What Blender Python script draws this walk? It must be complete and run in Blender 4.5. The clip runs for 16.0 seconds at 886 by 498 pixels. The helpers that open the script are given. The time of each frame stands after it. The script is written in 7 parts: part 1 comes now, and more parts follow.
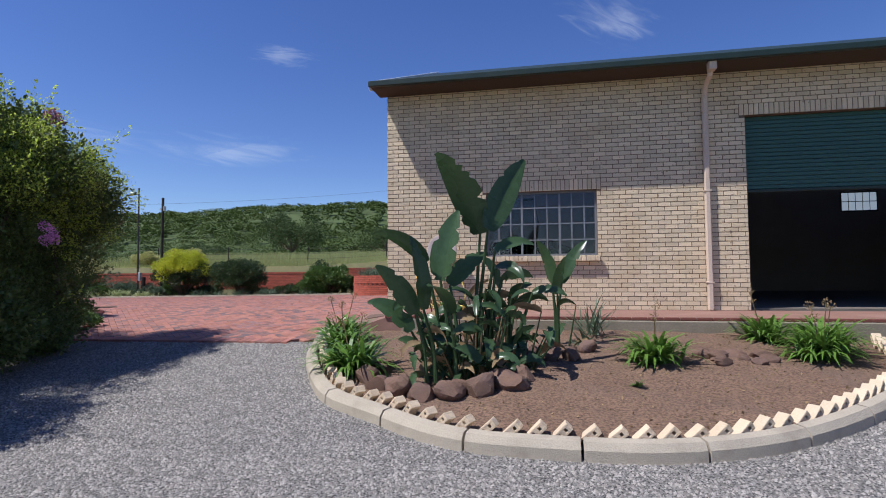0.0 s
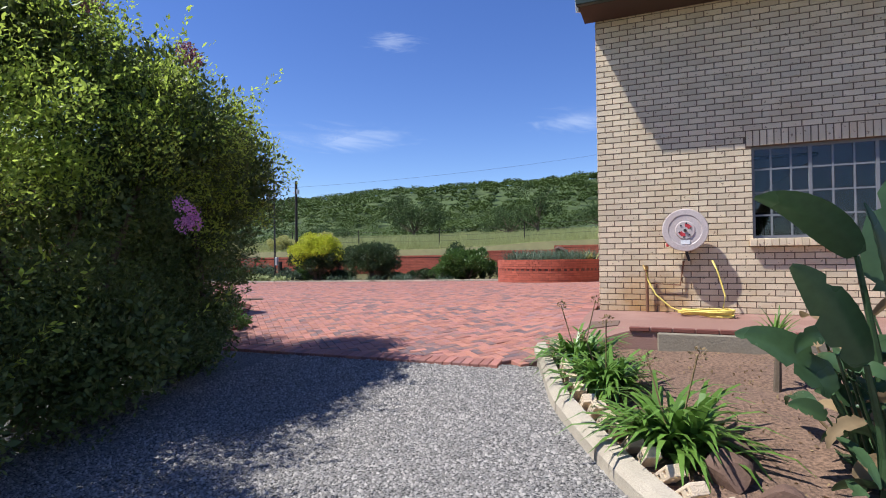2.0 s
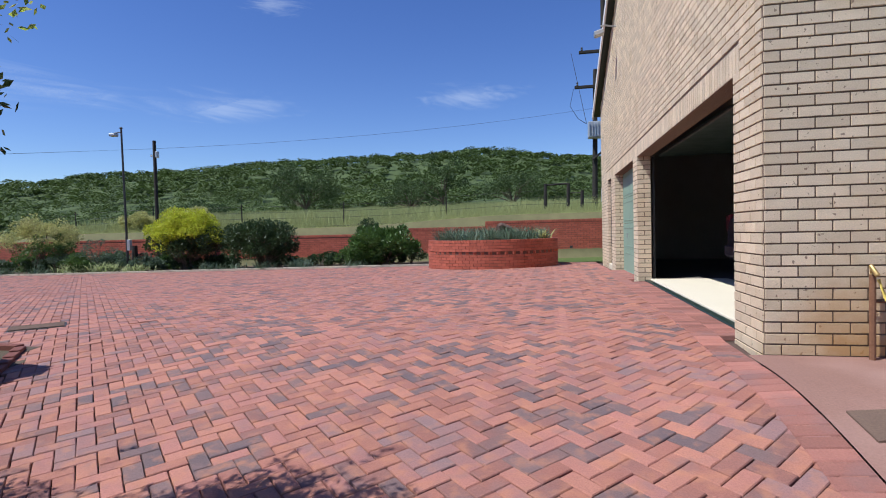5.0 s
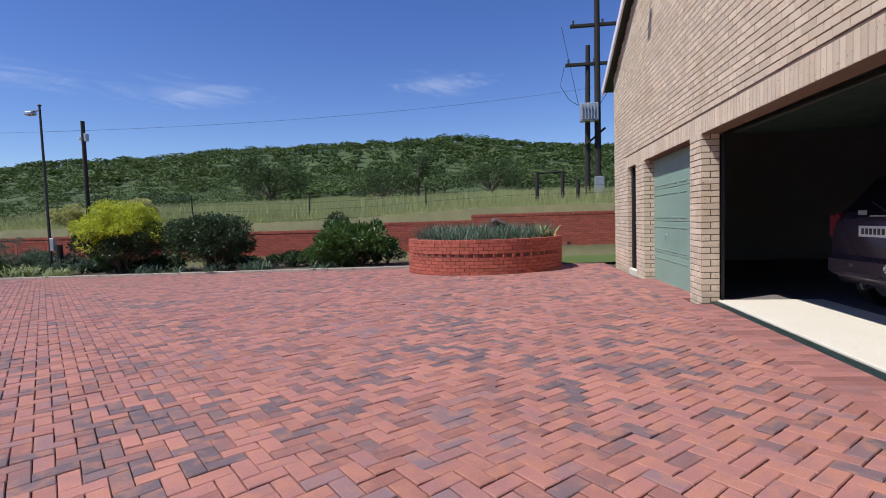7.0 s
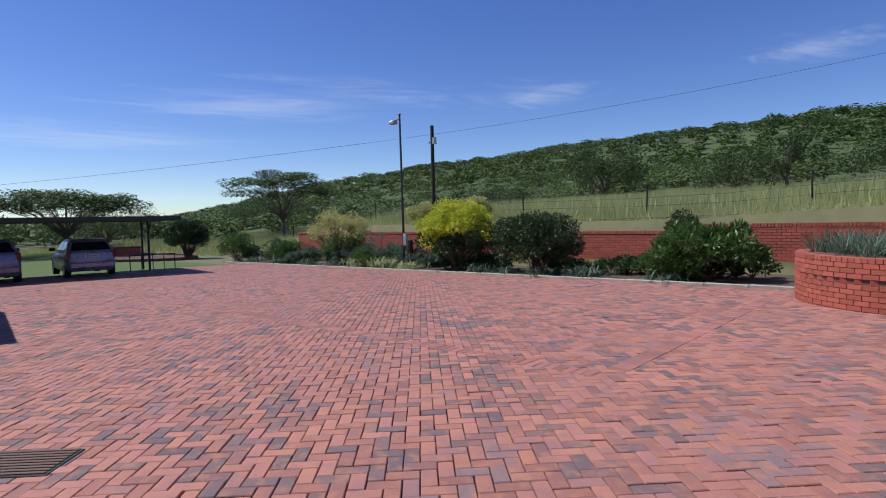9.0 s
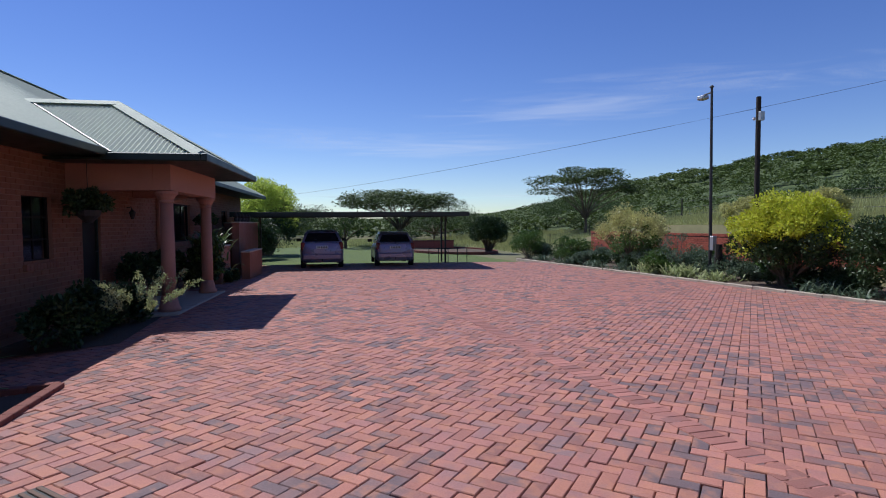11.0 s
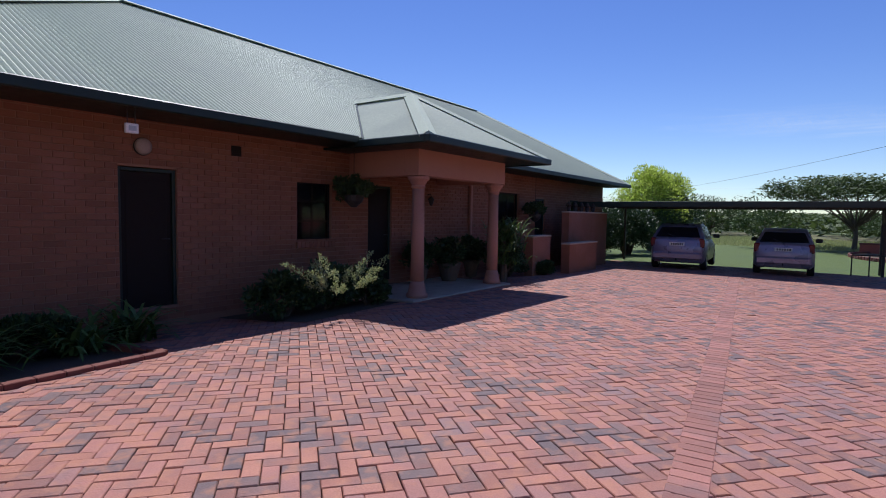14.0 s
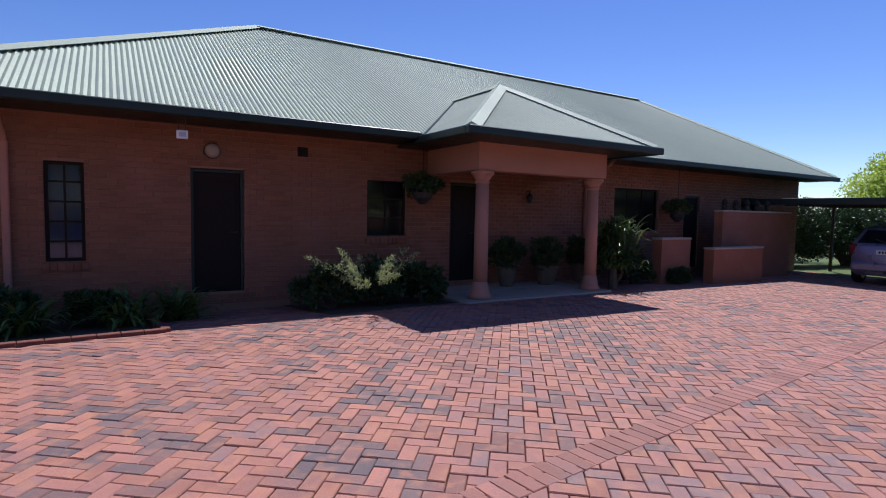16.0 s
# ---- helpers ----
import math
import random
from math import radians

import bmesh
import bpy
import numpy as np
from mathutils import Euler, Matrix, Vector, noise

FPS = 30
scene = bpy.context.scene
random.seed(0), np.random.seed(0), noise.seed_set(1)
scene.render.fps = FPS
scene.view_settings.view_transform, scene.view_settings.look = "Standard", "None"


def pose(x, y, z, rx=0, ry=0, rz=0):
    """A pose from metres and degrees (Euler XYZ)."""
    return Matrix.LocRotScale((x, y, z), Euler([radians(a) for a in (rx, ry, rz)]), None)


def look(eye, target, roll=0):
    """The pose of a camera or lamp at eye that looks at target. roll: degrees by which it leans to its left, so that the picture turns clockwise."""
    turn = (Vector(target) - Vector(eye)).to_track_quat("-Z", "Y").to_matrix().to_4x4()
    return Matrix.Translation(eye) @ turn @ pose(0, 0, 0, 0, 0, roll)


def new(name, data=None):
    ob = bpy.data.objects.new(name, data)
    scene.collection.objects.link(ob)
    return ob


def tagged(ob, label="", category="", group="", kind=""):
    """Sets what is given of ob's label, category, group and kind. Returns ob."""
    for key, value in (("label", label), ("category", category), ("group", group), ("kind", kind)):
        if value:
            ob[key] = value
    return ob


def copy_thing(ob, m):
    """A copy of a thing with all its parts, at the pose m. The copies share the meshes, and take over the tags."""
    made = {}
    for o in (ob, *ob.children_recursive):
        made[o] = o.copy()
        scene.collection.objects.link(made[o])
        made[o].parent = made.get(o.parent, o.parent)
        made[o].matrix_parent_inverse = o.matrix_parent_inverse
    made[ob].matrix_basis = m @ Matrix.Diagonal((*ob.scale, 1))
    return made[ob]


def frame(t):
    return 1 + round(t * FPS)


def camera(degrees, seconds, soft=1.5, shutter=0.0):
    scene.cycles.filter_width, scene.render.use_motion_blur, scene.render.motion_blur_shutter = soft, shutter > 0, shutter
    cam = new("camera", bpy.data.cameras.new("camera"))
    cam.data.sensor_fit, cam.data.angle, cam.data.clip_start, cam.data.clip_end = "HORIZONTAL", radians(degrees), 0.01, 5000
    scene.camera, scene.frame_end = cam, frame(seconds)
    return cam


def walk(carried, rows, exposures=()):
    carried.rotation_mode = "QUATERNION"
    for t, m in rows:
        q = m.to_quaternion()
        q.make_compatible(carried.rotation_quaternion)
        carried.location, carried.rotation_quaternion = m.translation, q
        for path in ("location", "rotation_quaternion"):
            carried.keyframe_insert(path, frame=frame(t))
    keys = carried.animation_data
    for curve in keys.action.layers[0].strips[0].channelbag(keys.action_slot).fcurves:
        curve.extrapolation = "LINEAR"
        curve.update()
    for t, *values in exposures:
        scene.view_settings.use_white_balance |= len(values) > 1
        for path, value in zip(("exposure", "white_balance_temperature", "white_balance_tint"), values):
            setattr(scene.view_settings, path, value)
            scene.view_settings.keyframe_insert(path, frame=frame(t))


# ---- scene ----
cam = camera(79.0, 16.0, soft=1.0)
METRES, EYE, TILT, LEAN, TURN = 22.5, 0.68, 0.0, 0.0, 11.2
ROWS = [
    (0.0, 0.0, 0.0, 0.0, 0.02, 2.97, 0.37),
    (0.5, -0.0212, 0.0241, 0.0006, 7.47, 2.09, 0.44),
    (1.0, -0.0416, 0.0538, 0.0025, 10.99, 1.22, 0.46),
    (1.5, -0.0609, 0.084, 0.0054, 11.85, 1.0, 0.51),
    (2.0, -0.0815, 0.1162, 0.0078, 11.66, 0.98, 0.67),
    (2.5, -0.0994, 0.1484, 0.0089, 10.76, 0.95, 0.7),
    (3.0, -0.1162, 0.1818, 0.0106, 9.43, 0.8, 0.87),
    (3.5, -0.1311, 0.2142, 0.012, 8.37, 0.68, 0.92),
    (4.0, -0.1443, 0.2486, 0.0133, 6.86, 0.24, 1.05),
    (4.5, -0.1534, 0.283, 0.0141, 2.78, -0.93, 1.11),
    (7.0, -0.1719, 0.4391, 0.0265, -2.98, -3.15, 1.68),
    (7.5, -0.1765, 0.4693, 0.0288, -1.3, -3.31, 1.79),
    (8.0, -0.1839, 0.4967, 0.0309, 5.66, -3.16, 1.79),
    (8.5, -0.1917, 0.5229, 0.0331, 19.71, -3.06, 1.6),
    (9.0, -0.1982, 0.5488, 0.0369, 31.34, -3.04, 1.36),
    (11.5, -0.2499, 0.6747, 0.0334, 71.62, -2.56, 0.09),
    (12.0, -0.2628, 0.7013, 0.0328, 80.03, -2.55, -0.15),
    (12.5, -0.2783, 0.7279, 0.0319, 87.52, -2.88, -0.36),
    (13.0, -0.2932, 0.754, 0.0326, 93.22, -3.42, -0.58),
    (13.5, -0.3088, 0.7777, 0.0327, 102.14, -3.55, -0.81),
    (14.0, -0.3264, 0.8011, 0.0313, 108.73, -3.62, -0.94),
    (14.5, -0.3454, 0.8251, 0.0316, 115.18, -3.74, -0.99),
    (15.0, -0.3641, 0.848, 0.031, 121.05, -3.8, -1.05),
    (15.5, -0.3854, 0.8704, 0.0301, 127.04, -3.81, -1.03),
    (16.0, -0.4029, 0.8925, 0.0291, 131.19, -3.76, -1.07),
]
EXPOSURES = [(0.0, 0.15, 5950, 11), (1.5, 0.5, 6000, 9), (3.5, 0.5, 6000, 9), (4.5, 0.3, 5780, 8), (7.0, 0.05, 5800, 13), (9.0, 0.0, 5800, 13), (12.0, -0.08, 5800, 13), (16.0, 0.12, 5800, 13)]
walk(cam, [(t, pose(0, 0, EYE, TILT, LEAN, TURN) @ pose(METRES * x, METRES * y, METRES * z, 90 + pitch, roll, yaw)) for t, x, y, z, yaw, pitch, roll in ROWS], EXPOSURES)

# ---- world and sun ----
SUN = Vector((0.53, 0.335, -1.0)).normalized()
world = bpy.data.worlds.new("sky")
scene.world = world
world.use_nodes = True
wn = world.node_tree.nodes
sky = wn.new("ShaderNodeTexSky")
sky.sky_type, sky.sun_disc = "NISHITA", False
sky.sun_elevation, sky.sun_rotation = math.asin(-SUN.z), math.atan2(-SUN.x, -SUN.y)
sky.altitude, sky.air_density, sky.dust_density, sky.ozone_density = 600, 1.0, 0.15, 2.5
wn["Background"].inputs[1].default_value = 0.108
blue = wn.new("ShaderNodeHueSaturation")
blue.inputs["Hue"].default_value, blue.inputs["Saturation"].default_value = 0.518, 1.2
world.node_tree.links.new(sky.outputs[0], blue.inputs["Color"])
world.node_tree.links.new(blue.outputs[0], wn["Background"].inputs[0])
sun = new("sun", bpy.data.lights.new("sun", "SUN"))
sun.data.energy, sun.data.angle, sun.data.color = 5.0, radians(0.53), (1.0, 0.95, 0.87)
sun.matrix_world = look((0, 0, 60), Vector((0, 0, 60)) + SUN)


# ---- materials ----
def material(name, c1, c2, scale=6.0, rough=0.8, bump=0.3, fine=60.0, metal=0.0, vary=0.0, stain=None, stain_scale=0.8, spec=0.4, ramp=None, translucent=0.0, patch=0.0, coarse=0.0):
    """A surface with two scales of noise, fine relief, optional stains, and a shade of its own for each piece."""
    m = bpy.data.materials.new(name)
    m.use_nodes = True
    t = m.node_tree
    n, l = t.nodes, t.links
    p = n["Principled BSDF"]
    p.inputs["Metallic"].default_value = metal
    p.inputs["Specular IOR Level"].default_value = spec
    co = n.new("ShaderNodeTexCoord")
    geo = n.new("ShaderNodeNewGeometry")

    def noise_tex(s, detail):
        k = n.new("ShaderNodeTexNoise")
        k.inputs["Scale"].default_value, k.inputs["Detail"].default_value = s, detail
        l.new(geo.outputs["Position"], k.inputs["Vector"])
        return k

    def mix(kind, fac, a, b):
        k = n.new("ShaderNodeMix")
        k.data_type, k.blend_type = "RGBA", kind
        for sock, v in ((k.inputs[0], fac), (k.inputs[6], a), (k.inputs[7], b)):
            if isinstance(v, bpy.types.NodeSocket):
                l.new(v, sock)
            elif isinstance(v, tuple):
                sock.default_value = (*v, 1.0)
            else:
                sock.default_value = v
        return k.outputs[2]

    def math_node(op, a, b):
        k = n.new("ShaderNodeMath")
        k.operation = op
        for sock, v in ((k.inputs[0], a), (k.inputs[1], b)):
            if isinstance(v, bpy.types.NodeSocket):
                l.new(v, sock)
            else:
                sock.default_value = v
        return k.outputs[0]

    big, small = noise_tex(scale, 4.0), noise_tex(fine, 3.0)
    col = mix("MIX", big.outputs[0], c1, c2)
    if ramp or vary:
        info = n.new("ShaderNodeObjectInfo")
        r = math_node("FRACT", math_node("ADD", info.outputs["Random"], geo.outputs["Random Per Island"]), 0.0)
    if ramp:
        pick = r
        if patch:
            blot = noise_tex(0.7, 4.0)
            pick = math_node("ADD", math_node("MULTIPLY", r, 1.0 - patch), math_node("MULTIPLY", blot.outputs[0], patch))
        cr = n.new("ShaderNodeValToRGB")
        cr.color_ramp.interpolation = "LINEAR"
        while len(cr.color_ramp.elements) < len(ramp):
            cr.color_ramp.elements.new(0.5)
        for el, (pos, c) in zip(cr.color_ramp.elements, ramp):
            el.position, el.color = pos, (*c, 1.0)
        l.new(pick, cr.inputs[0])
        col = mix("MIX", 0.85, col, cr.outputs[0])
    if vary:
        hs = n.new("ShaderNodeHueSaturation")
        l.new(math_node("ADD", math_node("MULTIPLY", r, vary), 1.0 - vary / 2), hs.inputs["Value"])
        l.new(col, hs.inputs["Color"])
        col = hs.outputs[0]
    grain = n.new("ShaderNodeMapRange")
    grain.inputs[3].default_value, grain.inputs[4].default_value = 0.75, 1.2
    if coarse:
        grain.inputs[1].default_value, grain.inputs[2].default_value = 0.36, 0.62
        grain.inputs[3].default_value, grain.inputs[4].default_value = 1.0 - coarse, 1.0 + coarse
    l.new(small.outputs[0], grain.inputs[0])
    col = mix("MULTIPLY", 1.0, col, grain.outputs[0])
    if stain:
        st = noise_tex(stain_scale, 6.0)
        mr = n.new("ShaderNodeMapRange")
        mr.inputs[1].default_value, mr.inputs[2].default_value, mr.inputs[4].default_value = 0.52, 0.72, 0.6
        l.new(st.outputs[0], mr.inputs[0])
        col = mix("MIX", mr.outputs[0], col, stain)
    l.new(col, p.inputs["Base Color"])
    rr = n.new("ShaderNodeMapRange")
    rr.inputs[3].default_value, rr.inputs[4].default_value = max(0.05, rough - 0.12), min(1.0, rough + 0.12)
    l.new(big.outputs[0], rr.inputs[0])
    l.new(rr.outputs[0], p.inputs["Roughness"])
    if bump:
        b = n.new("ShaderNodeBump")
        b.inputs["Strength"].default_value, b.inputs["Distance"].default_value = bump, 0.02
        l.new(small.outputs[0], b.inputs["Height"])
        l.new(b.outputs[0], p.inputs["Normal"])
    if translucent:
        tr, ad = n.new("ShaderNodeBsdfTranslucent"), n.new("ShaderNodeMixShader")
        l.new(col, tr.inputs[0])
        ad.inputs[0].default_value = translucent
        l.new(p.outputs[0], ad.inputs[1])
        l.new(tr.outputs[0], ad.inputs[2])
        l.new(ad.outputs[0], n["Material Output"].inputs[0])
    return m


def glass_material(name, tint):
    m = bpy.data.materials.new(name)
    m.use_nodes = True
    p = m.node_tree.nodes["Principled BSDF"]
    p.inputs["Base Color"].default_value = (*tint, 1)
    p.inputs["Roughness"].default_value = 0.03
    p.inputs["Transmission Weight"].default_value = 1.0
    p.inputs["IOR"].default_value = 1.45
    return m


def spots(mat, colour, scale, low, high, amount, centre=None, radii=(1, 1, 1), grain=3.0):
    """Burnt flecks all over a surface, or one ragged stain round a centre, over the base colour."""
    n, l = mat.node_tree.nodes, mat.node_tree.links
    p = n["Principled BSDF"]
    old = p.inputs["Base Color"].links[0].from_socket
    geo = n.new("ShaderNodeNewGeometry")
    tex = n.new("ShaderNodeTexNoise")
    tex.inputs["Scale"].default_value, tex.inputs["Detail"].default_value = scale, grain
    l.new(geo.outputs["Position"], tex.inputs["Vector"])
    fac = tex.outputs[0]
    if centre:
        mp = n.new("ShaderNodeMapping")
        mp.vector_type = "TEXTURE"
        mp.inputs["Location"].default_value, mp.inputs["Scale"].default_value = centre, radii
        ln, sm = n.new("ShaderNodeVectorMath"), n.new("ShaderNodeMath")
        ln.operation, sm.operation = "LENGTH", "SUBTRACT"
        l.new(geo.outputs["Position"], mp.inputs["Vector"])
        l.new(mp.outputs[0], ln.inputs[0])
        l.new(tex.outputs[0], sm.inputs[0])
        l.new(ln.outputs["Value"], sm.inputs[1])
        fac = sm.outputs[0]
    mr, mx = n.new("ShaderNodeMapRange"), n.new("ShaderNodeMix")
    mr.inputs[1].default_value, mr.inputs[2].default_value, mr.inputs[4].default_value = low, high, amount
    mx.data_type = "RGBA"
    mx.inputs[7].default_value = (*colour, 1.0)
    l.new(fac, mr.inputs[0])
    l.new(mr.outputs[0], mx.inputs[0])
    l.new(old, mx.inputs[6])
    l.new(mx.outputs[2], p.inputs["Base Color"])


PAVER_RAMP = [(0.3, (0.135, 0.108, 0.115)), (0.37, (0.19, 0.128, 0.122)), (0.41, (0.25, 0.12, 0.1)), (0.47, (0.32, 0.132, 0.096)), (0.53, (0.4, 0.175, 0.118)), (0.59, (0.35, 0.15, 0.115)), (0.65, (0.28, 0.127, 0.108)), (0.7, (0.21, 0.125, 0.118)), (0.77, (0.15, 0.112, 0.115))]
paver_mat = material("paver", (0.29, 0.125, 0.1), (0.35, 0.145, 0.1), 5, 0.75, 0.3, 110, ramp=PAVER_RAMP, patch=0.66, vary=0.36, stain=(0.23, 0.135, 0.122), stain_scale=7.0, coarse=0.1)
spots(paver_mat, (0.44, 0.19, 0.105), 9.0, 0.5, 0.68, 0.55)
band_mat = material("band_paver", (0.27, 0.115, 0.09), (0.38, 0.16, 0.12), 4, 0.75, 0.35, 90, vary=0.55, stain=(0.2, 0.125, 0.12), stain_scale=3)
sand_mat = material("joint_sand", (0.075, 0.048, 0.038), (0.12, 0.078, 0.06), 8, 0.95, 0.5, 150)
yellow_brick = material("yellow_brick", (0.64, 0.5, 0.335), (0.74, 0.61, 0.43), 3, 0.8, 0.4, 120, vary=0.26, stain=(0.56, 0.42, 0.25), stain_scale=1.6)


spots(yellow_brick, (0.17, 0.1, 0.07), 26.0, 0.66, 0.7, 0.75)
spots(yellow_brick, (0.42, 0.22, 0.06), 5.0, -0.45, 0.35, 0.8, (-2.55, 10.75, 0.05), (0.85, 1.0, 0.75), 5.0)
mortar_mat = material("mortar", (0.15, 0.1, 0.07), (0.21, 0.145, 0.1), 9, 0.95, 0.5, 150)
house_brick = material("house_brick", (0.225, 0.098, 0.056), (0.285, 0.125, 0.074), 3, 0.8, 0.4, 120, vary=0.25, stain=(0.33, 0.15, 0.11), stain_scale=1.2)
house_mortar = material("house_mortar", (0.29, 0.15, 0.1), (0.35, 0.19, 0.13), 9, 0.95, 0.5, 150)
red_brick = material("red_brick", (0.36, 0.085, 0.05), (0.44, 0.12, 0.07), 4, 0.75, 0.35, 110, vary=0.3)
red_mortar = material("red_mortar", (0.13, 0.06, 0.045), (0.18, 0.085, 0.06), 9, 0.95, 0.4, 150)
plaster_mat = material("pink_plaster", (0.4, 0.2, 0.145), (0.46, 0.24, 0.175), 3, 0.85, 0.2, 90)
apron_mat = material("red_concrete", (0.24, 0.128, 0.096), (0.3, 0.168, 0.13), 2.2, 0.8, 0.3, 70, stain=(0.36, 0.22, 0.18), stain_scale=1.3)
concrete_mat = material("concrete", (0.37, 0.315, 0.24), (0.5, 0.43, 0.335), 5, 0.9, 0.5, 90, stain=(0.26, 0.21, 0.16), stain_scale=3.5)
cream_mat = material("cream_concrete", (0.68, 0.6, 0.45), (0.75, 0.67, 0.52), 3, 0.75, 0.15, 90)
kerb_brick = material("cored_brick", (0.62, 0.48, 0.32), (0.72, 0.58, 0.42), 7, 0.85, 0.5, 120, vary=0.2)
roof_mat = material("green_roof", (0.37, 0.43, 0.325), (0.48, 0.515, 0.4), 0.7, 0.68, 0.05, 30, metal=0.0, stain=(0.36, 0.4, 0.33), stain_scale=0.7, spec=0.25)
soffit_mat = material("brown_soffit", (0.055, 0.034, 0.022), (0.08, 0.05, 0.034), 3, 0.8, 0.1, 60)
trim_mat = material("dark_green_paint", (0.012, 0.026, 0.02), (0.02, 0.036, 0.028), 5, 0.45, 0.05, 60)
white_mat = material("white_paint", (0.78, 0.77, 0.74), (0.82, 0.81, 0.79), 5, 0.5, 0.05, 60)
door_green = material("green_door_paint", (0.23, 0.34, 0.25), (0.28, 0.4, 0.3), 2, 0.5, 0.05, 50, stain=(0.2, 0.29, 0.22))
shutter_mat = material("green_shutter", (0.025, 0.085, 0.07), (0.035, 0.1, 0.085), 3, 0.5, 0.05, 50)
pipe_mat = material("beige_pipe", (0.58, 0.45, 0.35), (0.64, 0.51, 0.4), 3, 0.6, 0.1, 60)
dark_wood = material("dark_wood", (0.012, 0.009, 0.008), (0.02, 0.014, 0.011), 4, 0.65, 0.2, 70, spec=0.2)
pole_mat = material("creosote_pole", (0.02, 0.017, 0.014), (0.045, 0.038, 0.03), 6, 0.9, 0.5, 60)
steel_mat = material("galvanised_steel", (0.42, 0.43, 0.43), (0.5, 0.51, 0.51), 5, 0.45, 0.05, 60, metal=0.6)
window_steel = material("window_steel", (0.16, 0.16, 0.17), (0.22, 0.22, 0.23), 5, 0.5, 0.05, 60)
dark_steel = material("dark_steel", (0.025, 0.025, 0.025), (0.05, 0.048, 0.045), 5, 0.6, 0.1, 60)
glass_mat = glass_material("window_glass", (0.5, 0.56, 0.66))
soil_mat = material("soil", (0.12, 0.07, 0.045), (0.21, 0.13, 0.085), 2.5, 0.95, 1.0, 38, coarse=0.4, stain=(0.15, 0.1, 0.075), stain_scale=1.2)
gravel_base = material("gravel_bed", (0.13, 0.12, 0.11), (0.19, 0.178, 0.165), 2, 0.95, 1.0, 60, coarse=0.8)
mulch_mat = material("mulch", (0.07, 0.05, 0.034), (0.12, 0.085, 0.055), 2.5, 0.95, 0.9, 45, stain=(0.06, 0.065, 0.025), stain_scale=1.4)
gravel_mat = material("gravel", (0.218, 0.2, 0.182), (0.342, 0.312, 0.282), 3, 0.9, 0.2, 150, vary=1.0)
stone_mat = material("brown_stone", (0.085, 0.048, 0.036), (0.21, 0.125, 0.085), 5, 0.85, 0.3, 50, vary=0.35, stain=(0.14, 0.09, 0.08), stain_scale=4)
ground_mat = material("veld_ground", (0.1, 0.105, 0.042), (0.19, 0.165, 0.08), 0.35, 0.95, 0.5, 3, stain=(0.1, 0.14, 0.035), stain_scale=0.05)
dark_edging = material("dark_edging", (0.15, 0.05, 0.038), (0.2, 0.07, 0.05), 5, 0.85, 0.3, 80)
cover_mat = material("brown_concrete", (0.125, 0.078, 0.055), (0.18, 0.118, 0.085), 5, 0.85, 0.3, 80)
riser_mat = material("dirty_concrete", (0.2, 0.165, 0.115), (0.31, 0.265, 0.2), 5, 0.9, 0.35, 35, stain=(0.17, 0.15, 0.1), stain_scale=2.5)
lawn_mat = material("lawn", (0.052, 0.088, 0.015), (0.115, 0.15, 0.032), 0.35, 0.95, 0.8, 25)
hill_ground = material("hill_ground", (0.05, 0.08, 0.02), (0.09, 0.12, 0.035), 0.08, 0.95, 0.5, 3)
inside_mat = material("inside_wall", (0.3, 0.24, 0.18), (0.38, 0.31, 0.24), 2, 0.9, 0.2, 60)
floor_mat = material("garage_floor", (0.15, 0.125, 0.105), (0.2, 0.17, 0.145), 1.5, 0.8, 0.2, 60, stain=(0.16, 0.14, 0.13))


# ---- mesh helpers ----
def raw(name, verts, faces, mat, parent=None, label="", smooth=False):
    me = bpy.data.meshes.new(name)
    me.from_pydata(verts, [], faces)
    me.materials.append(mat)
    if smooth:
        me.polygons.foreach_set("use_smooth", [True] * len(me.polygons))
    ob = new(name, me)
    ob.parent = parent
    if label:
        ob["label"] = label
    return ob


def part(name, bm, mat, parent=None, label="", smooth=False):
    me = bpy.data.meshes.new(name)
    bmesh.ops.recalc_face_normals(bm, faces=bm.faces)
    bm.to_mesh(me)
    bm.free()
    me.materials.append(mat)
    if smooth:
        me.polygons.foreach_set("use_smooth", [True] * len(me.polygons))
    ob = new(name, me)
    ob.parent = parent
    if label:
        ob["label"] = label
    return ob


def root(name, m, label, category, group="", kind=""):
    ob = new(name)
    ob.empty_display_size = 0.2
    ob.matrix_world = m
    return tagged(ob, label, category, group, kind)


def add_box(bm, x0, x1, y0, y1, z0, z1, bevel=0.0, m=None):
    k = bmesh.ops.create_cube(bm, size=1.0)["verts"]
    for v in k:
        v.co = Vector(((x0 + x1) / 2 + v.co.x * (x1 - x0), (y0 + y1) / 2 + v.co.y * (y1 - y0), (z0 + z1) / 2 + v.co.z * (z1 - z0)))
    if bevel:
        es = list({e for v in k for e in v.link_edges})
        k = bmesh.ops.bevel(bm, geom=es, offset=bevel, segments=1, affect="EDGES", profile=0.5)["verts"]
    if m:
        for v in k:
            v.co = m @ v.co
    return k


def box(*a, bevel=0.0, m=None):
    bm = bmesh.new()
    add_box(bm, *a, bevel=bevel, m=m)
    return bm


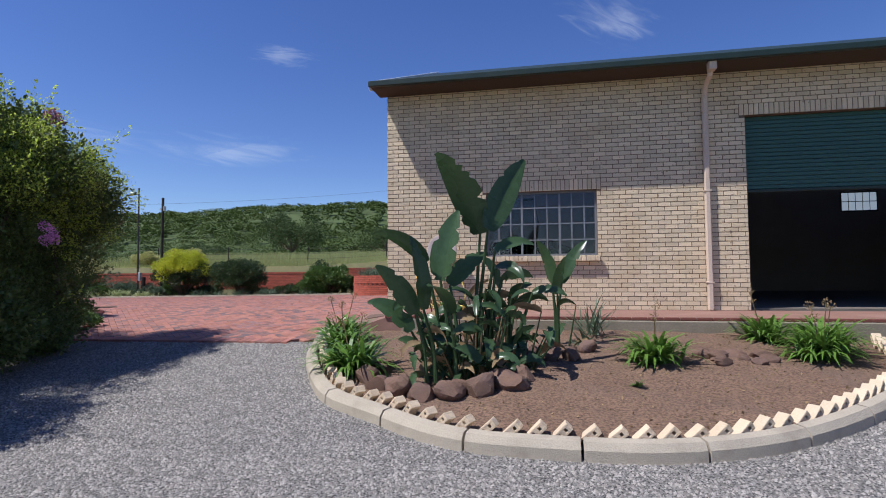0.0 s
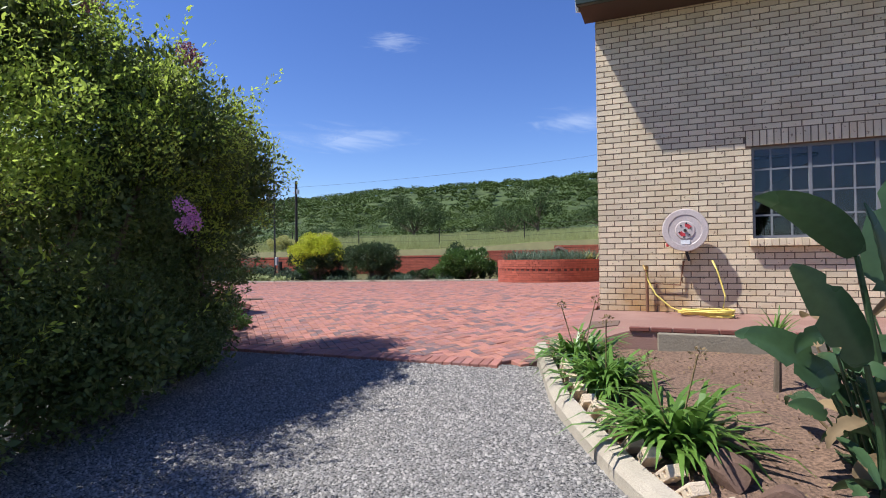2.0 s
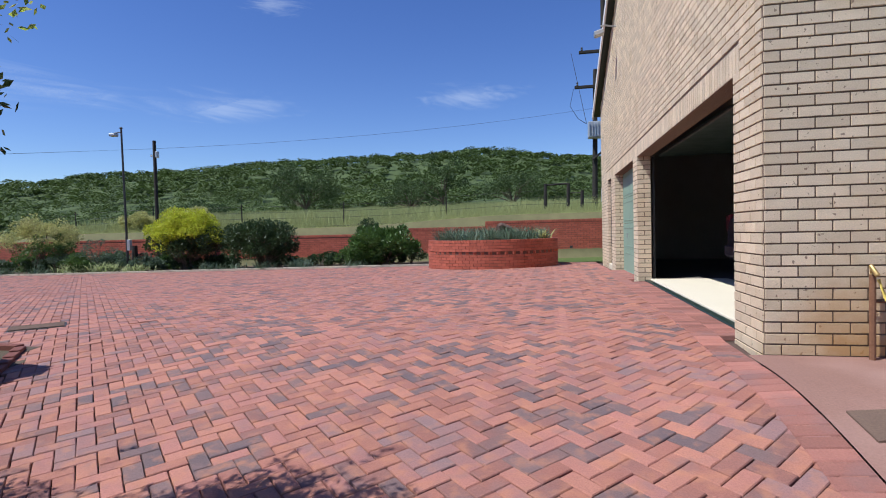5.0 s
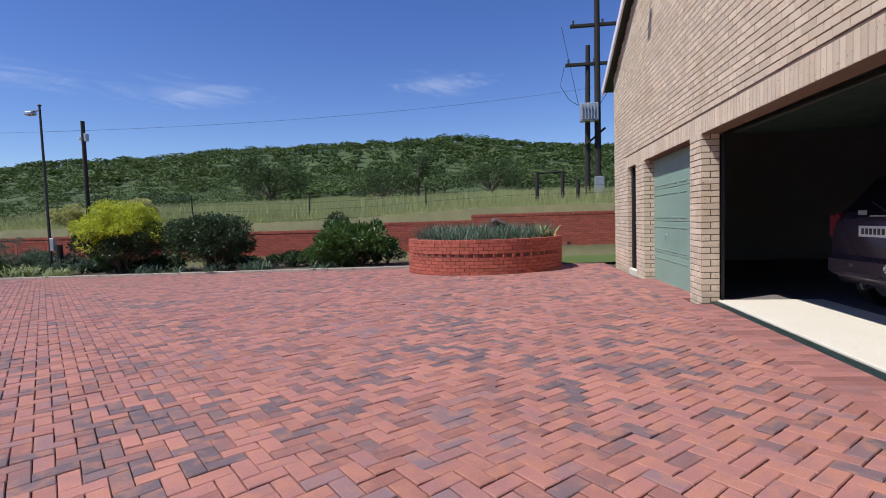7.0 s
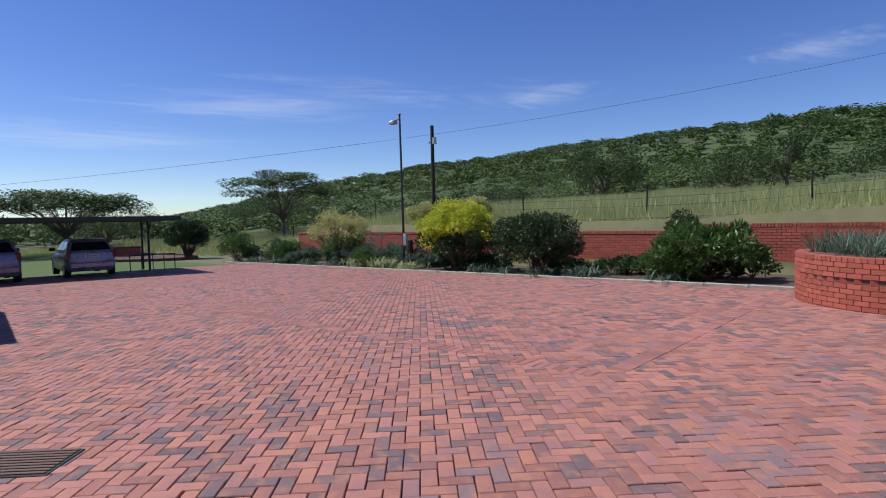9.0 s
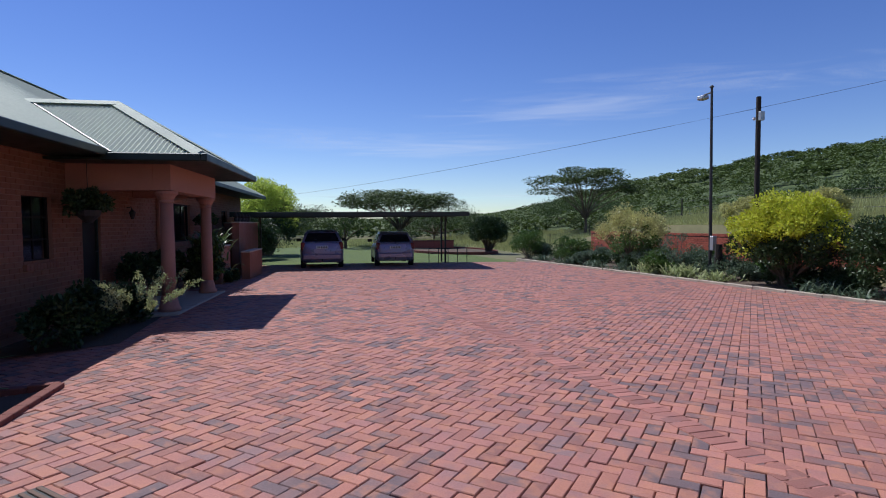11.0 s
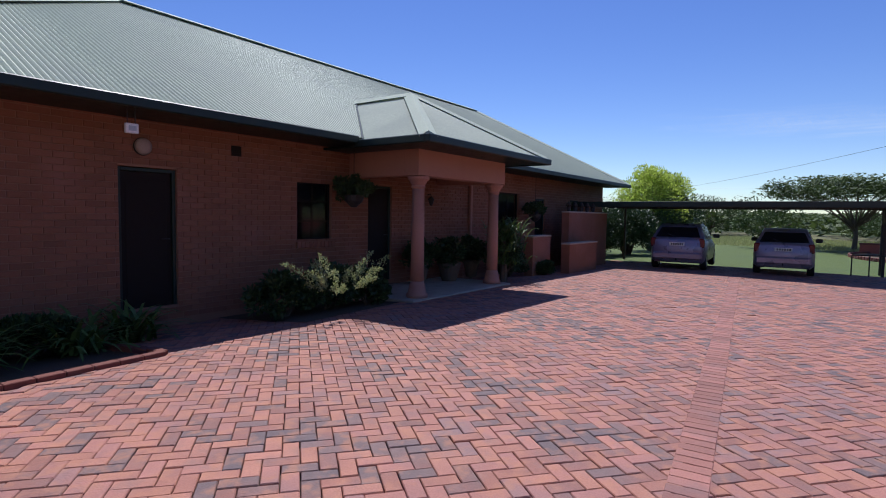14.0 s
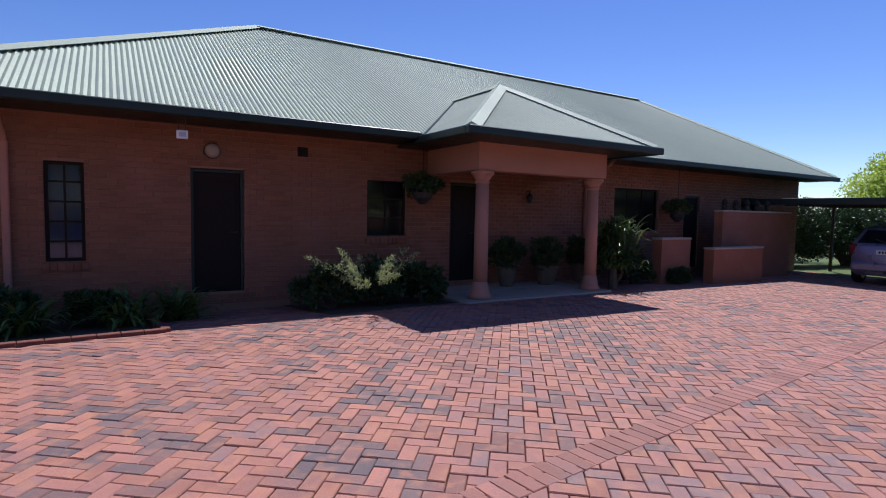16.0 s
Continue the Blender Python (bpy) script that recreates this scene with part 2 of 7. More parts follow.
def add_tube(bm, pts, radii, sides=8):
    """A tapered tube along points."""
    rings = []
    pts = [Vector(p) for p in pts]
    for i, p in enumerate(pts):
        d = (pts[min(i + 1, len(pts) - 1)] - pts[max(i - 1, 0)]).normalized()
        a = d.orthogonal().normalized() if abs(d.z) > 0.9 else d.cross(Vector((0, 0, 1))).normalized()
        b = d.cross(a)
        r = radii[i] if isinstance(radii, (list, tuple)) else radii
        rings.append([bm.verts.new(p + r * (math.cos(k * math.tau / sides) * a + math.sin(k * math.tau / sides) * b)) for k in range(sides)])
    for q, w in zip(rings, rings[1:]):
        best = min(range(sides), key=lambda s: (q[0].co - w[s].co).length)
        w[:] = w[best:] + w[:best]
        if (q[1].co - w[1].co).length > (q[1].co - w[-1].co).length:
            w[:] = [w[0]] + w[:0:-1]
        for k in range(sides):
            bm.faces.new((q[k], q[(k + 1) % sides], w[(k + 1) % sides], w[k]))
    bm.faces.new(rings[0][::-1])
    bm.faces.new(rings[-1])


def tube(pts, radii, sides=8):
    bm = bmesh.new()
    add_tube(bm, pts, radii, sides)
    return bm


def lathe(profile, sides=24, m=None):
    """A turned shape from (radius, height) pairs."""
    bm = bmesh.new()
    rings = []
    for r, z in profile:
        rings.append([bm.verts.new((r * math.cos(k * math.tau / sides), r * math.sin(k * math.tau / sides), z)) for k in range(sides)])
    for q, w in zip(rings, rings[1:]):
        for k in range(sides):
            bm.faces.new((q[k], q[(k + 1) % sides], w[(k + 1) % sides], w[k]))
    bm.faces.new(rings[0][::-1])
    bm.faces.new(rings[-1])
    if m:
        bm.transform(m)
    return bm


def cells(length, height, openings):
    """The rectangles of a wall that are left round its openings (s0, s1, z0, z1)."""
    ss = sorted({0.0, length, *(v for o in openings for v in o[:2] if 0 < v < length)})
    out = []
    for a, b in zip(ss, ss[1:]):
        mid = (a + b) / 2
        z = 0.0
        for o in sorted((o for o in openings if o[0] < mid < o[1]), key=lambda o: o[2]):
            if o[2] > z + 0.001:
                out.append((a, b, z, o[2]))
            z = o[3]
        if z < height:
            out.append((a, b, z, height))
    return out


def wall_core(name, m, length, height, thick, openings, mat, label, z0=0.0, gable=None):
    """A wall with real openings; its outside is local y = 0, looking to -y. gable: (ridge s, ridge z)."""
    bm = bmesh.new()
    for a, b, c, d in cells(length, height, openings):
        add_box(bm, a, b, 0.0, thick, c + (z0 if c == 0 else 0), d)
    if gable:
        lo = [bm.verts.new((s, y, z)) for y in (0.0, thick) for s, z in ((0.0, height), (length, height), gable)]
        bm.faces.new(lo[:3]), bm.faces.new(lo[:2:-1])
        bm.faces.new((lo[1], lo[4], lo[5], lo[2])), bm.faces.new((lo[0], lo[2], lo[5], lo[3]))
    ob = part(name, bm, mat)
    ob.matrix_world = m
    return tagged(ob, label, "wall", kind="structure")


BRICK_FACES = [(0, 1, 2, 3), (4, 5, 1, 0), (5, 6, 2, 1), (6, 7, 3, 2), (7, 4, 0, 3)]


def brick_verts(a, b, c, d, out=0.009, e=0.003):
    return [(a + e, -out, c + e), (b - e, -out, c + e), (b - e, -out, d - e), (a + e, -out, d - e), (a, 0.004, c), (b, 0.004, c), (b, 0.004, d), (a, 0.004, d)]


def brick_courses(length, z0, z1, openings, limit=None, course=0.085, step=0.232, joint=0.0095):
    """Rectangles of a stretcher-bond face, cut at openings."""
    out = []
    n = int(round((z1 - z0) / course))
    for i in range(n):
        c, d = z0 + i * course + joint / 2, z0 + (i + 1) * course - joint / 2
        s = -step / 2 if i % 2 else 0.0
        while s < length:
            a, b = max(0.0, s + joint / 2), min(length, s + step - joint / 2)
            s += step
            pieces = [(a, b)]
            for o in openings:
                if o[2] < (c + d) / 2 < o[3]:
                    pieces = [q for p0, p1 in pieces for q in ((p0, min(p1, o[0] - 0.004)), (max(p0, o[1] + 0.004), p1)) if q[1] - q[0] > 0.03]
            for p0, p1 in pieces:
                if p1 - p0 > 0.03 and (limit is None or d < limit((p0 + p1) / 2)):
                    out.append((p0, p1, c, d))
    return out


def lay_bricks(wall, rects, mat, near=None, count=280):
    """Bricks on a wall's face: those of a stretch as parts of their own, the others joined."""
    shared, verts, faces, done = {}, [], [], 0
    for a, b, c, d in rects:
        if near and done < count and near[0] < a < near[1] and near[2] < c < near[3]:
            key = (round(b - a, 3), round(d - c, 3))
            if key not in shared:
                me = bpy.data.meshes.new("brick")
                me.from_pydata(brick_verts(0, b - a, 0, d - c), [], BRICK_FACES)
                me.materials.append(mat)
                shared[key] = me
            ob = new("brick", shared[key])
            ob.parent = wall
            ob.location = (a, random.uniform(-0.002, 0.001), c)
            done += 1
            continue
        k = len(verts)
        verts += brick_verts(a, b, c, d, random.uniform(0.007, 0.011))
        faces += [tuple(k + i for i in f) for f in BRICK_FACES]
    if verts:
        tagged(raw("brickwork", verts, faces, mat, wall), kind="stuff")


# ---- ground ----
def smooth(a, b, v):
    t = min(1.0, max(0.0, (v - a) / (b - a)))
    return t * t * (3 - 2 * t)


def yard(x, y):
    """Height of the paved yard and of the ramp of gravel that leads up to it."""
    z = 0.05 - 0.012 * max(0.0, min(45.0, -3 - x)) - 0.015 * max(0.0, min(14.0, y - 16))
    s = min(1.0, max(0.0, (y - 4) / 7.5))
    z = z * s - 0.7 * (1 - s)
    near = smooth(-4.4, -3.3, x) * smooth(8.5, 10.4, y) * (1 - smooth(12, 15, y))
    return z + near * max(0.0, 0.02 - z)


def crest(az):
    """Elevation of the hill's skyline, in degrees, by the bearing west of the yard's axis."""
    pts = [(-60, 2.4), (-20, 4.8), (-4, 6.6), (8, 7.95), (17, 7.75), (30, 7.0), (45, 5.4), (53, 4.0), (60, 2.8), (70, 1.0), (80, 0.5), (120, 0.4)]
    for (a, u), (b, v) in zip(pts, pts[1:]):
        if a <= az <= b:
            return u + (v - u) * (az - a) / (b - a)
    return 0.5


def terrain(x, y):
    r, az = math.hypot(x + 8, y - 15), math.degrees(math.atan2(-8 - x, y - 15))
    c = crest(az)
    flat = yard(x, y) - 0.07
    west = smooth(-46, -27, x)
    step = smooth(28.45, 28.6, y)
    z = flat * (1 - step) + step * (flat + west * (1.35 + 0.32 * smooth(-14, -6, x) - flat))
    rise = 0.055 * (c / 8.3) * max(0.0, min(60.0, r - 17)) * smooth(28.4, 34, y)
    hill = math.tan(radians(c)) * 262 * smooth(50, 262, r) ** 1.15
    hill -= rise * smooth(120, 262, r)
    lump = 2.2 * noise.noise(Vector((x * 0.018, y * 0.018, 0))) * smooth(60, 140, r) * min(1.0, c / 4)
    return z + rise + hill * (1 - 0.35 * smooth(290, 600, r)) + lump


def axis(points):
    out = []
    for a, b, d in points:
        k = max(1, int(round((b - a) / d)))
        out += [a + (b - a) * i / k for i in range(k)]
    return out + [points[-1][1]]


gx = axis([(-4000, -900, 400), (-900, -300, 60), (-300, -60, 10), (-60, 14, 1.0), (14, 120, 10), (120, 900, 60), (900, 4000, 400)])
gy = axis([(-4000, -600, 400), (-600, -60, 60), (-60, -8, 6), (-8, 28, 1.0), (28, 28.4, 0.4), (28.4, 29.2, 0.1), (29.2, 60, 1.5), (60, 330, 7), (330, 900, 60), (900, 4000, 400)])
gv = [(x, y, terrain(x, y)) for y in gy for x in gx]
gf = [(j * len(gx) + i, j * len(gx) + i + 1, (j + 1) * len(gx) + i + 1, (j + 1) * len(gx) + i) for j in range(len(gy) - 1) for i in range(len(gx) - 1)]
ground = raw("ground", gv, gf, ground_mat, smooth=True)
ground.data.materials.append(hill_ground)
for poly in ground.data.polygons:
    c = poly.center
    if math.hypot(c.x + 8, c.y - 15) > 66 and (c.y > 36 or c.x < -95):
        poly.material_index = 1
tagged(ground, "green veld rising to a wooded hill", "ground", kind="structure")


def sheet(name, x0, x1, y0, y1, d, lift, mat, label, category, keep=None, height=yard):
    xs, ys = axis([(x0, x1, d)]), axis([(y0, y1, d)])
    v = [(x, y, height(x, y) + lift) for y in ys for x in xs]
    f = []
    for j in range(len(ys) - 1):
        for i in range(len(xs) - 1):
            if keep is None or keep((xs[i] + xs[i + 1]) / 2, (ys[j] + ys[j + 1]) / 2):
                f.append((j * len(xs) + i, j * len(xs) + i + 1, (j + 1) * len(xs) + i + 1, (j + 1) * len(xs) + i))
    return tagged(raw(name, v, f, mat, smooth=True), label, category, kind="structure")


gravel = sheet("gravel_drive", -16, 12, -9, 8.0, 0.5, -0.03, gravel_base, "drive of loose grey crushed stone", "drive")
paving = sheet("paving", -33, -3.2, 7.9, 24.7, 0.5, -0.045, sand_mat, "yard of red clay pavers in herringbone", "paving", keep=lambda x, y: not (y < 11 and x < -10.5))


# ---- garage building ----
GX, GY, GLEN, GDEP = -3.3, 10.75, 18.0, 12.55
SOUTH_OPEN = [(2.07, 4.22, 1.08, 2.36), (6.9, 11.4, -0.2, 3.64)]
WALL_TOP, RIDGE = 4.74, 7.3
south = wall_core("wall_south", pose(GX, GY, 0), GLEN, WALL_TOP, 0.23, SOUTH_OPEN, mortar_mat, "yellow face-brick garage wall with raked joints", -0.5)
WEST_OPEN = [(1.7, 2.55, -0.2, 2.31), (3.3, 6.2, -0.2, 2.31), (6.68, 11.9, -0.2, 2.31)]
west = wall_core("wall_west", pose(GX, GY + GDEP, 0, 0, 0, -90) , GDEP, WALL_TOP, 0.23, WEST_OPEN, mortar_mat, "yellow face-brick gable wall with garage doors", -0.5, gable=(GDEP / 2, RIDGE))


def plain_wall(name, a, b, y0, y1, z0, z1, mat, label):
    return tagged(part(name, box(a, b, y0, y1, z0, z1), mat), label, "wall", kind="structure")


plain_wall("wall_north", GX + 0.23, GX + GLEN, GY + GDEP - 0.23, GY + GDEP, -0.5, WALL_TOP, inside_mat, "plastered garage back wall")
plain_wall("wall_east", GX + GLEN - 0.23, GX + GLEN, GY + 0.23, GY + GDEP - 0.23, -0.5, WALL_TOP, inside_mat, "plastered garage end wall")
tagged(part("floor_garage", box(GX + 0.24, GX + GLEN - 0.24, GY + 0.24, GY + GDEP - 0.24, -0.4, 0.06), floor_mat), "grey concrete garage floor", "floor", kind="structure")
# roof of the garage
rz, ov = RIDGE, 0.62
slope = (rz - WALL_TOP) / (GDEP / 2)
bm = bmesh.new()
for sgn, y in ((1, GY - ov), (-1, GY + GDEP + ov)):
    ym, ze = GY + GDEP / 2, WALL_TOP - slope * ov
    vs = [bm.verts.new(p) for p in ((GX - 0.17, y, ze + 0.08), (GX + GLEN, y, ze + 0.08), (GX + GLEN, ym, rz + 0.08), (GX - 0.17, ym, rz + 0.08), (GX - 0.17, y, ze + 0.02), (GX + GLEN, y, ze + 0.02), (GX + GLEN, ym, rz + 0.02), (GX - 0.17, ym, rz + 0.02))]
    for f in ((0, 1, 2, 3), (7, 6, 5, 4), (4, 5, 1, 0), (5, 6, 2, 1), (7, 4, 0, 3)):
        bm.faces.new([vs[i] for i in f])
garage_roof = tagged(part("roof_garage", bm, trim_mat), "dark green sheet-metal gable roof", "roof", kind="structure")
ze = WALL_TOP - slope * ov
part("gutter", box(GX - 0.19, GX + GLEN, GY - ov - 0.1, GY - ov - 0.003, ze - 0.015, ze + 0.1, bevel=0.012), trim_mat, garage_roof, "dark green metal gutter")
part("soffit", box(GX - 0.16, GX + GLEN, GY - ov + 0.002, GY - 0.012, ze - 0.012, ze + 0.012), soffit_mat, garage_roof, "brown stained soffit boards")
for y in (GY - ov, GY + GDEP + ov):
    d = 1 if y < GY + 1 else -1
    bm = bmesh.new()
    L = math.hypot(GDEP / 2 + ov, slope * (GDEP / 2 + ov))
    add_box(bm, -0.02, 0.02, 0, L, -0.1, 0.09, bevel=0.004, m=pose(GX - 0.19, y, ze + 0.03, math.degrees(math.atan(slope)), 0, 0 if d > 0 else 180))
    part("bargeboard", bm, white_mat, garage_roof, "white painted bargeboard")

# ---- house ----
HF = pose(-14.81, 8.85, 0, 0, 0, 174)
HOUSE_OPEN = [(-1.85 + 3.3, -1.38 + 3.3, 0.56 + 0.5, 1.97 + 0.5), (3.3, 4.1, 0.5, 1.98 + 0.5), (6.28, 7.1, 0.87 + 0.5, 1.96 + 0.5), (8.1, 8.83, 0.45, 1.98 + 0.5), (12.96, 14.68, 0.97 + 0.5, 2.07 + 0.5), (15.8, 16.5, 0.45, 1.97 + 0.5), (18.6, 19.5, 1.4 + 0.5, 2.0 + 0.5)]
facade = wall_core("wall_house_front", HF @ pose(-3.3, 0, -0.5), 22.0, 3.3, 0.23, HOUSE_OPEN, house_mortar, "orange face-brick house wall in shade")
for nm, m, L in (("wall_house_east", HF @ pose(-3.3, 10.2, -0.5, 0, 0, -90), 9.97), ("wall_house_west", HF @ pose(18.7, 0.23, -0.5, 0, 0, 90), 9.97), ("wall_house_back", HF @ pose(18.7, 10.2, -0.5, 0, 0, 180), 22.0)):
    wall_core(nm, m, L, 3.3, 0.23, [], house_brick, "orange face-brick house wall")


def corrugated(bm, s0, s1, rise, length_at, ye, ze, period=0.082, amp=0.015):
    """A sheet of ridges that run up the slope from the eave line y = ye."""
    k = int((s1 - s0) / period * 4)
    prev = None
    for i in range(k + 1):
        s = s0 + (s1 - s0) * i / k
        d = length_at(s)
        h = amp * math.cos((s - s0) / period * math.tau)
        cur = [bm.verts.new((s, ye + t * d, ze + rise * t * d + h)) for t in (0.0, 1.0)]
        if prev:
            bm.faces.new((prev[0], cur[0], cur[1], prev[1]))
        prev = cur


EY, EZ, RY, RZ, EA, EB = -0.92, 2.73, 5.0, 5.9, -3.8, 19.2
pitch = (RZ - EZ) / (RY - EY)
run, QX = RY - EY, 16.5


def hip_cap(a, b, wing, drop, parent):
    """A folded ridge flashing: two flat wings that fall from a rounded crest."""
    a, b = Vector(a), Vector(b)
    side = (b - a).cross(Vector((0, 0, 1))).normalized()
    prof = [(-wing, -drop), (-0.035, 0.0), (0.0, 0.02), (0.035, 0.0), (wing, -drop), (wing, -drop - 0.008), (-wing, -drop - 0.008)]
    bm = bmesh.new()
    rings = [[bm.verts.new(p + side * u + Vector((0, 0, h))) for u, h in prof] for p in (a, b)]
    for k in range(len(prof)):
        bm.faces.new((rings[0][k], rings[0][(k + 1) % len(prof)], rings[1][(k + 1) % len(prof)], rings[1][k]))
    bm.faces.new(rings[0][::-1])
    bm.faces.new(rings[1])
    part("ridge_cap", bm, roof_mat, parent)


house_roof = root("roof_house", HF, "faded green corrugated hip roof of the house", "roof", kind="structure")
bm = bmesh.new()
corrugated(bm, EA, EB, pitch, lambda s: max(0.01, min(run, s - EA, (EB - s) * run / (EB - QX))), EY, EZ)
part("front_slope", bm, roof_mat, house_roof)
bm = bmesh.new()
B = 2 * RY - EY
P = {k: bm.verts.new(v) for k, v in {"a": (EA, EY, EZ), "b": (EB, EY, EZ), "c": (EB, B, EZ), "d": (EA, B, EZ), "r": (EA + run, RY, RZ), "q": (QX, RY, RZ)}.items()}
for f in ("adr", "bqc", "dcqr", "abcd"):
    bm.faces.new([P[k] for k in f])
part("rear_slope", bm, roof_mat, house_roof)
for a, b in (((EA, EY, EZ), (EA + run, RY, RZ)), ((EB, EY, EZ), (QX, RY, RZ)), ((EA + run, RY, RZ), (QX, RY, RZ))):
    hip_cap(Vector(a) + Vector((0, 0, 0.05)), Vector(b) + Vector((0, 0, 0.05)), 0.17, 0.06, house_roof)
for a, b in ((EA, 3.52), (7.98, EB)):
    part("gutter", box(a, b, EY - 0.1, EY + 0.01, EZ - 0.12, EZ + 0.01, bevel=0.015), trim_mat, house_roof, "dark green gutter")
part("soffit", box(EA + 0.05, EB - 0.05, EY + 0.012, 0.0, EZ - 0.1, EZ - 0.07), trim_mat, house_roof)
# porch roof
PA, PB, PE, PZ, AZ = 3.57, 7.9, -2.5, 2.66, 3.92
pw = (PB - PA) / 2
pm, pp = (PA + PB) / 2, (AZ - PZ) / ((PB - PA) / 2)
bm = bmesh.new()
corrugated(bm, PA, PB, pp, lambda s: max(0.01, min(s - PA, PB - s)), PE, PZ)
part("porch_front_slope", bm, roof_mat, house_roof)
for side in (0, 1):
    bm = bmesh.new()
    k = int(3.9 / 0.085 * 4)
    prev = None
    for i in range(k + 1):
        y = PE + 0.005 + 3.9 * i / k
        d0, d1 = max(0.0, (y - EY) * pitch + EZ + 0.01 - PZ) / pp if y > EY else 0.0, min(pw, y - PE)
        if d0 > d1:
            break
        h = 0.015 * math.cos(i / 4 * math.tau)
        cur = [bm.verts.new((PA + d if side == 0 else PB - d, y, PZ + pp * d + h)) for d in (d0, d1)]
        if prev:
            bm.faces.new((prev[0], cur[0], cur[1], prev[1]))
        prev = cur
    part("porch_side_slope", bm, roof_mat, house_roof)
for a in ((PA, PE), (PB, PE)):
    hip_cap((a[0], a[1], PZ + 0.05), (pm, PE + pw, AZ + 0.05), 0.15, 0.07, house_roof)
VY = EY + (AZ - EZ) / pitch
hip_cap((pm, PE + pw, AZ + 0.05), (pm, VY + 0.08, AZ + 0.05), 0.15, 0.08, house_roof)
for x in (PA, PB):
    part("valley_flashing", tube([(x, EY + (PZ - EZ) / pitch, PZ + 0.025), (pm, VY, AZ + 0.02)], 0.022, 5), trim_mat, house_roof, "dark valley flashing")
bm = box(PA - 0.1, PB + 0.1, PE - 0.1, PE + 0.01, PZ - 0.12, PZ + 0.01, bevel=0.015)
add_box(bm, PA - 0.1, PA, PE + 0.01, EY, PZ - 0.12, PZ + 0.01, 0.015)
add_box(bm, PB, PB + 0.1, PE + 0.01, EY, PZ - 0.12, PZ + 0.01, 0.015)
part("porch_gutter", bm, trim_mat, house_roof, "dark green gutter round the porch")
part("porch_ceiling", box(PA + 0.02, PB - 0.02, PE + 0.02, 0.0, PZ - 0.1, PZ - 0.06), trim_mat, house_roof)


# ---- apron, thresholds and bed ----


def apron_height(x, y):
    k = smooth(-3.45, -2.5, x)
    return 0.03 * k + (yard(x, y) + 0.012) * (1 - k)


ax, ay = axis([(-3.42, -2.4, 0.1), (-2.4, 14.5, 2.0)]), axis([(8.8, GY - 0.004, 0.2)])
av_ = [(x, y, apron_height(x, y)) for y in ay for x in ax]
ns = len(av_)
av_ += [(x, 8.8, -0.6) for x in ax]
af_ = [(ns + i, ns + i + 1, i + 1, i) for i in range(len(ax) - 1)] + [(j * len(ax) + i, j * len(ax) + i + 1, (j + 1) * len(ax) + i + 1, (j + 1) * len(ax) + i) for j in range(len(ay) - 1) for i in range(len(ax) - 1)]
apron = tagged(raw("apron", av_, af_, apron_mat), "red-tinted concrete apron along the garage wall", "apron", kind="structure")
bm = bmesh.new()
for i in range(72):
    add_box(bm, -2.75 + i * 0.235, -2.53 + i * 0.235, 8.775, 8.86, -0.01, 0.036, bevel=0.006)
tagged(part("edging_brick", bm, dark_edging, apron), kind="stuff")
part("riser", box(-2.45, 14, 8.74, 8.798, -0.6, -0.014, bevel=0.015), riser_mat, apron, "rough grey concrete riser")
bm = bmesh.new()
mt = [bm.verts.new((x, y, apron_height(x, y) + dz)) for dz in (0.012, -0.1) for x, y in ((-3.3, 9.3), (-2.92, 9.3), (-2.92, 9.6), (-3.3, 9.6))]
bm.faces.new(mt[:4])
for k in range(4):
    bm.faces.new((mt[k], mt[(k + 1) % 4], mt[4 + (k + 1) % 4], mt[4 + k]))
manhole = tagged(part("manhole_cover", bm, cover_mat), "square concrete manhole cover set in the apron", "cover")
threshold = tagged(part("threshold", box(GX + 0.2, GX + 1.5, 11.41, 16.6, 0.0, 0.085, bevel=0.01), cream_mat), "cream concrete threshold of the garage opening", "threshold", kind="structure")
part("edge_strip", box(GX + 0.1, GX + 0.198, 11.41, 16.6, -0.02, 0.065, bevel=0.01), trim_mat, threshold, "dark green painted edge")
BX, BY, RX, RYY = 0.3, 8.2, 3.9, 3.9
KERB_LINE = [(-3.95, 9.3), (-3.72, 8.5), (-3.42, 7.6), (-3.1, 6.71), (-2.33, 5.4), (-1.6, 4.85), (-0.8, 4.38), (0.03, 4.29), (0.88, 4.34), (1.7, 4.64), (2.55, 5.25), (3.4, 6.1), (4.1, 7.1), (4.4, 8.2), (4.5, 9.2)]


def bed_height(x, y):
    d = min(1.0, ((x - BX) / RX) ** 2 + ((y - BY) / RYY) ** 2)
    return yard(x, y) * 0.75 - 0.1 + 0.1 * (1 - d) + 0.03 * noise.noise(Vector((x * 1.7, y * 1.7, 3)))


def in_bed(x, y, margin=0.0):
    """Whether a point lies inside the kerb's curve."""
    if not 4.29 + margin < y < 8.8:
        return False
    cut = []
    for (x0, y0), (x1, y1) in zip(KERB_LINE, KERB_LINE[1:]):
        if min(y0, y1) <= y < max(y0, y1):
            cut.append(x0 + (x1 - x0) * (y - y0) / (y1 - y0))
    return len(cut) > 1 and min(cut) + margin < x < max(cut) - margin


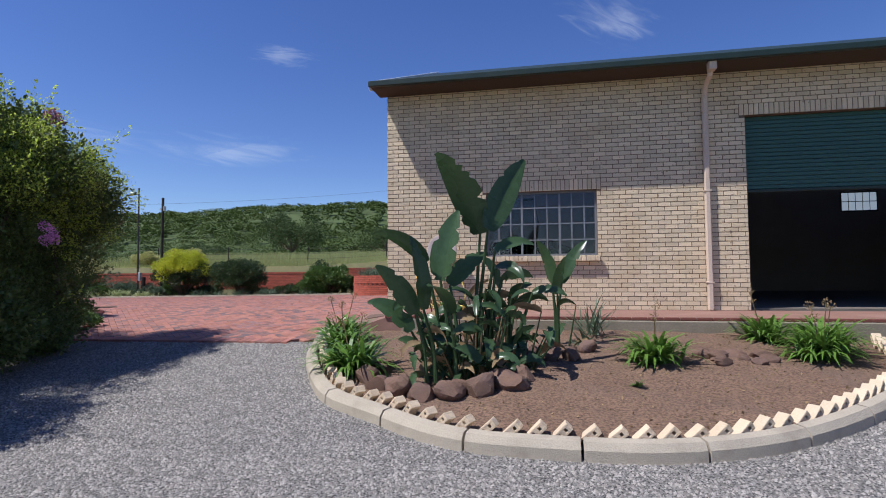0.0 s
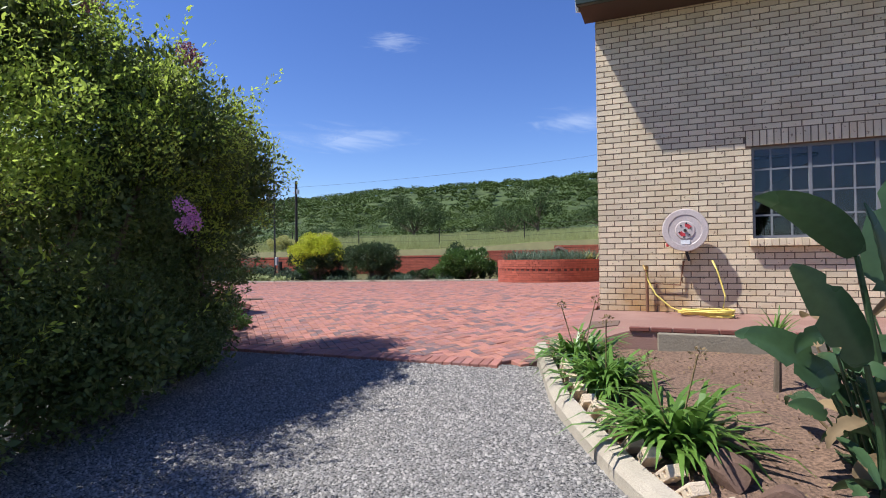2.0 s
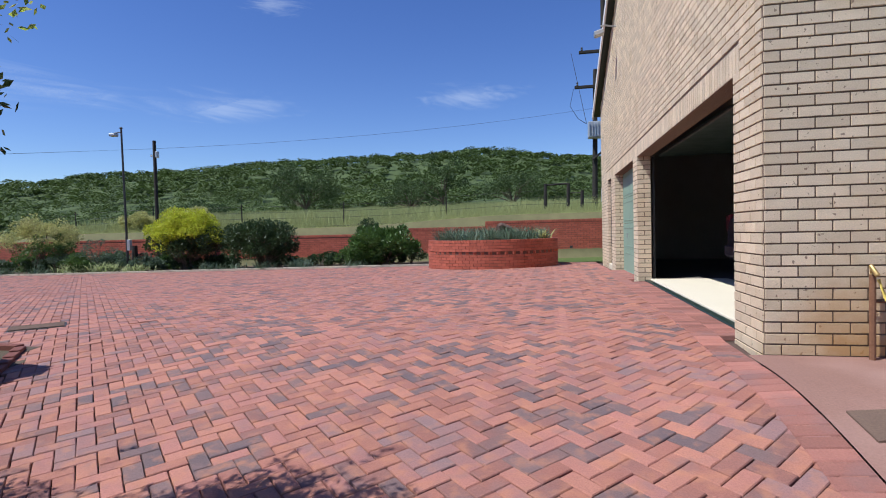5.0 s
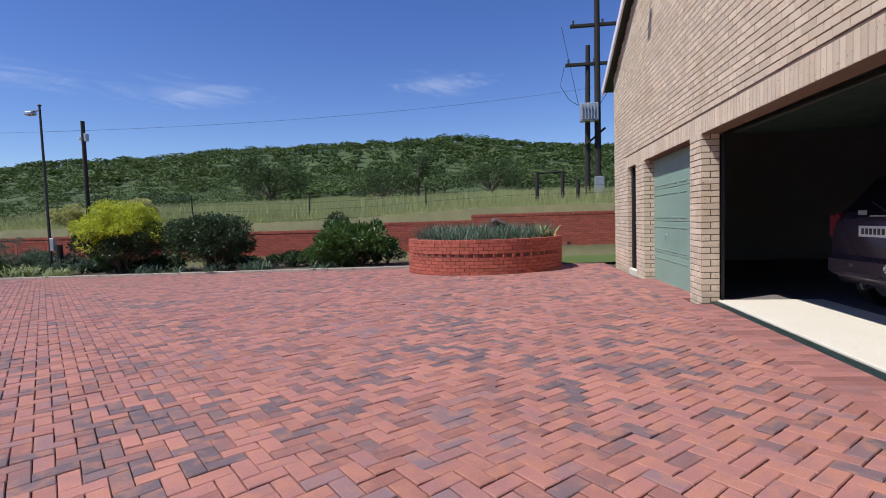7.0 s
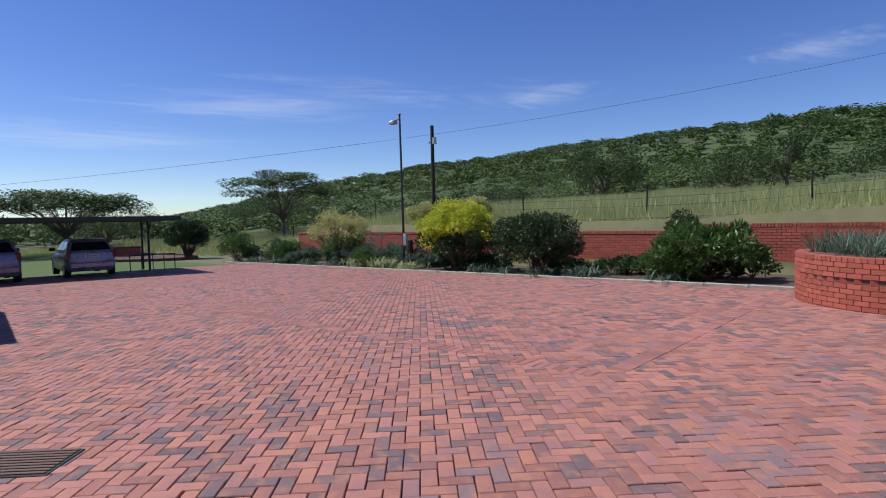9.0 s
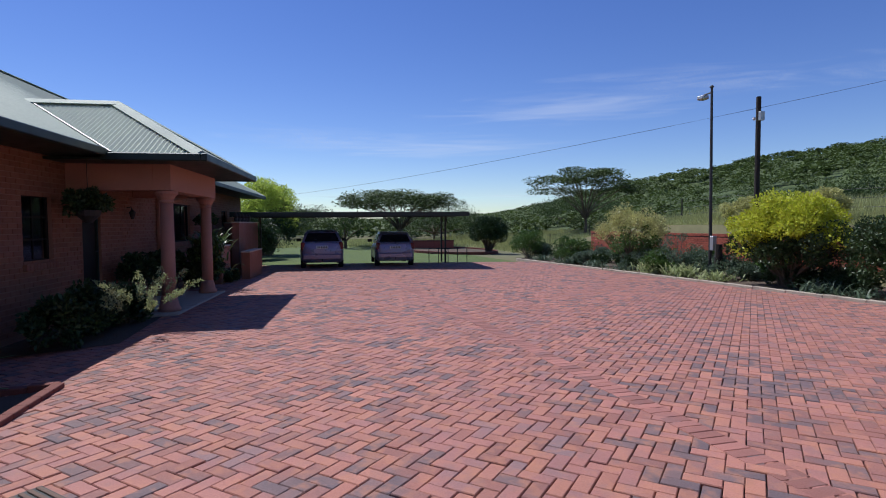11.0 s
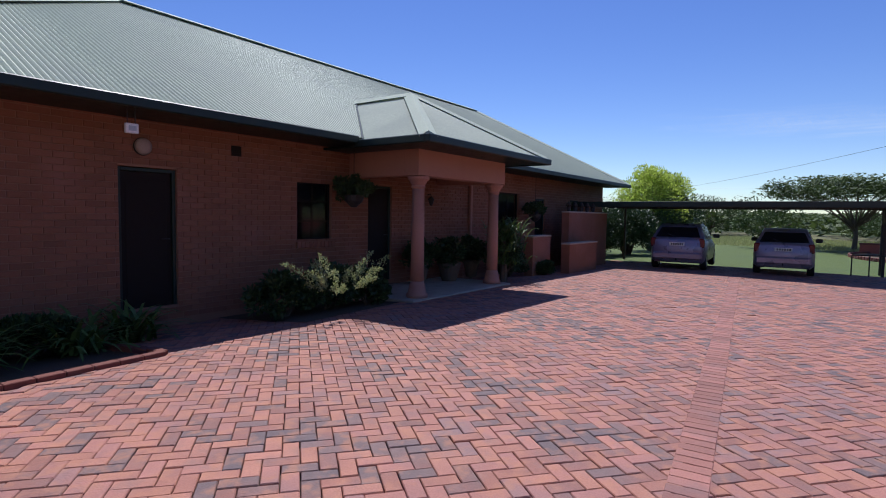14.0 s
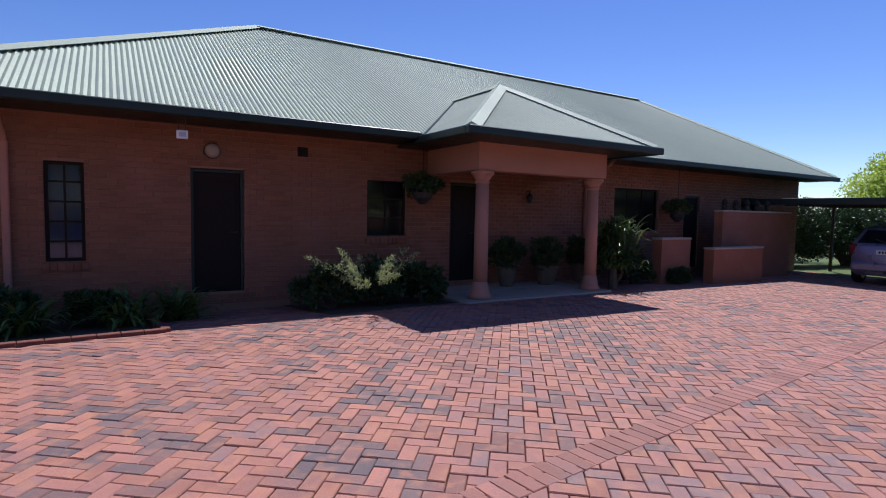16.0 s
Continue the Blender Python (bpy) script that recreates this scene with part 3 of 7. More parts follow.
xs, ys = axis([(-3.9, 4.6, 0.12)]), axis([(4.1, 8.76, 0.12)])
bv = [(x, y, bed_height(x, y) + 0.012 * noise.noise(Vector((x * 9, y * 9, 1)))) for y in ys for x in xs]
bf = [(j * len(xs) + i, j * len(xs) + i + 1, (j + 1) * len(xs) + i + 1, (j + 1) * len(xs) + i) for j in range(len(ys) - 1) for i in range(len(xs) - 1) if in_bed(xs[i] + 0.06, ys[j] + 0.06)]
tagged(raw("flower_bed", bv, bf, soil_mat, smooth=True), "bare brown soil of the oval flower bed", "flower bed", kind="structure")
rng = random.Random(5)


def arc(t, off=0.0):
    """A point of the kerb's curve; off: metres outward."""
    i = min(len(KERB_LINE) - 3, max(1, int(t)))
    u = t - i
    p0, p1, p2, p3 = (Vector(KERB_LINE[i + k]) for k in (-1, 0, 1, 2))
    p = 0.5 * (2 * p1 + (p2 - p0) * u + (2 * p0 - 5 * p1 + 4 * p2 - p3) * u * u + (3 * p1 - p0 - 3 * p2 + p3) * u ** 3)
    d = 0.5 * ((p2 - p0) + 2 * (2 * p0 - 5 * p1 + 4 * p2 - p3) * u + 3 * (3 * p1 - p0 - 3 * p2 + p3) * u * u)
    d.normalize()
    x, y = p.x + d.y * off, p.y - d.x * off
    return Vector((x, y, yard(x, y)))


def along(a, b, step, off=0.0):
    """Angles at even lengths of the oval between a and b."""
    out, t, acc = [a], a, 0.0
    while t < b:
        acc += (arc(t + 0.005, off) - arc(t, off)).length
        t += 0.005
        if acc >= step:
            out.append(t)
            acc = 0.0
    return out


T0, T1 = 1.0, 12.98
kerbs = along(T0, T1, 0.9)
for a, b in zip(kerbs, kerbs[1:]):
    bm = bmesh.new()
    prev = None
    for i in range(7):
        t = a + (b - a) * (0.012 + 0.976 * i / 6)
        d = (arc(t, 1) - arc(t)).normalized()
        d.z = 0
        p = arc(t)
        cur = [bm.verts.new(p + d * o + Vector((0, 0, z))) for o, z in ((0.085, -0.1), (0.08, 0.05), (0.04, 0.105), (-0.05, 0.115), (-0.06, 0.1), (-0.06, -0.1))]
        if prev:
            for k in range(6):
                bm.faces.new((prev[k], cur[k], cur[(k + 1) % 6], prev[(k + 1) % 6]))
        else:
            bm.faces.new(cur[::-1])
        prev = cur
    bm.faces.new(prev)
    tagged(part("kerbstone", bm, concrete_mat), "weathered concrete kerbstone round the flower bed", "kerb", "kerbstones of the flower bed")


def cored_brick_mesh():
    bm = bmesh.new()
    L, W, H = 0.222, 0.106, 0.073
    for z0, z1 in ((0, 0.022), (H - 0.022, H)):
        add_box(bm, 0, L, 0, W, z0, z1, 0.004)
    for k in range(4):
        c = 0.011 + k * (L - 0.022) / 3
        add_box(bm, c - 0.021 + (0.01 if k == 0 else 0), c + 0.021 - (0.01 if k == 3 else 0), 0.001, W - 0.001, 0.02, H - 0.02)
    me = bpy.data.meshes.new("edging_brick")
    bmesh.ops.recalc_face_normals(bm, faces=bm.faces)
    bm.to_mesh(me)
    bm.free()
    me.materials.append(kerb_brick)
    return me


cored = cored_brick_mesh()
for t in along(T0 + 0.05, T1 - 0.05, 0.2, -0.14):
    p = arc(t, -0.14)
    step = arc(t + 0.01, -0.14) - arc(t, -0.14)
    tangent = math.degrees(math.atan2(step.y, step.x))
    b = new("edging_brick", cored)
    b.matrix_world = pose(p.x, p.y, p.z - 0.025, 0, 0, tangent + rng.uniform(-4, 4)) @ pose(0, -0.05, 0.0, 0, -43 + rng.uniform(-4, 4), 0)
    tagged(b, "tilted cored yellow brick edging the bed", "brick", "tilted bricks round the flower bed")


def stone(x, y, z, r, squash=0.78):
    bm = bmesh.new()
    bmesh.ops.create_icosphere(bm, subdivisions=3, radius=1.0)
    o = Vector((rng.uniform(0, 90), rng.uniform(0, 90), 0))
    sx, sy = rng.uniform(0.8, 1.35), rng.uniform(0.75, 1.1)
    for v in bm.verts:
        k = 1.05 + 0.5 * noise.noise(v.co * 0.9 + o) + 0.12 * noise.noise(v.co * 2.2 + o) + 0.03 * noise.noise(v.co * 7 + o)
        v.co = Vector((v.co.x * sx, v.co.y * sy, v.co.z * squash)) * (k * r)
    for _ in range(7):
        cut = Vector((rng.gauss(0, 1), rng.gauss(0, 1), rng.gauss(0.2, 0.8))).normalized()
        reach = r * rng.uniform(0.55, 0.85)
        for v in bm.verts:
            over = v.co.dot(cut) - reach
            if over > 0:
                v.co -= cut * over * 0.9
    ob = part("rock", bm, stone_mat)
    ob.matrix_world = pose(x, y, z + r * squash * 0.35, rng.uniform(-12, 12), rng.uniform(-12, 12), rng.uniform(0, 360))
    return tagged(ob, "rounded red-brown field stone on the soil", "stone", "field stones in the flower bed")


for x, y, r in [(-2.0, 5.75, 0.17), (-1.75, 5.5, 0.15), (-1.95, 6.1, 0.15), (-1.5, 5.3, 0.2), (-1.25, 5.2, 0.17), (-1.0, 5.25, 0.19), (-0.95, 5.5, 0.14), (-0.7, 5.4, 0.21), (-0.45, 5.6, 0.2), (-0.3, 5.85, 0.16), (-0.25, 6.6, 0.15), (0.0, 6.75, 0.16), (0.05, 7.05, 0.14), (0.25, 6.75, 0.16), (0.45, 7.2, 0.17), (-0.2, 7.0, 0.14)]:
    stone(x, y, bed_height(x, y), r * 0.85)
for i in range(15):
    x, y = 2.15 + rng.uniform(-0.45, 0.45), 7.15 + rng.uniform(-0.35, 0.25)
    stone(x, y, bed_height(x, y), rng.uniform(0.07, 0.13), 0.55)

# ---- garage details ----
WG = GDEP / 2


def gable_top(s):
    return WALL_TOP + (RIDGE - WALL_TOP) * (1 - abs(s - WG) / WG) - 0.03


def soldiers(wall, s0, s1, z0, h, mat, step=0.085, stretch=1.0, out=0.009):
    k = max(1, int((s1 - s0) / step))
    w = (s1 - s0) / k
    v, f = [], []
    for i in range(k):
        n0 = len(v)
        v += brick_verts(s0 + i * w + 0.005, s0 + (i + 1) * w - 0.005, z0 + 0.005, z0 + h - 0.005, out)
        f += [tuple(n0 + q for q in g) for g in BRICK_FACES]
    tagged(raw("soldier_course", v, f, mat, wall), kind="stuff")


soldiers(south, 2.0, 4.3, 2.36, 0.22, yellow_brick)
soldiers(south, 6.8, 11.5, 3.64, 0.22, yellow_brick)
bm = bmesh.new()
for i in range(26):
    add_box(bm, 2.02 + i * 0.0862, 2.1 + i * 0.0862, -0.12, 0.02, 0.97, 1.075, bevel=0.006)
part("window_sill", bm, yellow_brick, south, "sloping brick-on-edge sill")
lay_bricks(south, brick_courses(GLEN, -0.055, 4.7, SOUTH_OPEN + [(2.0, 4.3, 2.36, 2.58), (6.8, 11.5, 3.64, 3.86), (2.02, 4.27, 0.97, 1.09)]), yellow_brick, near=(0.0, 2.0, 0.0, 2.7))
LINT = (1.4, 12.05, 2.31, 2.56)
soldiers(west, 1.4, 12.05, 2.31, 0.25, yellow_brick, out=0.007)
lay_bricks(west, brick_courses(GDEP, -0.14, 7.25, WEST_OPEN + [LINT], limit=gable_top), yellow_brick, near=(6.2, 12.6, 0.0, 2.3))
# brick linings of the piers
for s0 in (1.7, 2.55, 3.3, 6.2, 6.68, 11.9):
    side = -1 if s0 in (2.55, 6.2, 11.9) else 1
    v, f = [], []
    for i in range(29):
        c, d = -0.135 + i * 0.085, -0.06 + i * 0.085
        for a, b in (((0.0, 0.225),) if i % 2 else ((0.0, 0.105), (0.118, 0.225))):
            n0 = len(v)
            for u, o, z in [(q[0], q[1], q[2]) for q in brick_verts(a, b, c, d, 0.006)]:
                v.append((s0 - side * o, u, z))
            f += [tuple(n0 + q for q in g) for g in BRICK_FACES]
    tagged(raw("jamb_brickwork", v, f, yellow_brick, west), kind="stuff")

# steel window in the south wall
window = root("window_1", pose(GX + 2.07, GY + 0.1, 1.08), "steel window with small panes and dark glass", "window", kind="structure")
WW, WH = 2.15, 1.28
bm = bmesh.new()
for a in ((0, WW, 0, 0.04), (0, WW, WH - 0.04, WH), (0, 0.04, 0.04, WH - 0.04), (WW - 0.04, WW, 0.04, WH - 0.04), (0.68, 0.72, 0.04, WH - 0.04), (1.42, 1.46, 0.04, WH - 0.04)):
    add_box(bm, a[0], a[1], -0.02, 0.02, a[2], a[3])
part("window_frame", bm, window_steel, window)
for k in range(1, 9):
    if k % 3:
        part("glazing_bar", box(WW * k / 9 - 0.012, WW * k / 9 + 0.012, -0.012, 0.012, 0.04, WH - 0.04), window_steel, window)
for k in range(1, 4):
    part("glazing_bar", box(0.04, WW - 0.04, -0.013, 0.013, WH * k / 4 - 0.012, WH * k / 4 + 0.012), window_steel, window)
part("pane", box(0.02, WW - 0.02, -0.004, 0.004, 0.02, WH - 0.02), glass_mat, window).visible_shadow = False

# downpipe
dp = root("downpipe", pose(GX + 6.2, GY - 0.06, 0.03), "beige painted downpipe on the garage wall", "downpipe")
part("pipe", box(-0.05, 0.05, -0.05, 0.04, 0.0, 4.05, bevel=0.02), pipe_mat, dp)
part("swan_neck", tube([(0, 0, 4.0), (0.0, -0.1, 4.15), (0, -0.4, 4.27), (0, -0.48, 4.4)], 0.05, 10), pipe_mat, dp)
part("rain_head", box(-0.07, 0.07, -0.6, -0.44, 4.3, 4.48, bevel=0.015), pipe_mat, dp)
for z in (0.5, 2.2, 3.7):
    part("bracket", box(-0.07, 0.07, -0.055, 0.045, z, z + 0.03, bevel=0.005), pipe_mat, dp)

# roller shutter
shutter = root("roller_shutter", pose(GX + 6.9, GY + 0.14, 2.27), "dark green roller shutter rolled half up", "shutter")
for k in range(18):
    part("slat", box(0.0, 4.5, -0.012, 0.012, 0.003 + k * 0.076, 0.074 + k * 0.076, bevel=0.008), shutter_mat, shutter)
part("bottom_rail", box(0.0, 4.5, -0.025, 0.025, -0.06, 0.0, bevel=0.008), trim_mat, shutter)
# back window of the garage, daylight behind it
back = root("window_2", pose(11.0, GY + GDEP - 0.25, 3.1), "high steel window glowing with daylight", "window", kind="structure")
glow = bpy.data.materials.new("daylight_pane")
glow.use_nodes = True
glow.node_tree.nodes["Principled BSDF"].inputs["Emission Color"].default_value = (0.75, 0.88, 1.0, 1)
glow.node_tree.nodes["Principled BSDF"].inputs["Emission Strength"].default_value = 0.3
for i in range(5):
    for j in range(2):
        part("pane", box(i * 0.24 + 0.015, i * 0.24 + 0.225, -0.012, 0.0, j * 0.35 + 0.015, j * 0.35 + 0.335), glow, back)
part("window_frame", box(-0.03, 1.23, 0.0, 0.019, -0.03, 0.73), dark_steel, back)

# sectional garage door
sect = root("garage_door", pose(GX + 0.2, 19.99, -0.06, 0, 0, -90), "pale green sectional garage door with ribbed panels", "garage door")
for k in range(4):
    z = k * 0.592
    pn = part("panel", box(0.0, 2.88, -0.02, 0.02, z + 0.003, z + 0.588, bevel=0.006), door_green, sect)
    for j in range(5):
        bm = bmesh.new()
        for a, b, c, d in ((0.05, 0.5, 0.06, 0.08), (0.05, 0.5, 0.48, 0.5)):
            add_box(bm, j * 0.57 + a, j * 0.53 + b, -0.03, -0.019, z + c, z + d, bevel=0.004)
        part("moulding", bm, door_green, pn)
part("handle", tube([(1.0, -0.03, 0.95), (1.0, -0.07, 0.95), (1.0, -0.07, 0.86)], 0.012, 6), steel_mat, sect, "steel turn handle")
# service door, ajar inside its frame
sd = root("service_door", pose(GX + 0.1, 21.6, 0.03, 0, 0, -90), "white service door deep in a dark frame", "door")
part("door_leaf", box(0.18, 0.79, 0.06, 0.1, 0.0, 2.24, bevel=0.004), white_mat, sd)
part("door_frame", box(0.8, 0.845, -0.03, 0.1, 0.0, 2.26, bevel=0.004), dark_wood, sd)
part("door_frame", box(0.005, 0.17, -0.03, 0.1, 0.0, 2.26, bevel=0.004), dark_wood, sd)
part("door_handle", tube([(0.25, 0.06, 1.05), (0.25, 0.0, 1.05), (0.35, 0.0, 1.05)], 0.01, 6), steel_mat, sd)
part("step", box(0.01, 0.84, -0.1, 0.0, -0.25, 0.03, bevel=0.01), cream_mat, sd, "cream concrete step")
# white rail of the wide opening
part("door_track", box(GX + 0.26, GX + 0.3, 16.66, 16.7, 0.06, 2.3), dark_steel, tagged(new("door_rail"), "dark steel track of the open wide door", "track"))
part("open_door", box(GX + 0.35, GX + 3.0, 11.45, 16.5, 2.28, 2.33, bevel=0.01), trim_mat, tagged(new("overhead_door"), "wide garage door slid open under the ceiling", "garage door"))

# hose reel, tap and hose
reel = root("hose_reel", pose(-2.1, GY - 0.06, 1.21, 90, 0, 0), "dusty pink fire-hose reel on the brick wall", "hose reel")
reel_mat = material("faded_red_drum", (0.52, 0.43, 0.4), (0.6, 0.52, 0.48), 4, 0.5, 0.1, 50, stain=(0.44, 0.35, 0.31), stain_scale=3)
red_paint = material("red_paint", (0.5, 0.04, 0.05), (0.58, 0.06, 0.07), 4, 0.45, 0.05, 50)
part("drum", lathe([(0.05, 0.0), (0.13, 0.0), (0.13, 0.1), (0.285, 0.11), (0.29, 0.125), (0.285, 0.14), (0.1, 0.14), (0.1, 0.2)], 40), reel_mat, reel)
disc = part("disc", lathe([(0.02, 0.2), (0.27, 0.195), (0.29, 0.19), (0.3, 0.205), (0.29, 0.22), (0.22, 0.222), (0.21, 0.214), (0.13, 0.214), (0.12, 0.226), (0.02, 0.226)], 48), reel_mat, reel)
for k in range(2):
    bm = bmesh.new()
    a0 = radians(20 + 180 * k)
    vs = [bm.verts.new((r * math.cos(a0 + i * 0.18), r * math.sin(a0 + i * 0.18), z)) for z in (0.2265, 0.229) for i in range(8) for r in (0.045, 0.095)]
    for lay in (0, 16):
        for i in range(7):
            bm.faces.new([vs[lay + j] for j in (2 * i, 2 * i + 1, 2 * i + 3, 2 * i + 2)])
    part("red_label", bm, red_paint, disc, "red label segment")
for k in range(6):
    part("bolt", lathe([(0.012, 0.225), (0.012, 0.234), (0.006, 0.238)], 8, pose(0.075 * math.cos(k * 1.047 + 0.3), 0.075 * math.sin(k * 1.047 + 0.3) * 1.3, 0)), dark_steel, disc)
part("hub", lathe([(0.02, 0.22), (0.02, 0.25), (0.01, 0.256)], 16), dark_steel, disc)
part("sticker", box(-0.06, 0.06, -0.2, -0.14, 0.2225, 0.2245), white_mat, disc, "white instruction sticker")
part("guide_arm", tube([(0, -0.1, 0.05), (0.02, -0.33, 0.08), (0.05, -0.43, 0.1)], 0.018, 8), dark_steel, reel)
part("valve", box(-0.25, -0.21, -0.23, -0.17, 0.05, 0.13, bevel=0.01), red_paint, reel, "red stop valve")
tap = root("standpipe_tap", pose(-2.62, GY - 0.09, 0.03), "rusty standpipe with a brass tap", "tap")
rust = material("rusty_pipe", (0.16, 0.075, 0.04), (0.26, 0.13, 0.07), 9, 0.85, 0.4, 70)
brass = material("brass", (0.5, 0.34, 0.12), (0.58, 0.4, 0.16), 6, 0.4, 0.05, 50, metal=0.7)
part("pipe", tube([(0, 0, 0), (0, 0, 0.62)], 0.022, 8), rust, tap)
part("branch_pipe", tube([(0, 0.03, 0.42), (0.45, 0.03, 0.4), (0.5, 0.05, 0.75)], 0.014, 6), rust, tap)
part("spout", tube([(0, 0, 0.6), (0, 0, 0.66), (-0.04, -0.06, 0.68), (-0.02, -0.1, 0.62)], 0.017, 8), brass, tap)
hose_mat = material("yellow_hose", (0.72, 0.55, 0.1), (0.8, 0.64, 0.18), 5, 0.5, 0.05, 50)
pts = [(-2.62, GY - 0.16, 0.62), (-2.6, GY - 0.2, 0.5), (-2.5, GY - 0.24, 0.3), (-2.3, GY - 0.3, 0.12), (-2.1, GY - 0.36, 0.055)]
for k in range(90):
    a, r = -1.6 + k * 0.3, 0.26 + 0.06 * math.sin(k * 0.9) + 0.03 * math.sin(k * 0.23)
    pts.append((-1.82 + 1.15 * r * math.cos(a), GY - 0.52 + 0.75 * r * math.sin(a), 0.05 + 0.0009 * k))
pts += [(-1.66, GY - 0.45, 0.14), (-1.62, GY - 0.36, 0.3), (-1.67, GY - 0.3, 0.5), (-1.7, GY - 0.28, 0.62), (-1.76, GY - 0.2, 0.78)]
tagged(part("garden_hose", tube(pts, 0.012, 6), hose_mat, smooth=True), "yellow garden hose coiled on the apron", "hose")
# floodlight on the gable
fl = root("floodlight", pose(-3.32, 19.2, 5.6), "small grey floodlight on a gable bracket", "lamp")
part("arm", tube([(0, 0, 0), (-0.25, 0, 0.05), (-0.35, -0.05, 0.02)], 0.02, 6), steel_mat, fl)
part("housing", box(-0.52, -0.3, -0.16, 0.06, -0.09, 0.02, bevel=0.02, m=pose(0, 0, 0, 0, -15, 0)), steel_mat, fl)


# ---- house details ----
O = Vector((-3.3, 0, -0.5))
lay_bricks(facade, brick_courses(22.0, 0.3, 3.2, HOUSE_OPEN), house_brick, near=(1.0, 5.2, 0.5, 2.4))


net_mat = material("net_curtain", (0.3, 0.3, 0.38), (0.42, 0.42, 0.5), 2, 0.9, 0.2, 40)
curtain_mat = material("dark_curtain", (0.05, 0.04, 0.036), (0.08, 0.065, 0.06), 3, 0.9, 0.2, 40)


def small_window(s, w, z, h, cols, rows, label, cloth=curtain_mat):
    r = root("window_3", HF @ pose(s, 0.09, z), label, "window", kind="structure")
    bm = bmesh.new()
    for a in ((0, w, 0, 0.045), (0, w, h - 0.045, h), (0, 0.045, 0.045, h - 0.045), (w - 0.045, w, 0.045, h - 0.045)):
        add_box(bm, a[0], a[1], -0.03, 0.03, a[2], a[3])
    part("window_frame", bm, dark_wood, r)
    for k in range(1, cols):
        part("glazing_bar", box(w * k / cols - 0.014, w * k / cols + 0.014, -0.014, 0.014, 0.045, h - 0.045), dark_wood, r)
    for k in range(1, rows):
        part("glazing_bar", box(0.045, w - 0.045, -0.015, 0.015, h * k / rows - 0.014, h * k / rows + 0.014), dark_wood, r)
    part("pane", box(0.02, w - 0.02, -0.004, 0.004, 0.02, h - 0.02), glass_mat, r)
    bm = bmesh.new()
    k = max(2, int((w + 0.08) / 0.085))
    for i in range(k):
        add_box(bm, -0.04 + i * (w + 0.08) / k + 0.004, -0.04 + (i + 1) * (w + 0.08) / k - 0.004, -0.16, -0.06, -0.12, -0.01, bevel=0.005)
    part("window_sill", bm, house_brick, r, "brick sill")
    part("blind", box(0.03, w - 0.03, 0.06, 0.07, 0.02, h - 0.02), cloth, r)


small_window(-1.85, 0.47, 0.56, 1.41, 2, 5, "narrow dark-framed window with ten panes", net_mat)
small_window(2.98, 0.82, 0.87, 1.09, 2, 3, "dark-framed window beside the porch")
small_window(9.66, 1.72, 0.97, 1.1, 3, 1, "wide dark-framed house window")
small_window(15.3, 0.9, 1.4, 0.6, 2, 1, "small high dark-framed window")


def house_door(s, w, h, label, z=-0.03):
    d = root("door", HF @ pose(s, 0.08, z), label, "door")
    part("door_leaf", box(0.05, w - 0.05, 0.0, 0.04, 0.0, h - 0.05, bevel=0.004), dark_wood, d)
    bm = box(0.0, 0.048, -0.04, 0.07, 0.0, h, bevel=0.004)
    add_box(bm, w - 0.048, w, -0.04, 0.07, 0.0, h, 0.004)
    add_box(bm, 0.05, w - 0.05, -0.04, 0.07, h - 0.048, h, 0.004)
    part("door_frame", bm, trim_mat, d)
    part("inner_panel", box(0.12, w - 0.12, -0.008, 0.0, 0.15, h - 0.18, bevel=0.003), dark_wood, d)
    part("door_handle", tube([(w - 0.1, -0.012, 1.0), (w - 0.1, -0.06, 1.0), (w - 0.22, -0.06, 1.0)], 0.01, 6), dark_steel, d)


house_door(0.0, 0.8, 2.0, "plain dark side door, closed")
house_door(4.8, 0.73, 2.03, "plain dark front door under the porch", -0.06)
house_door(12.5, 0.7, 2.02, "plain dark back door, closed", -0.06)
mb = root("sensor_box", HF @ pose(-0.27, -0.88, 2.31), "small white sensor box hung below the eave", "box")
part("body", box(0, 0.15, 0, 0.055, 0, 0.12, bevel=0.008), white_mat, mb)
for x in (0.03, 0.12):
    part("conduit", tube([(x, 0.03, 0.12), (x, 0.03, 0.325)], 0.006, 6), dark_steel, mb)
part("label_plate", box(0.03, 0.12, -0.004, -0.001, 0.03, 0.09), steel_mat, mb)
wl = root("wall_lamp", HF @ pose(0.32, 0, 2.26, 90, 0, 0), "round frosted bulkhead lamp above the door", "lamp")
frost = material("frosted_globe", (0.36, 0.3, 0.26), (0.42, 0.35, 0.31), 4, 0.4, 0.0, 50)
part("base", lathe([(0.12, 0.0), (0.125, 0.02), (0.12, 0.035)], 24), dark_steel, wl)
part("globe", lathe([(0.115, 0.035), (0.112, 0.06), (0.09, 0.09), (0.05, 0.108), (0.01, 0.113)], 24), frost, wl, smooth=True)
av = root("air_vent", HF @ pose(1.68, -0.012, 2.27), "dark square air vent in the wall", "vent")
part("frame", box(0, 0.18, 0, 0.012, 0, 0.16), dark_wood, av)
for k in range(5):
    part("slat", box(0.01, 0.17, -0.01, -0.001, 0.012 + k * 0.03, 0.026 + k * 0.03), dark_wood, av)

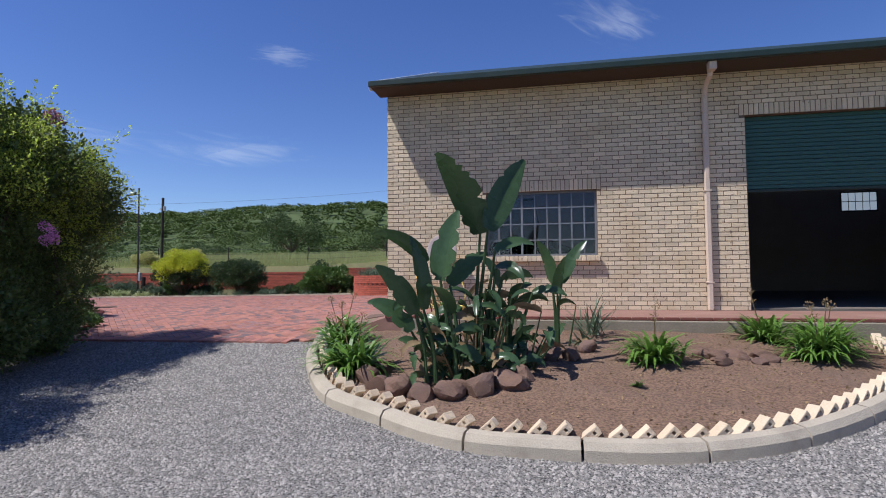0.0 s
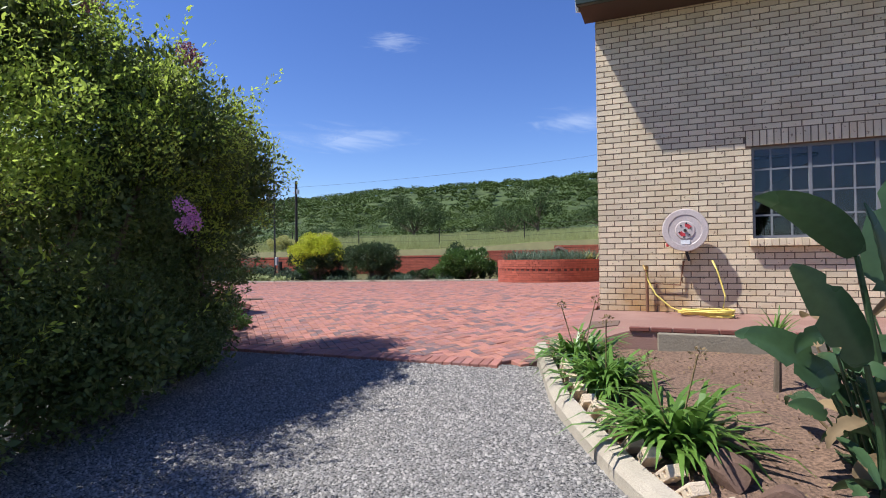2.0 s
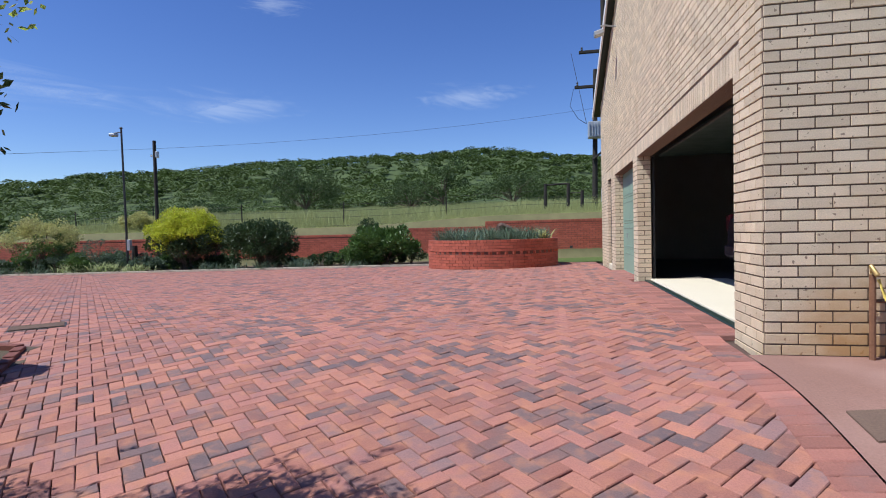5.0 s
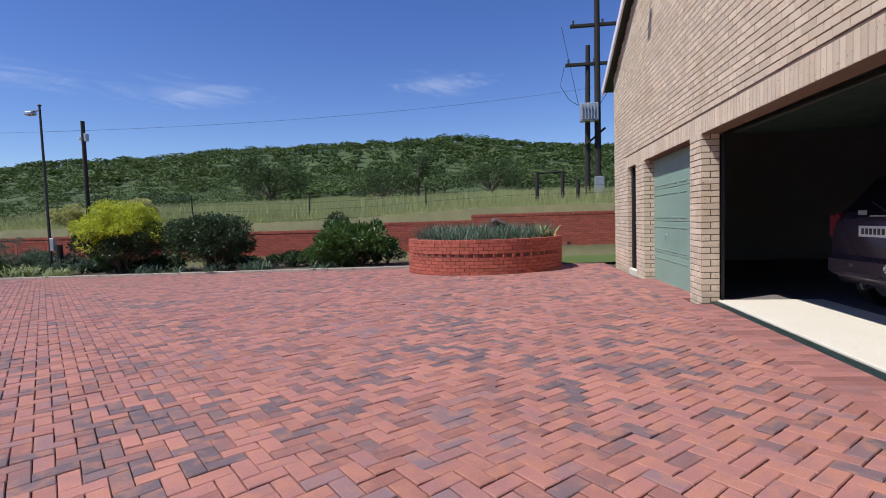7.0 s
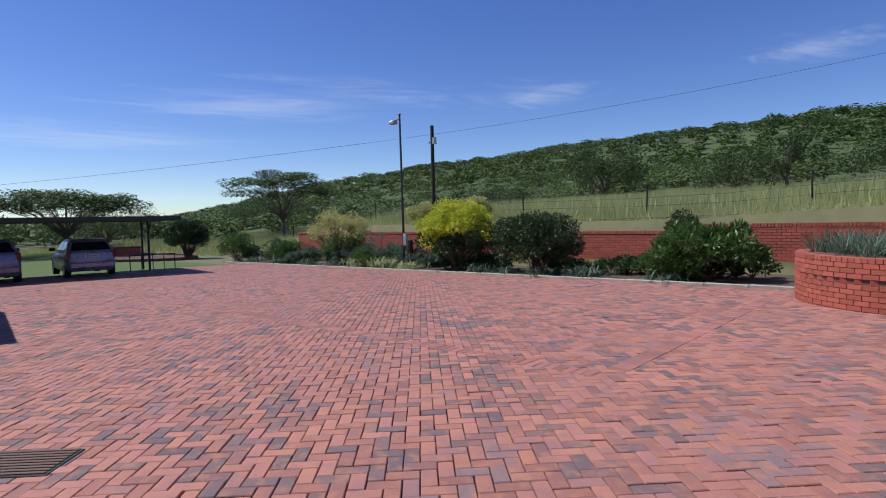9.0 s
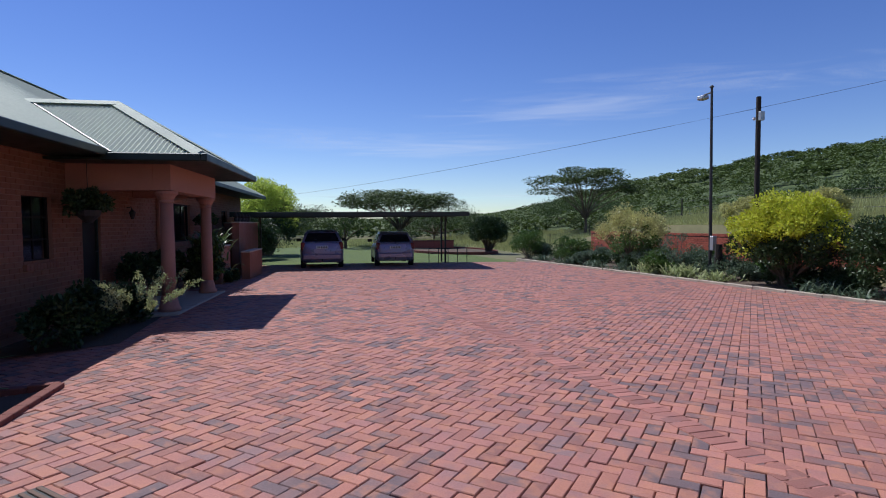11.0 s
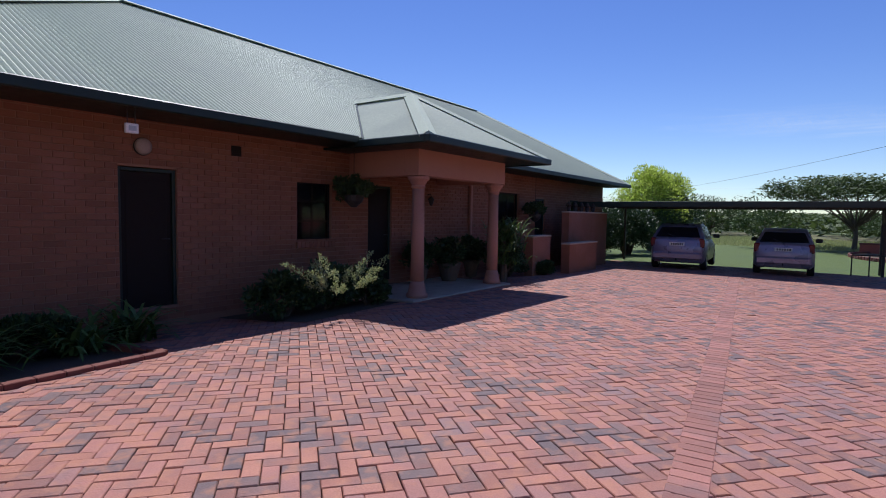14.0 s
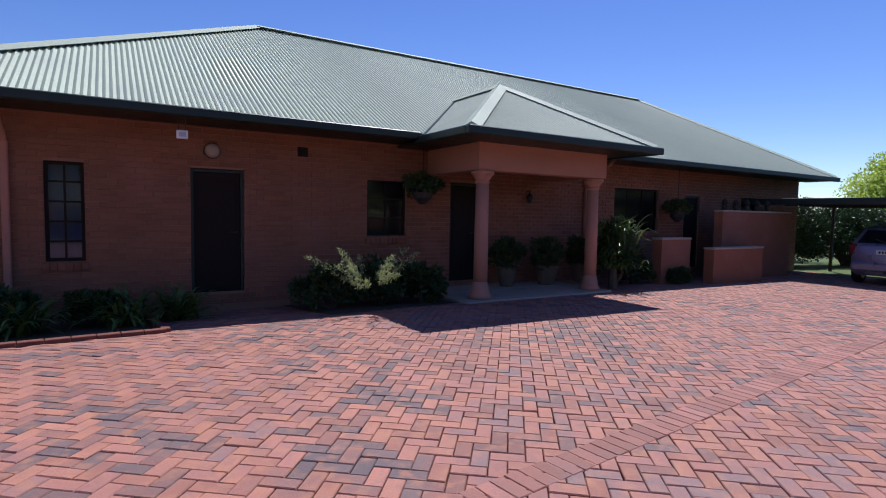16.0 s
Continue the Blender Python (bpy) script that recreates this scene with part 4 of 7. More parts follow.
# porch
for s, y in ((4.43, -1.62), (7.19, -1.58)):
    c = root("porch_column", HF @ pose(s, y, -0.14), "smooth pink plastered porch column", "column", "porch columns")
    part("base", lathe([(0.2, 0), (0.2, 0.06), (0.17, 0.09), (0.15, 0.2), (0.125, 0.3)], 20), plaster_mat, c, smooth=True)
    part("shaft", lathe([(0.125, 0.3), (0.122, 1.0), (0.112, 2.0)], 20), plaster_mat, c, smooth=True)
    part("capital", lathe([(0.112, 2.0), (0.13, 2.02), (0.13, 2.05), (0.115, 2.06), (0.16, 2.13), (0.2, 2.17), (0.2, 2.22)], 20), plaster_mat, c)
porch = root("porch_beam", HF, "pink brick beam carried by the porch columns", "beam", kind="structure")
part("front_beam", box(4.25, 7.37, -1.76, -1.46, 2.09, 2.57, bevel=0.006), plaster_mat, porch)
part("side_beam", box(4.252, 4.48, -1.459, -0.012, 2.09, 2.57, bevel=0.006), plaster_mat, porch)
part("side_beam", box(7.14, 7.368, -1.459, -0.012, 2.09, 2.57, bevel=0.006), plaster_mat, porch)
tagged(part("porch_floor", box(4.0, 7.5, -1.9, 0.0, -0.5, -0.14, bevel=0.015), concrete_mat), "concrete slab of the porch", "floor", kind="structure").matrix_world = HF
sc = root("wall_sconce", HF @ pose(6.8, 0, 1.75), "dark iron lantern on the porch wall", "lamp")
part("arm", tube([(0, 0, 0.1), (0, -0.1, 0.12), (0, -0.12, 0.05)], 0.012, 6), dark_steel, sc)
part("lantern", lathe([(0.03, -0.15), (0.07, -0.02), (0.075, 0.0), (0.02, 0.06)], 8, pose(0, -0.12, 0)), dark_steel, sc)
hd = root("downpipe", HF @ pose(-2.26, -0.06, -0.1), "pink painted downpipe on the house wall", "downpipe")
part("pipe", box(-0.045, 0.045, -0.04, 0.045, 0.0, 2.3, bevel=0.015), plaster_mat, hd)
part("swan_neck", tube([(0, 0, 2.28), (0, -0.1, 2.4), (0, -0.7, 2.62), (0, -0.8, 2.72)], 0.04, 8), plaster_mat, hd)
hd2 = root("downpipe", HF @ pose(8.6, -0.06, -0.1), "pink painted downpipe beside the porch", "downpipe")
part("pipe", box(-0.045, 0.045, -0.04, 0.045, 0.0, 2.3, bevel=0.015), plaster_mat, hd2)
part("swan_neck", tube([(0, 0, 2.28), (0, -0.1, 2.4), (0, -0.7, 2.62), (0, -0.8, 2.72)], 0.04, 8), plaster_mat, hd2)


def yard_wall(name, s0, s1, y0, y1, z1, label):
    r = root(name, HF, label, "wall")
    part("wall_body", box(s0, s1, y0, y1, -0.5, z1), house_brick, r)
    part("coping", box(s0 - 0.02, s1 + 0.02, y0 - 0.02, y1 + 0.02, z1, z1 + 0.045, bevel=0.01), concrete_mat, r)


yard_wall("yard_wall", 11.1, 13.25, -1.8, -1.55, 0.6, "low pink brick planter wall with pale coping")
yard_wall("yard_wall", 12.3, 15.7, -1.25, -1.02, 1.52, "tall pink brick screen wall before the kitchen yard")
yard_wall("yard_wall", 15.45, 15.7, -1.0, -0.05, 1.52, "pink brick return of the screen wall")
yard_wall("yard_wall", 9.9, 11.0, -1.25, -1.0, 0.82, "low pink brick wall with pale coping")
for i in range(5):
    pr = root("flower_pot", HF @ pose(12.6 + i * 0.52, -1.1, 1.57), "small dark pot on the screen wall", "pot", "pots on the wall")
    part("pot", lathe([(0.05, 0), (0.075, 0.12), (0.08, 0.13)], 10), dark_steel, pr)
    part("plant", lathe([(0.02, 0.1), (0.09, 0.18), (0.05, 0.26), (0.01, 0.3)], 7), pole_mat, pr)
# edging of the house beds
ed = root("bed_edging", pose(0, 0, 0), "red brick edging of the house flower bed", "edging", kind="structure")
line = [(-8.75, 8.85), (-10.35, 10.9), (-14.05, 11.0), (-14.1, 9.2)]
bm = bmesh.new()
for (x0, y0), (x1, y1) in zip(line, line[1:]):
    L = math.hypot(x1 - x0, y1 - y0)
    k = int(L / 0.23)
    for i in range(k):
        x, y = x0 + (x1 - x0) * i / k, y0 + (y1 - y0) * i / k
        add_box(bm, 0.003, L / k - 0.004, -0.05, 0.05, -0.1, 0.05, bevel=0.006, m=pose(x, y, yard(x, y), 0, 0, math.degrees(math.atan2(y1 - y0, x1 - x0))))
tagged(part("edging_brickwork", bm, dark_edging, ed), kind="stuff")
sheet("house_bed", -14.05, -8.8, 7.0, 11.0, 0.35, 0.0, mulch_mat, "shaded soil bed along the house wall", "flower bed", keep=lambda x, y: x < -8.8 - (y - 8.85) * 0.75)
sheet("porch_bed", -18.6, -16.2, 8.5, 10.9, 0.4, 0.01, mulch_mat, "shaded soil bed beside the porch", "flower bed")

# ---- carport, cars ----
CF = pose(-30.0, 11.4, -0.3, 0, 0, -6)
cp = root("carport", CF, "flat dark green sheet-roofed carport on steel posts", "carport")
part("roof_sheet", box(-4.8, 0.3, -0.6, 8.6, 2.16, 2.2), trim_mat, cp)
part("fascia", box(0.3, 0.33, -0.6, 8.62, 2.06, 2.24, bevel=0.005), trim_mat, cp)
part("fascia", box(-4.8, 0.3, 8.6, 8.63, 2.08, 2.22, bevel=0.005), trim_mat, cp)
for x in (-0.4, -1.6, -2.8, -4.0, -4.6):
    part("purlin", box(x - 0.03, x + 0.03, -0.5, 8.5, 2.08, 2.158), dark_steel, cp)
for x, y in ((-4.4, -0.3), (-4.4, 8.2), (-3.2, 8.2)):
    po = part("post", box(x - 0.04, x + 0.04, y - 0.04, y + 0.04, -0.1, 2.08, bevel=0.008), dark_steel, cp)
    part("brace", tube([(x, y, 1.6), (x + 0.6, y, 2.1)], 0.025, 6), dark_steel, po)
bench = root("railing", CF @ pose(-3.0, 7.6, 0), "low dark steel rail beside the carport", "railing")
part("rail", tube([(0, -0.2, 0.62), (-0.1, 1.6, 0.62)], 0.025, 6), dark_steel, bench)
for k in range(5):
    part("post", tube([(-0.02 * k, -0.2 + 0.45 * k, -0.1), (-0.02 * k, -0.2 + 0.45 * k, 0.62)], 0.02, 6), dark_steel, bench)
tyre_mat = material("tyre_rubber", (0.012, 0.012, 0.012), (0.02, 0.02, 0.02), 8, 0.85, 0.2, 60)
car_glass = material("tinted_glass", (0.01, 0.011, 0.013), (0.014, 0.015, 0.018), 3, 0.08, 0.0, 40, spec=0.6)
tail_mat = material("red_lens", (0.13, 0.018, 0.02), (0.17, 0.025, 0.03), 8, 0.2, 0.0, 40)
plate_mat = material("number_plate", (0.66, 0.66, 0.6), (0.72, 0.72, 0.66), 5, 0.5, 0.0, 40)


def car(m, paint, label, L=3.8, W=1.66, H=1.45, suv=0.0):
    """A hatchback; local x runs forward from the rear bumper at 0."""
    r = root("car", m, label, "car")
    prof = [(0.0, 0.34, 0.92), (0.06, 0.24, 1.0), (0.3, 0.22, 1.02), (0.9, 0.2, 1.0), (2.0, 0.2, 0.97), (2.75, 0.2, 0.93), (3.3, 0.22, 0.84), (3.65, 0.24, 0.72), (3.8, 0.32, 0.58)]
    bm = bmesh.new()
    prev = None
    for x, z0, z1 in prof:
        x *= L / 3.8
        w = W / 2 * (1 - 0.13 * max(0, 1 - x / 0.35) ** 2 - 0.16 * max(0, (x - L + 0.7) / 0.7) ** 2)
        zz = z0 + suv, z1 * H / 1.45 + suv * 0.5
        h = zz[1] - zz[0]
        sec = [(-w * 0.86, zz[0]), (-w * 0.98, zz[0] + 0.12 * h), (-w, zz[0] + 0.45 * h), (-w * 0.985, zz[0] + 0.8 * h), (-w * 0.9, zz[1] - 0.02), (-w * 0.7, zz[1] + 0.01)]
        sec = sec + [(-a, b) for a, b in sec[::-1]]
        cur = [bm.verts.new((x, a, b)) for a, b in sec]
        if prev:
            for k in range(len(cur)):
                bm.faces.new((prev[k], cur[k], cur[(k + 1) % len(cur)], prev[(k + 1) % len(cur)]))
        else:
            bm.faces.new(cur[::-1])
        prev = cur
    bm.faces.new(prev)
    body = part("body", bm, paint, r, smooth=True)
    belt, top = 0.98 * H / 1.45 + suv * 0.5, H + suv * 0.5
    cab = [(0.1, belt, 0.78), (0.42, top - 0.07, 0.6), (0.75, top, 0.58), (1.6, top, 0.58), (1.95, top - 0.05, 0.585), (2.75 * L / 3.8, belt - 0.03, 0.74)]
    bm = bmesh.new()
    prev = None
    for x, z, w in cab:
        w *= W / 1.66
        cur = [bm.verts.new(p) for p in ((x, -w, z), (x, w, z), (x, 0.8 * W / 1.66, belt - 0.02), (x, -0.8 * W / 1.66, belt - 0.02))]
        if prev:
            for k in range(4):
                bm.faces.new((prev[k], cur[k], cur[(k + 1) % 4], prev[(k + 1) % 4]))
        prev = cur
    bmesh.ops.bevel(bm, geom=bm.edges[:], offset=0.02, segments=1, affect="EDGES")
    part("cabin", bm, paint, r, smooth=True)

    def pane(name, pts, off):
        b = bmesh.new()
        q = [Vector(p) for p in pts]
        nrm = (q[1] - q[0]).cross(q[2] - q[0]).normalized() * off
        vs = [b.verts.new(p + nrm) for p in q] + [b.verts.new(p - nrm) for p in q]
        k = len(q)
        b.faces.new(vs[:k]), b.faces.new(vs[:k - 1:-1])
        for i in range(k):
            b.faces.new((vs[i], vs[(i + 1) % k], vs[k + (i + 1) % k], vs[k + i]))
        return part(name, b, car_glass, r)

    s = W / 1.66
    rw = pane("rear_window", [(0.135, -0.66 * s, belt + 0.05), (0.135, 0.66 * s, belt + 0.05), (0.385, 0.53 * s, top - 0.12), (0.385, -0.53 * s, top - 0.12)], 0.018)
    part("wiper", tube([(0.11, 0, belt + 0.04), (0.17, 0.3 * s, belt + 0.15)], 0.01, 4), dark_steel, rw)
    for sg in (-1, 1):
        pane("side_window", [(0.5, sg * 0.735 * s, belt + 0.04), (1.25, sg * 0.755 * s, belt + 0.04), (1.25, sg * 0.62 * s, top - 0.09), (0.62, sg * 0.625 * s, top - 0.1)], 0.022)
        pane("side_window", [(1.32, sg * 0.755 * s, belt + 0.04), (2.2, sg * 0.76 * s, belt + 0.04), (1.85, sg * 0.63 * s, top - 0.1), (1.32, sg * 0.62 * s, top - 0.09)], 0.022)
        part("tail_light", box(0.0, 0.14, sg * 0.72 * s - 0.08, sg * 0.72 * s + 0.08, 0.72 * H / 1.45 + suv * 0.7, 1.0 * H / 1.45 + suv * 0.6, bevel=0.03), tail_mat, r, "red tail light")
        part("door_mirror", box(2.15, 2.27, sg * 0.94 * s - 0.1, sg * 0.94 * s + 0.1, belt + 0.0, belt + 0.13, bevel=0.03), dark_steel, r)
        for x in (0.62, L - 0.72):
            wh = part("wheel", lathe([(0.14, -0.09), (0.28, -0.095), (0.3, -0.06), (0.3, 0.06), (0.28, 0.095), (0.14, 0.09)], 24, pose(x, sg * (W / 2 - 0.1), 0.3, 90, 0, 0)), tyre_mat, r, smooth=False)
            part("rim", lathe([(0.02, -0.1), (0.19, -0.098), (0.19, 0.098), (0.02, 0.1)], 12, pose(x, sg * (W / 2 - 0.1), 0.3, 90, 0, 0)), steel_mat, wh)
    part("rear_bumper", box(-0.06, 0.16, -0.74 * s, 0.74 * s, 0.34 + suv, 0.58 + suv, bevel=0.05), paint, r)
    pl_ = part("number_plate", box(-0.03, -0.012, -0.23, 0.23, 0.76 * H / 1.45 + suv * 0.6, 0.87 * H / 1.45 + suv * 0.6, bevel=0.003), plate_mat, r, "pale number plate")
    for k in range(6):
        part("character", box(-0.034, -0.03, -0.19 + k * 0.065, -0.15 + k * 0.065, 0.785 * H / 1.45 + suv * 0.6, 0.845 * H / 1.45 + suv * 0.6), dark_steel, pl_)
    part("tow_bar", tube([(-0.02, 0, 0.34), (-0.12, 0, 0.33), (-0.13, 0, 0.39)], 0.02, 6), dark_steel, r)
    return r


silver = material("silver_lilac_paint", (0.22, 0.195, 0.26), (0.26, 0.23, 0.3), 2, 0.3, 0.0, 40, metal=0.3, spec=0.6)
silver2 = material("pale_silver_paint", (0.28, 0.255, 0.32), (0.32, 0.29, 0.36), 2, 0.3, 0.0, 40, metal=0.3, spec=0.6)
dark_paint = material("dark_plum_paint", (0.06, 0.045, 0.055), (0.075, 0.055, 0.07), 2, 0.25, 0.0, 40, metal=0.2, spec=0.6)
car(pose(-29.65, 14.15, yard(-30, 14), 0, 0, 178), silver, "silver-lilac hatchback parked under the carport", W=1.68, H=1.5)
car(pose(-29.9, 17.1, yard(-30, 17), 0, 0, 176), silver2, "pale silver compact hatchback under the carport", W=1.62, H=1.42)
garage_car = car(pose(-1.9, 15.4, 0.06, 0, 0, 2), dark_paint, "dark plum hatchback parked inside the open garage", L=4.2, W=1.76, H=1.6, suv=0.08)
part("badge", box(-0.02, -0.008, 0.12, 0.26, 1.13, 1.18, bevel=0.004), steel_mat, garage_car, "small chrome badge")
part("boot_strip", box(-0.02, -0.008, -0.32, 0.06, 1.11, 1.125), steel_mat, garage_car, "thin chrome strip")
oval = part("oval_sticker", lathe([(0.07, 0.0), (0.07, 0.003), (0.065, 0.004)], 20, pose(-0.063, -0.3, 0.56, 0, -90, 0) @ Matrix.Diagonal((0.72, 1.0, 1.0, 1.0))), white_mat, garage_car, "white oval country sticker")
za = bpy.data.curves.new("letters", "FONT")
za.body, za.size, za.align_x, za.align_y, za.extrude = "ZA", 0.085, "CENTER", "CENTER", 0.001
za.materials.append(dark_steel)
za_ob = new("letters", za)
za_ob.parent = oval
za_ob.matrix_local = pose(-0.07, -0.3, 0.56) @ Matrix(((0, 0, -1, 0), (-1, 0, 0, 0), (0, 1, 0, 0), (0, 0, 0, 1)))


# ---- yard edge, retaining walls, planter ----
edge = root("yard_kerb", pose(0, 0, 0), "pale concrete kerb along the yard's planted edge", "kerb", kind="structure")
for k in range(27):
    x0, x1 = -8.9 - k * 0.95, -8.9 - (k + 1) * 0.95
    y0, y1 = 24.75 - 0.012 * k, 24.75 - 0.012 * (k + 1)
    part("kerbstone", box(0.005, 0.945, -0.06, 0.06, -0.1, 0.075, bevel=0.012, m=pose(x1, y1, yard(x1, y1), 0, 0, math.degrees(math.atan2(y0 - y1, x0 - x1)))), concrete_mat, edge)
sheet("border_bed", -36, -9.0, 24.8, 28.5, 0.6, 0.02, mulch_mat, "planted soil border below the retaining wall", "flower bed")
sheet("lawn", -9.0, 4, 24.7, 28.5, 0.6, 0.012, lawn_mat, "short green grass strip by the garage", "lawn")
sheet("lawn_west", -75, -33, -5, 24, 2.0, 0.02, lawn_mat, "mown green lawn behind the carport", "lawn", height=terrain)

# raised bed round the clipped tree
LX, LY, LRX, LRY = -48.0, 24.4, 6.0, 3.3
sheet("tree_bed", LX - LRX, LX + LRX, LY - LRY, LY + LRY, 0.4, 0.09, mulch_mat, "bare soil bed round the clipped tree", "flower bed", keep=lambda x, y: ((x - LX) / LRX) ** 2 + ((y - LY) / LRY) ** 2 < 1, height=terrain)
ring = root("bed_rim", pose(0, 0, 0), "low dark brick rim of the tree's bed", "edging", kind="structure")
for k in range(96):
    a = math.tau * k / 96
    x, y = LX + LRX * math.cos(a), LY + LRY * math.sin(a)
    part("brick", box(-0.15, 0.15, -0.06, 0.06, -0.15, 0.2, bevel=0.02, m=pose(x, y, terrain(x, y), 0, 0, math.degrees(math.atan2(LRY * math.cos(a), -LRX * math.sin(a))) + 0.0)), dark_edging, ring)
lw = root("garden_wall", pose(-53.3, 22.2, terrain(-53.3, 22.2), 0, 0, 78), "low red brick garden wall behind the tree's bed", "wall")
part("wall_body", box(0, 4.0, -0.12, 0.12, -0.3, 0.62), red_brick, lw)
part("coping", box(-0.03, 4.03, -0.15, 0.15, 0.62, 0.72, bevel=0.02), dark_edging, lw)


def brick_run(s0, s1, z1, label, rz=0.0, y=28.5):
    r = wall_core("retaining_wall", pose(s0, y, -0.5), s1 - s0, z1 + 0.5, 0.24, [], red_mortar, label)
    r["category"] = "retaining wall"
    lay_bricks(r, brick_courses(s1 - s0, 0.1, z1 + 0.38, []), red_brick)
    soldiers(r, 0, s1 - s0, z1 + 0.39, 0.11, red_brick, out=0.02)
    bm = bmesh.new()
    for i in range(int((s1 - s0) / 2.4)):
        add_box(bm, 1.0 + i * 2.4, 1.12 + i * 2.4, -0.012, 0.0, 0.75, 0.85)
    part("weep_holes", bm, dark_steel, r)


brick_run(-34, -12.6, 1.02, "low dark red brick retaining wall")
brick_run(-12.595, -7.5, 1.22, "middle dark red brick retaining wall")
brick_run(-7.495, 4.0, 1.42, "tall dark red brick retaining wall with weep holes")
lg = tagged(part("log_edging", tube([(-18, 29.2, 1.32), (-12, 29.3, 1.42), (-7.6, 29.2, 1.52)], 0.07, 6), pole_mat), "weathered log lying along the wall's top", "log")
PX, PY, PR = -6.72, 23.75, 2.06
planter = root("round_planter", pose(PX, PY, yard(PX, PY)), "round dark red brick planter with a sawtooth course", "planter")
part("core", lathe([(PR - 0.22, -0.2), (PR - 0.008, -0.2), (PR - 0.008, 0.86), (PR - 0.22, 0.86)], 64), red_mortar, planter)
part("soil", lathe([(PR - 0.24, 0.3), (PR - 0.2, 0.8), (0.05, 0.85)], 32), soil_mat, planter)
nb = 56
for i in range(11):
    z = -0.06 + i * 0.085
    saw = i == 6
    cap = i == 10
    k = 130 if cap else nb
    w = math.tau * PR / k
    me = bpy.data.meshes.new("brick")
    e = 0.005
    me.from_pydata([(-w / 2 + e, 0.02, e), (w / 2 - e, 0.02, e), (w / 2 - e, 0.02, 0.085 - e), (-w / 2 + e, 0.02, 0.085 - e), (-w / 2 + e, -0.2, e), (w / 2 - e, -0.2, e), (w / 2 - e, -0.2, 0.085 - e), (-w / 2 + e, -0.2, 0.085 - e)], [], [(3, 2, 1, 0), (0, 1, 5, 4), (1, 2, 6, 5), (2, 3, 7, 6), (3, 0, 4, 7)])
    me.materials.append(red_brick)
    if i < 5 or cap:
        bm = bmesh.new()
        for j in range(k):
            a = math.tau * (j + 0.5 * (i % 2)) / k
            t = pose(PR * math.sin(a), PR * math.cos(a), z, 0, 0, -math.degrees(a))
            n0 = len(bm.verts)
            vs = [bm.verts.new(t @ v.co) for v in me.vertices]
            for f in me.polygons:
                bm.faces.new([vs[q] for q in f.vertices])
        tagged(part("brickwork", bm, red_brick, planter), kind="stuff")
    else:
        for j in range(k):
            a = math.tau * (j + 0.5 * (i % 2)) / k
            b = new("brick", me)
            b.parent = planter
            b.matrix_local = pose(PR * math.sin(a), PR * math.cos(a), z, 0, 0, -math.degrees(a) + (28 if saw else 0)) @ pose(0, -0.04 if saw else 0, 0)

# ---- poles, lamps, fence ----
lp = root("lamp_post", pose(-22.25, 25.8, -0.33), "tall thin dark lamp post with one floodlight", "street lamp")
part("pole", tube([(0, 0, 0), (-0.02, 0, 3), (-0.05, 0, 5.98)], [0.055, 0.045, 0.036], 8), dark_steel, lp)
part("cross_arm", tube([(-0.05, 0, 5.83), (-0.32, -0.05, 5.8)], 0.025, 6), dark_steel, lp)
part("lamp_head", box(-0.55, -0.25, -0.15, 0.1, 5.67, 5.8, bevel=0.03), steel_mat, lp)
part("cap", lathe([(0.06, 5.98), (0.07, 6.0), (0.02, 6.05)], 8, pose(-0.05, 0, 0)), dark_steel, lp)
part("control_box", box(0.05, 0.2, -0.08, 0.06, 0.9, 1.35, bevel=0.01), steel_mat, lp)
part("stub_post", tube([(0.35, 0, 0), (0.35, 0, 1.1)], 0.11, 8), pole_mat, lp)
up = root("utility_pole", pose(-21.9, 27.2, -0.55), "dark timber utility pole with a small box", "pole")
part("pole", tube([(0, 0, 0), (0, 0, 5.9)], [0.085, 0.07], 10), pole_mat, up)
part("junction_box", box(0.07, 0.17, -0.08, 0.08, 5.15, 5.42, bevel=0.01), steel_mat, up)
part("insulator", lathe([(0.03, 0), (0.05, 0.05), (0.03, 0.1)], 8, pose(-0.16, 0, 5.2)), white_mat, up)
wires = root("power_line", pose(0, 0, 0), "thin sagging power line across the sky", "cable")


def sag(a, b, s, k=16):
    return [Vector(a).lerp(Vector(b), i / k) - Vector((0, 0, s * 4 * (i / k) * (1 - i / k))) for i in range(k + 1)]


part("wire", tube(sag((-21.9, 27.2, 5.0), (-75, 6, 4.4), 0.5), 0.007, 4), pole_mat, wires)
part("wire", tube(sag((-21.9, 27.2, 5.0), (-2.2, 36, 7.4), 0.3), 0.005, 4), pole_mat, wires)
tp = root("transformer_poles", pose(-2.0, 35.7, 1.5), "twin creosoted poles carrying a grey transformer", "utility pole")
part("pole", tube([(0, 0, 0), (0.05, 0, 11.5)], [0.17, 0.13], 10), pole_mat, tp)
part("pole", tube([(-0.5, 0.1, 0), (-0.38, 0.1, 7.85)], [0.15, 0.11], 10), pole_mat, tp)
for z, w, cx in ((8.75, 1.5, 0.3), (6.95, 1.35, -0.1)):
    ca = part("cross_arm", box(cx - w, cx + w, -0.09, 0.09, z - 0.07, z + 0.07, bevel=0.01), pole_mat, tp)
    for x in (cx - w + 0.15, cx, cx + w - 0.15):
        part("insulator", lathe([(0.03, 0), (0.06, 0.05), (0.04, 0.1), (0.06, 0.15), (0.03, 0.2)], 8, pose(x, 0, z + 0.07)), dark_steel, ca)
tr = part("transformer", box(-0.82, 0.0, -0.5, -0.05, 4.2, 5.05, bevel=0.03), steel_mat, tp, "grey finned transformer")
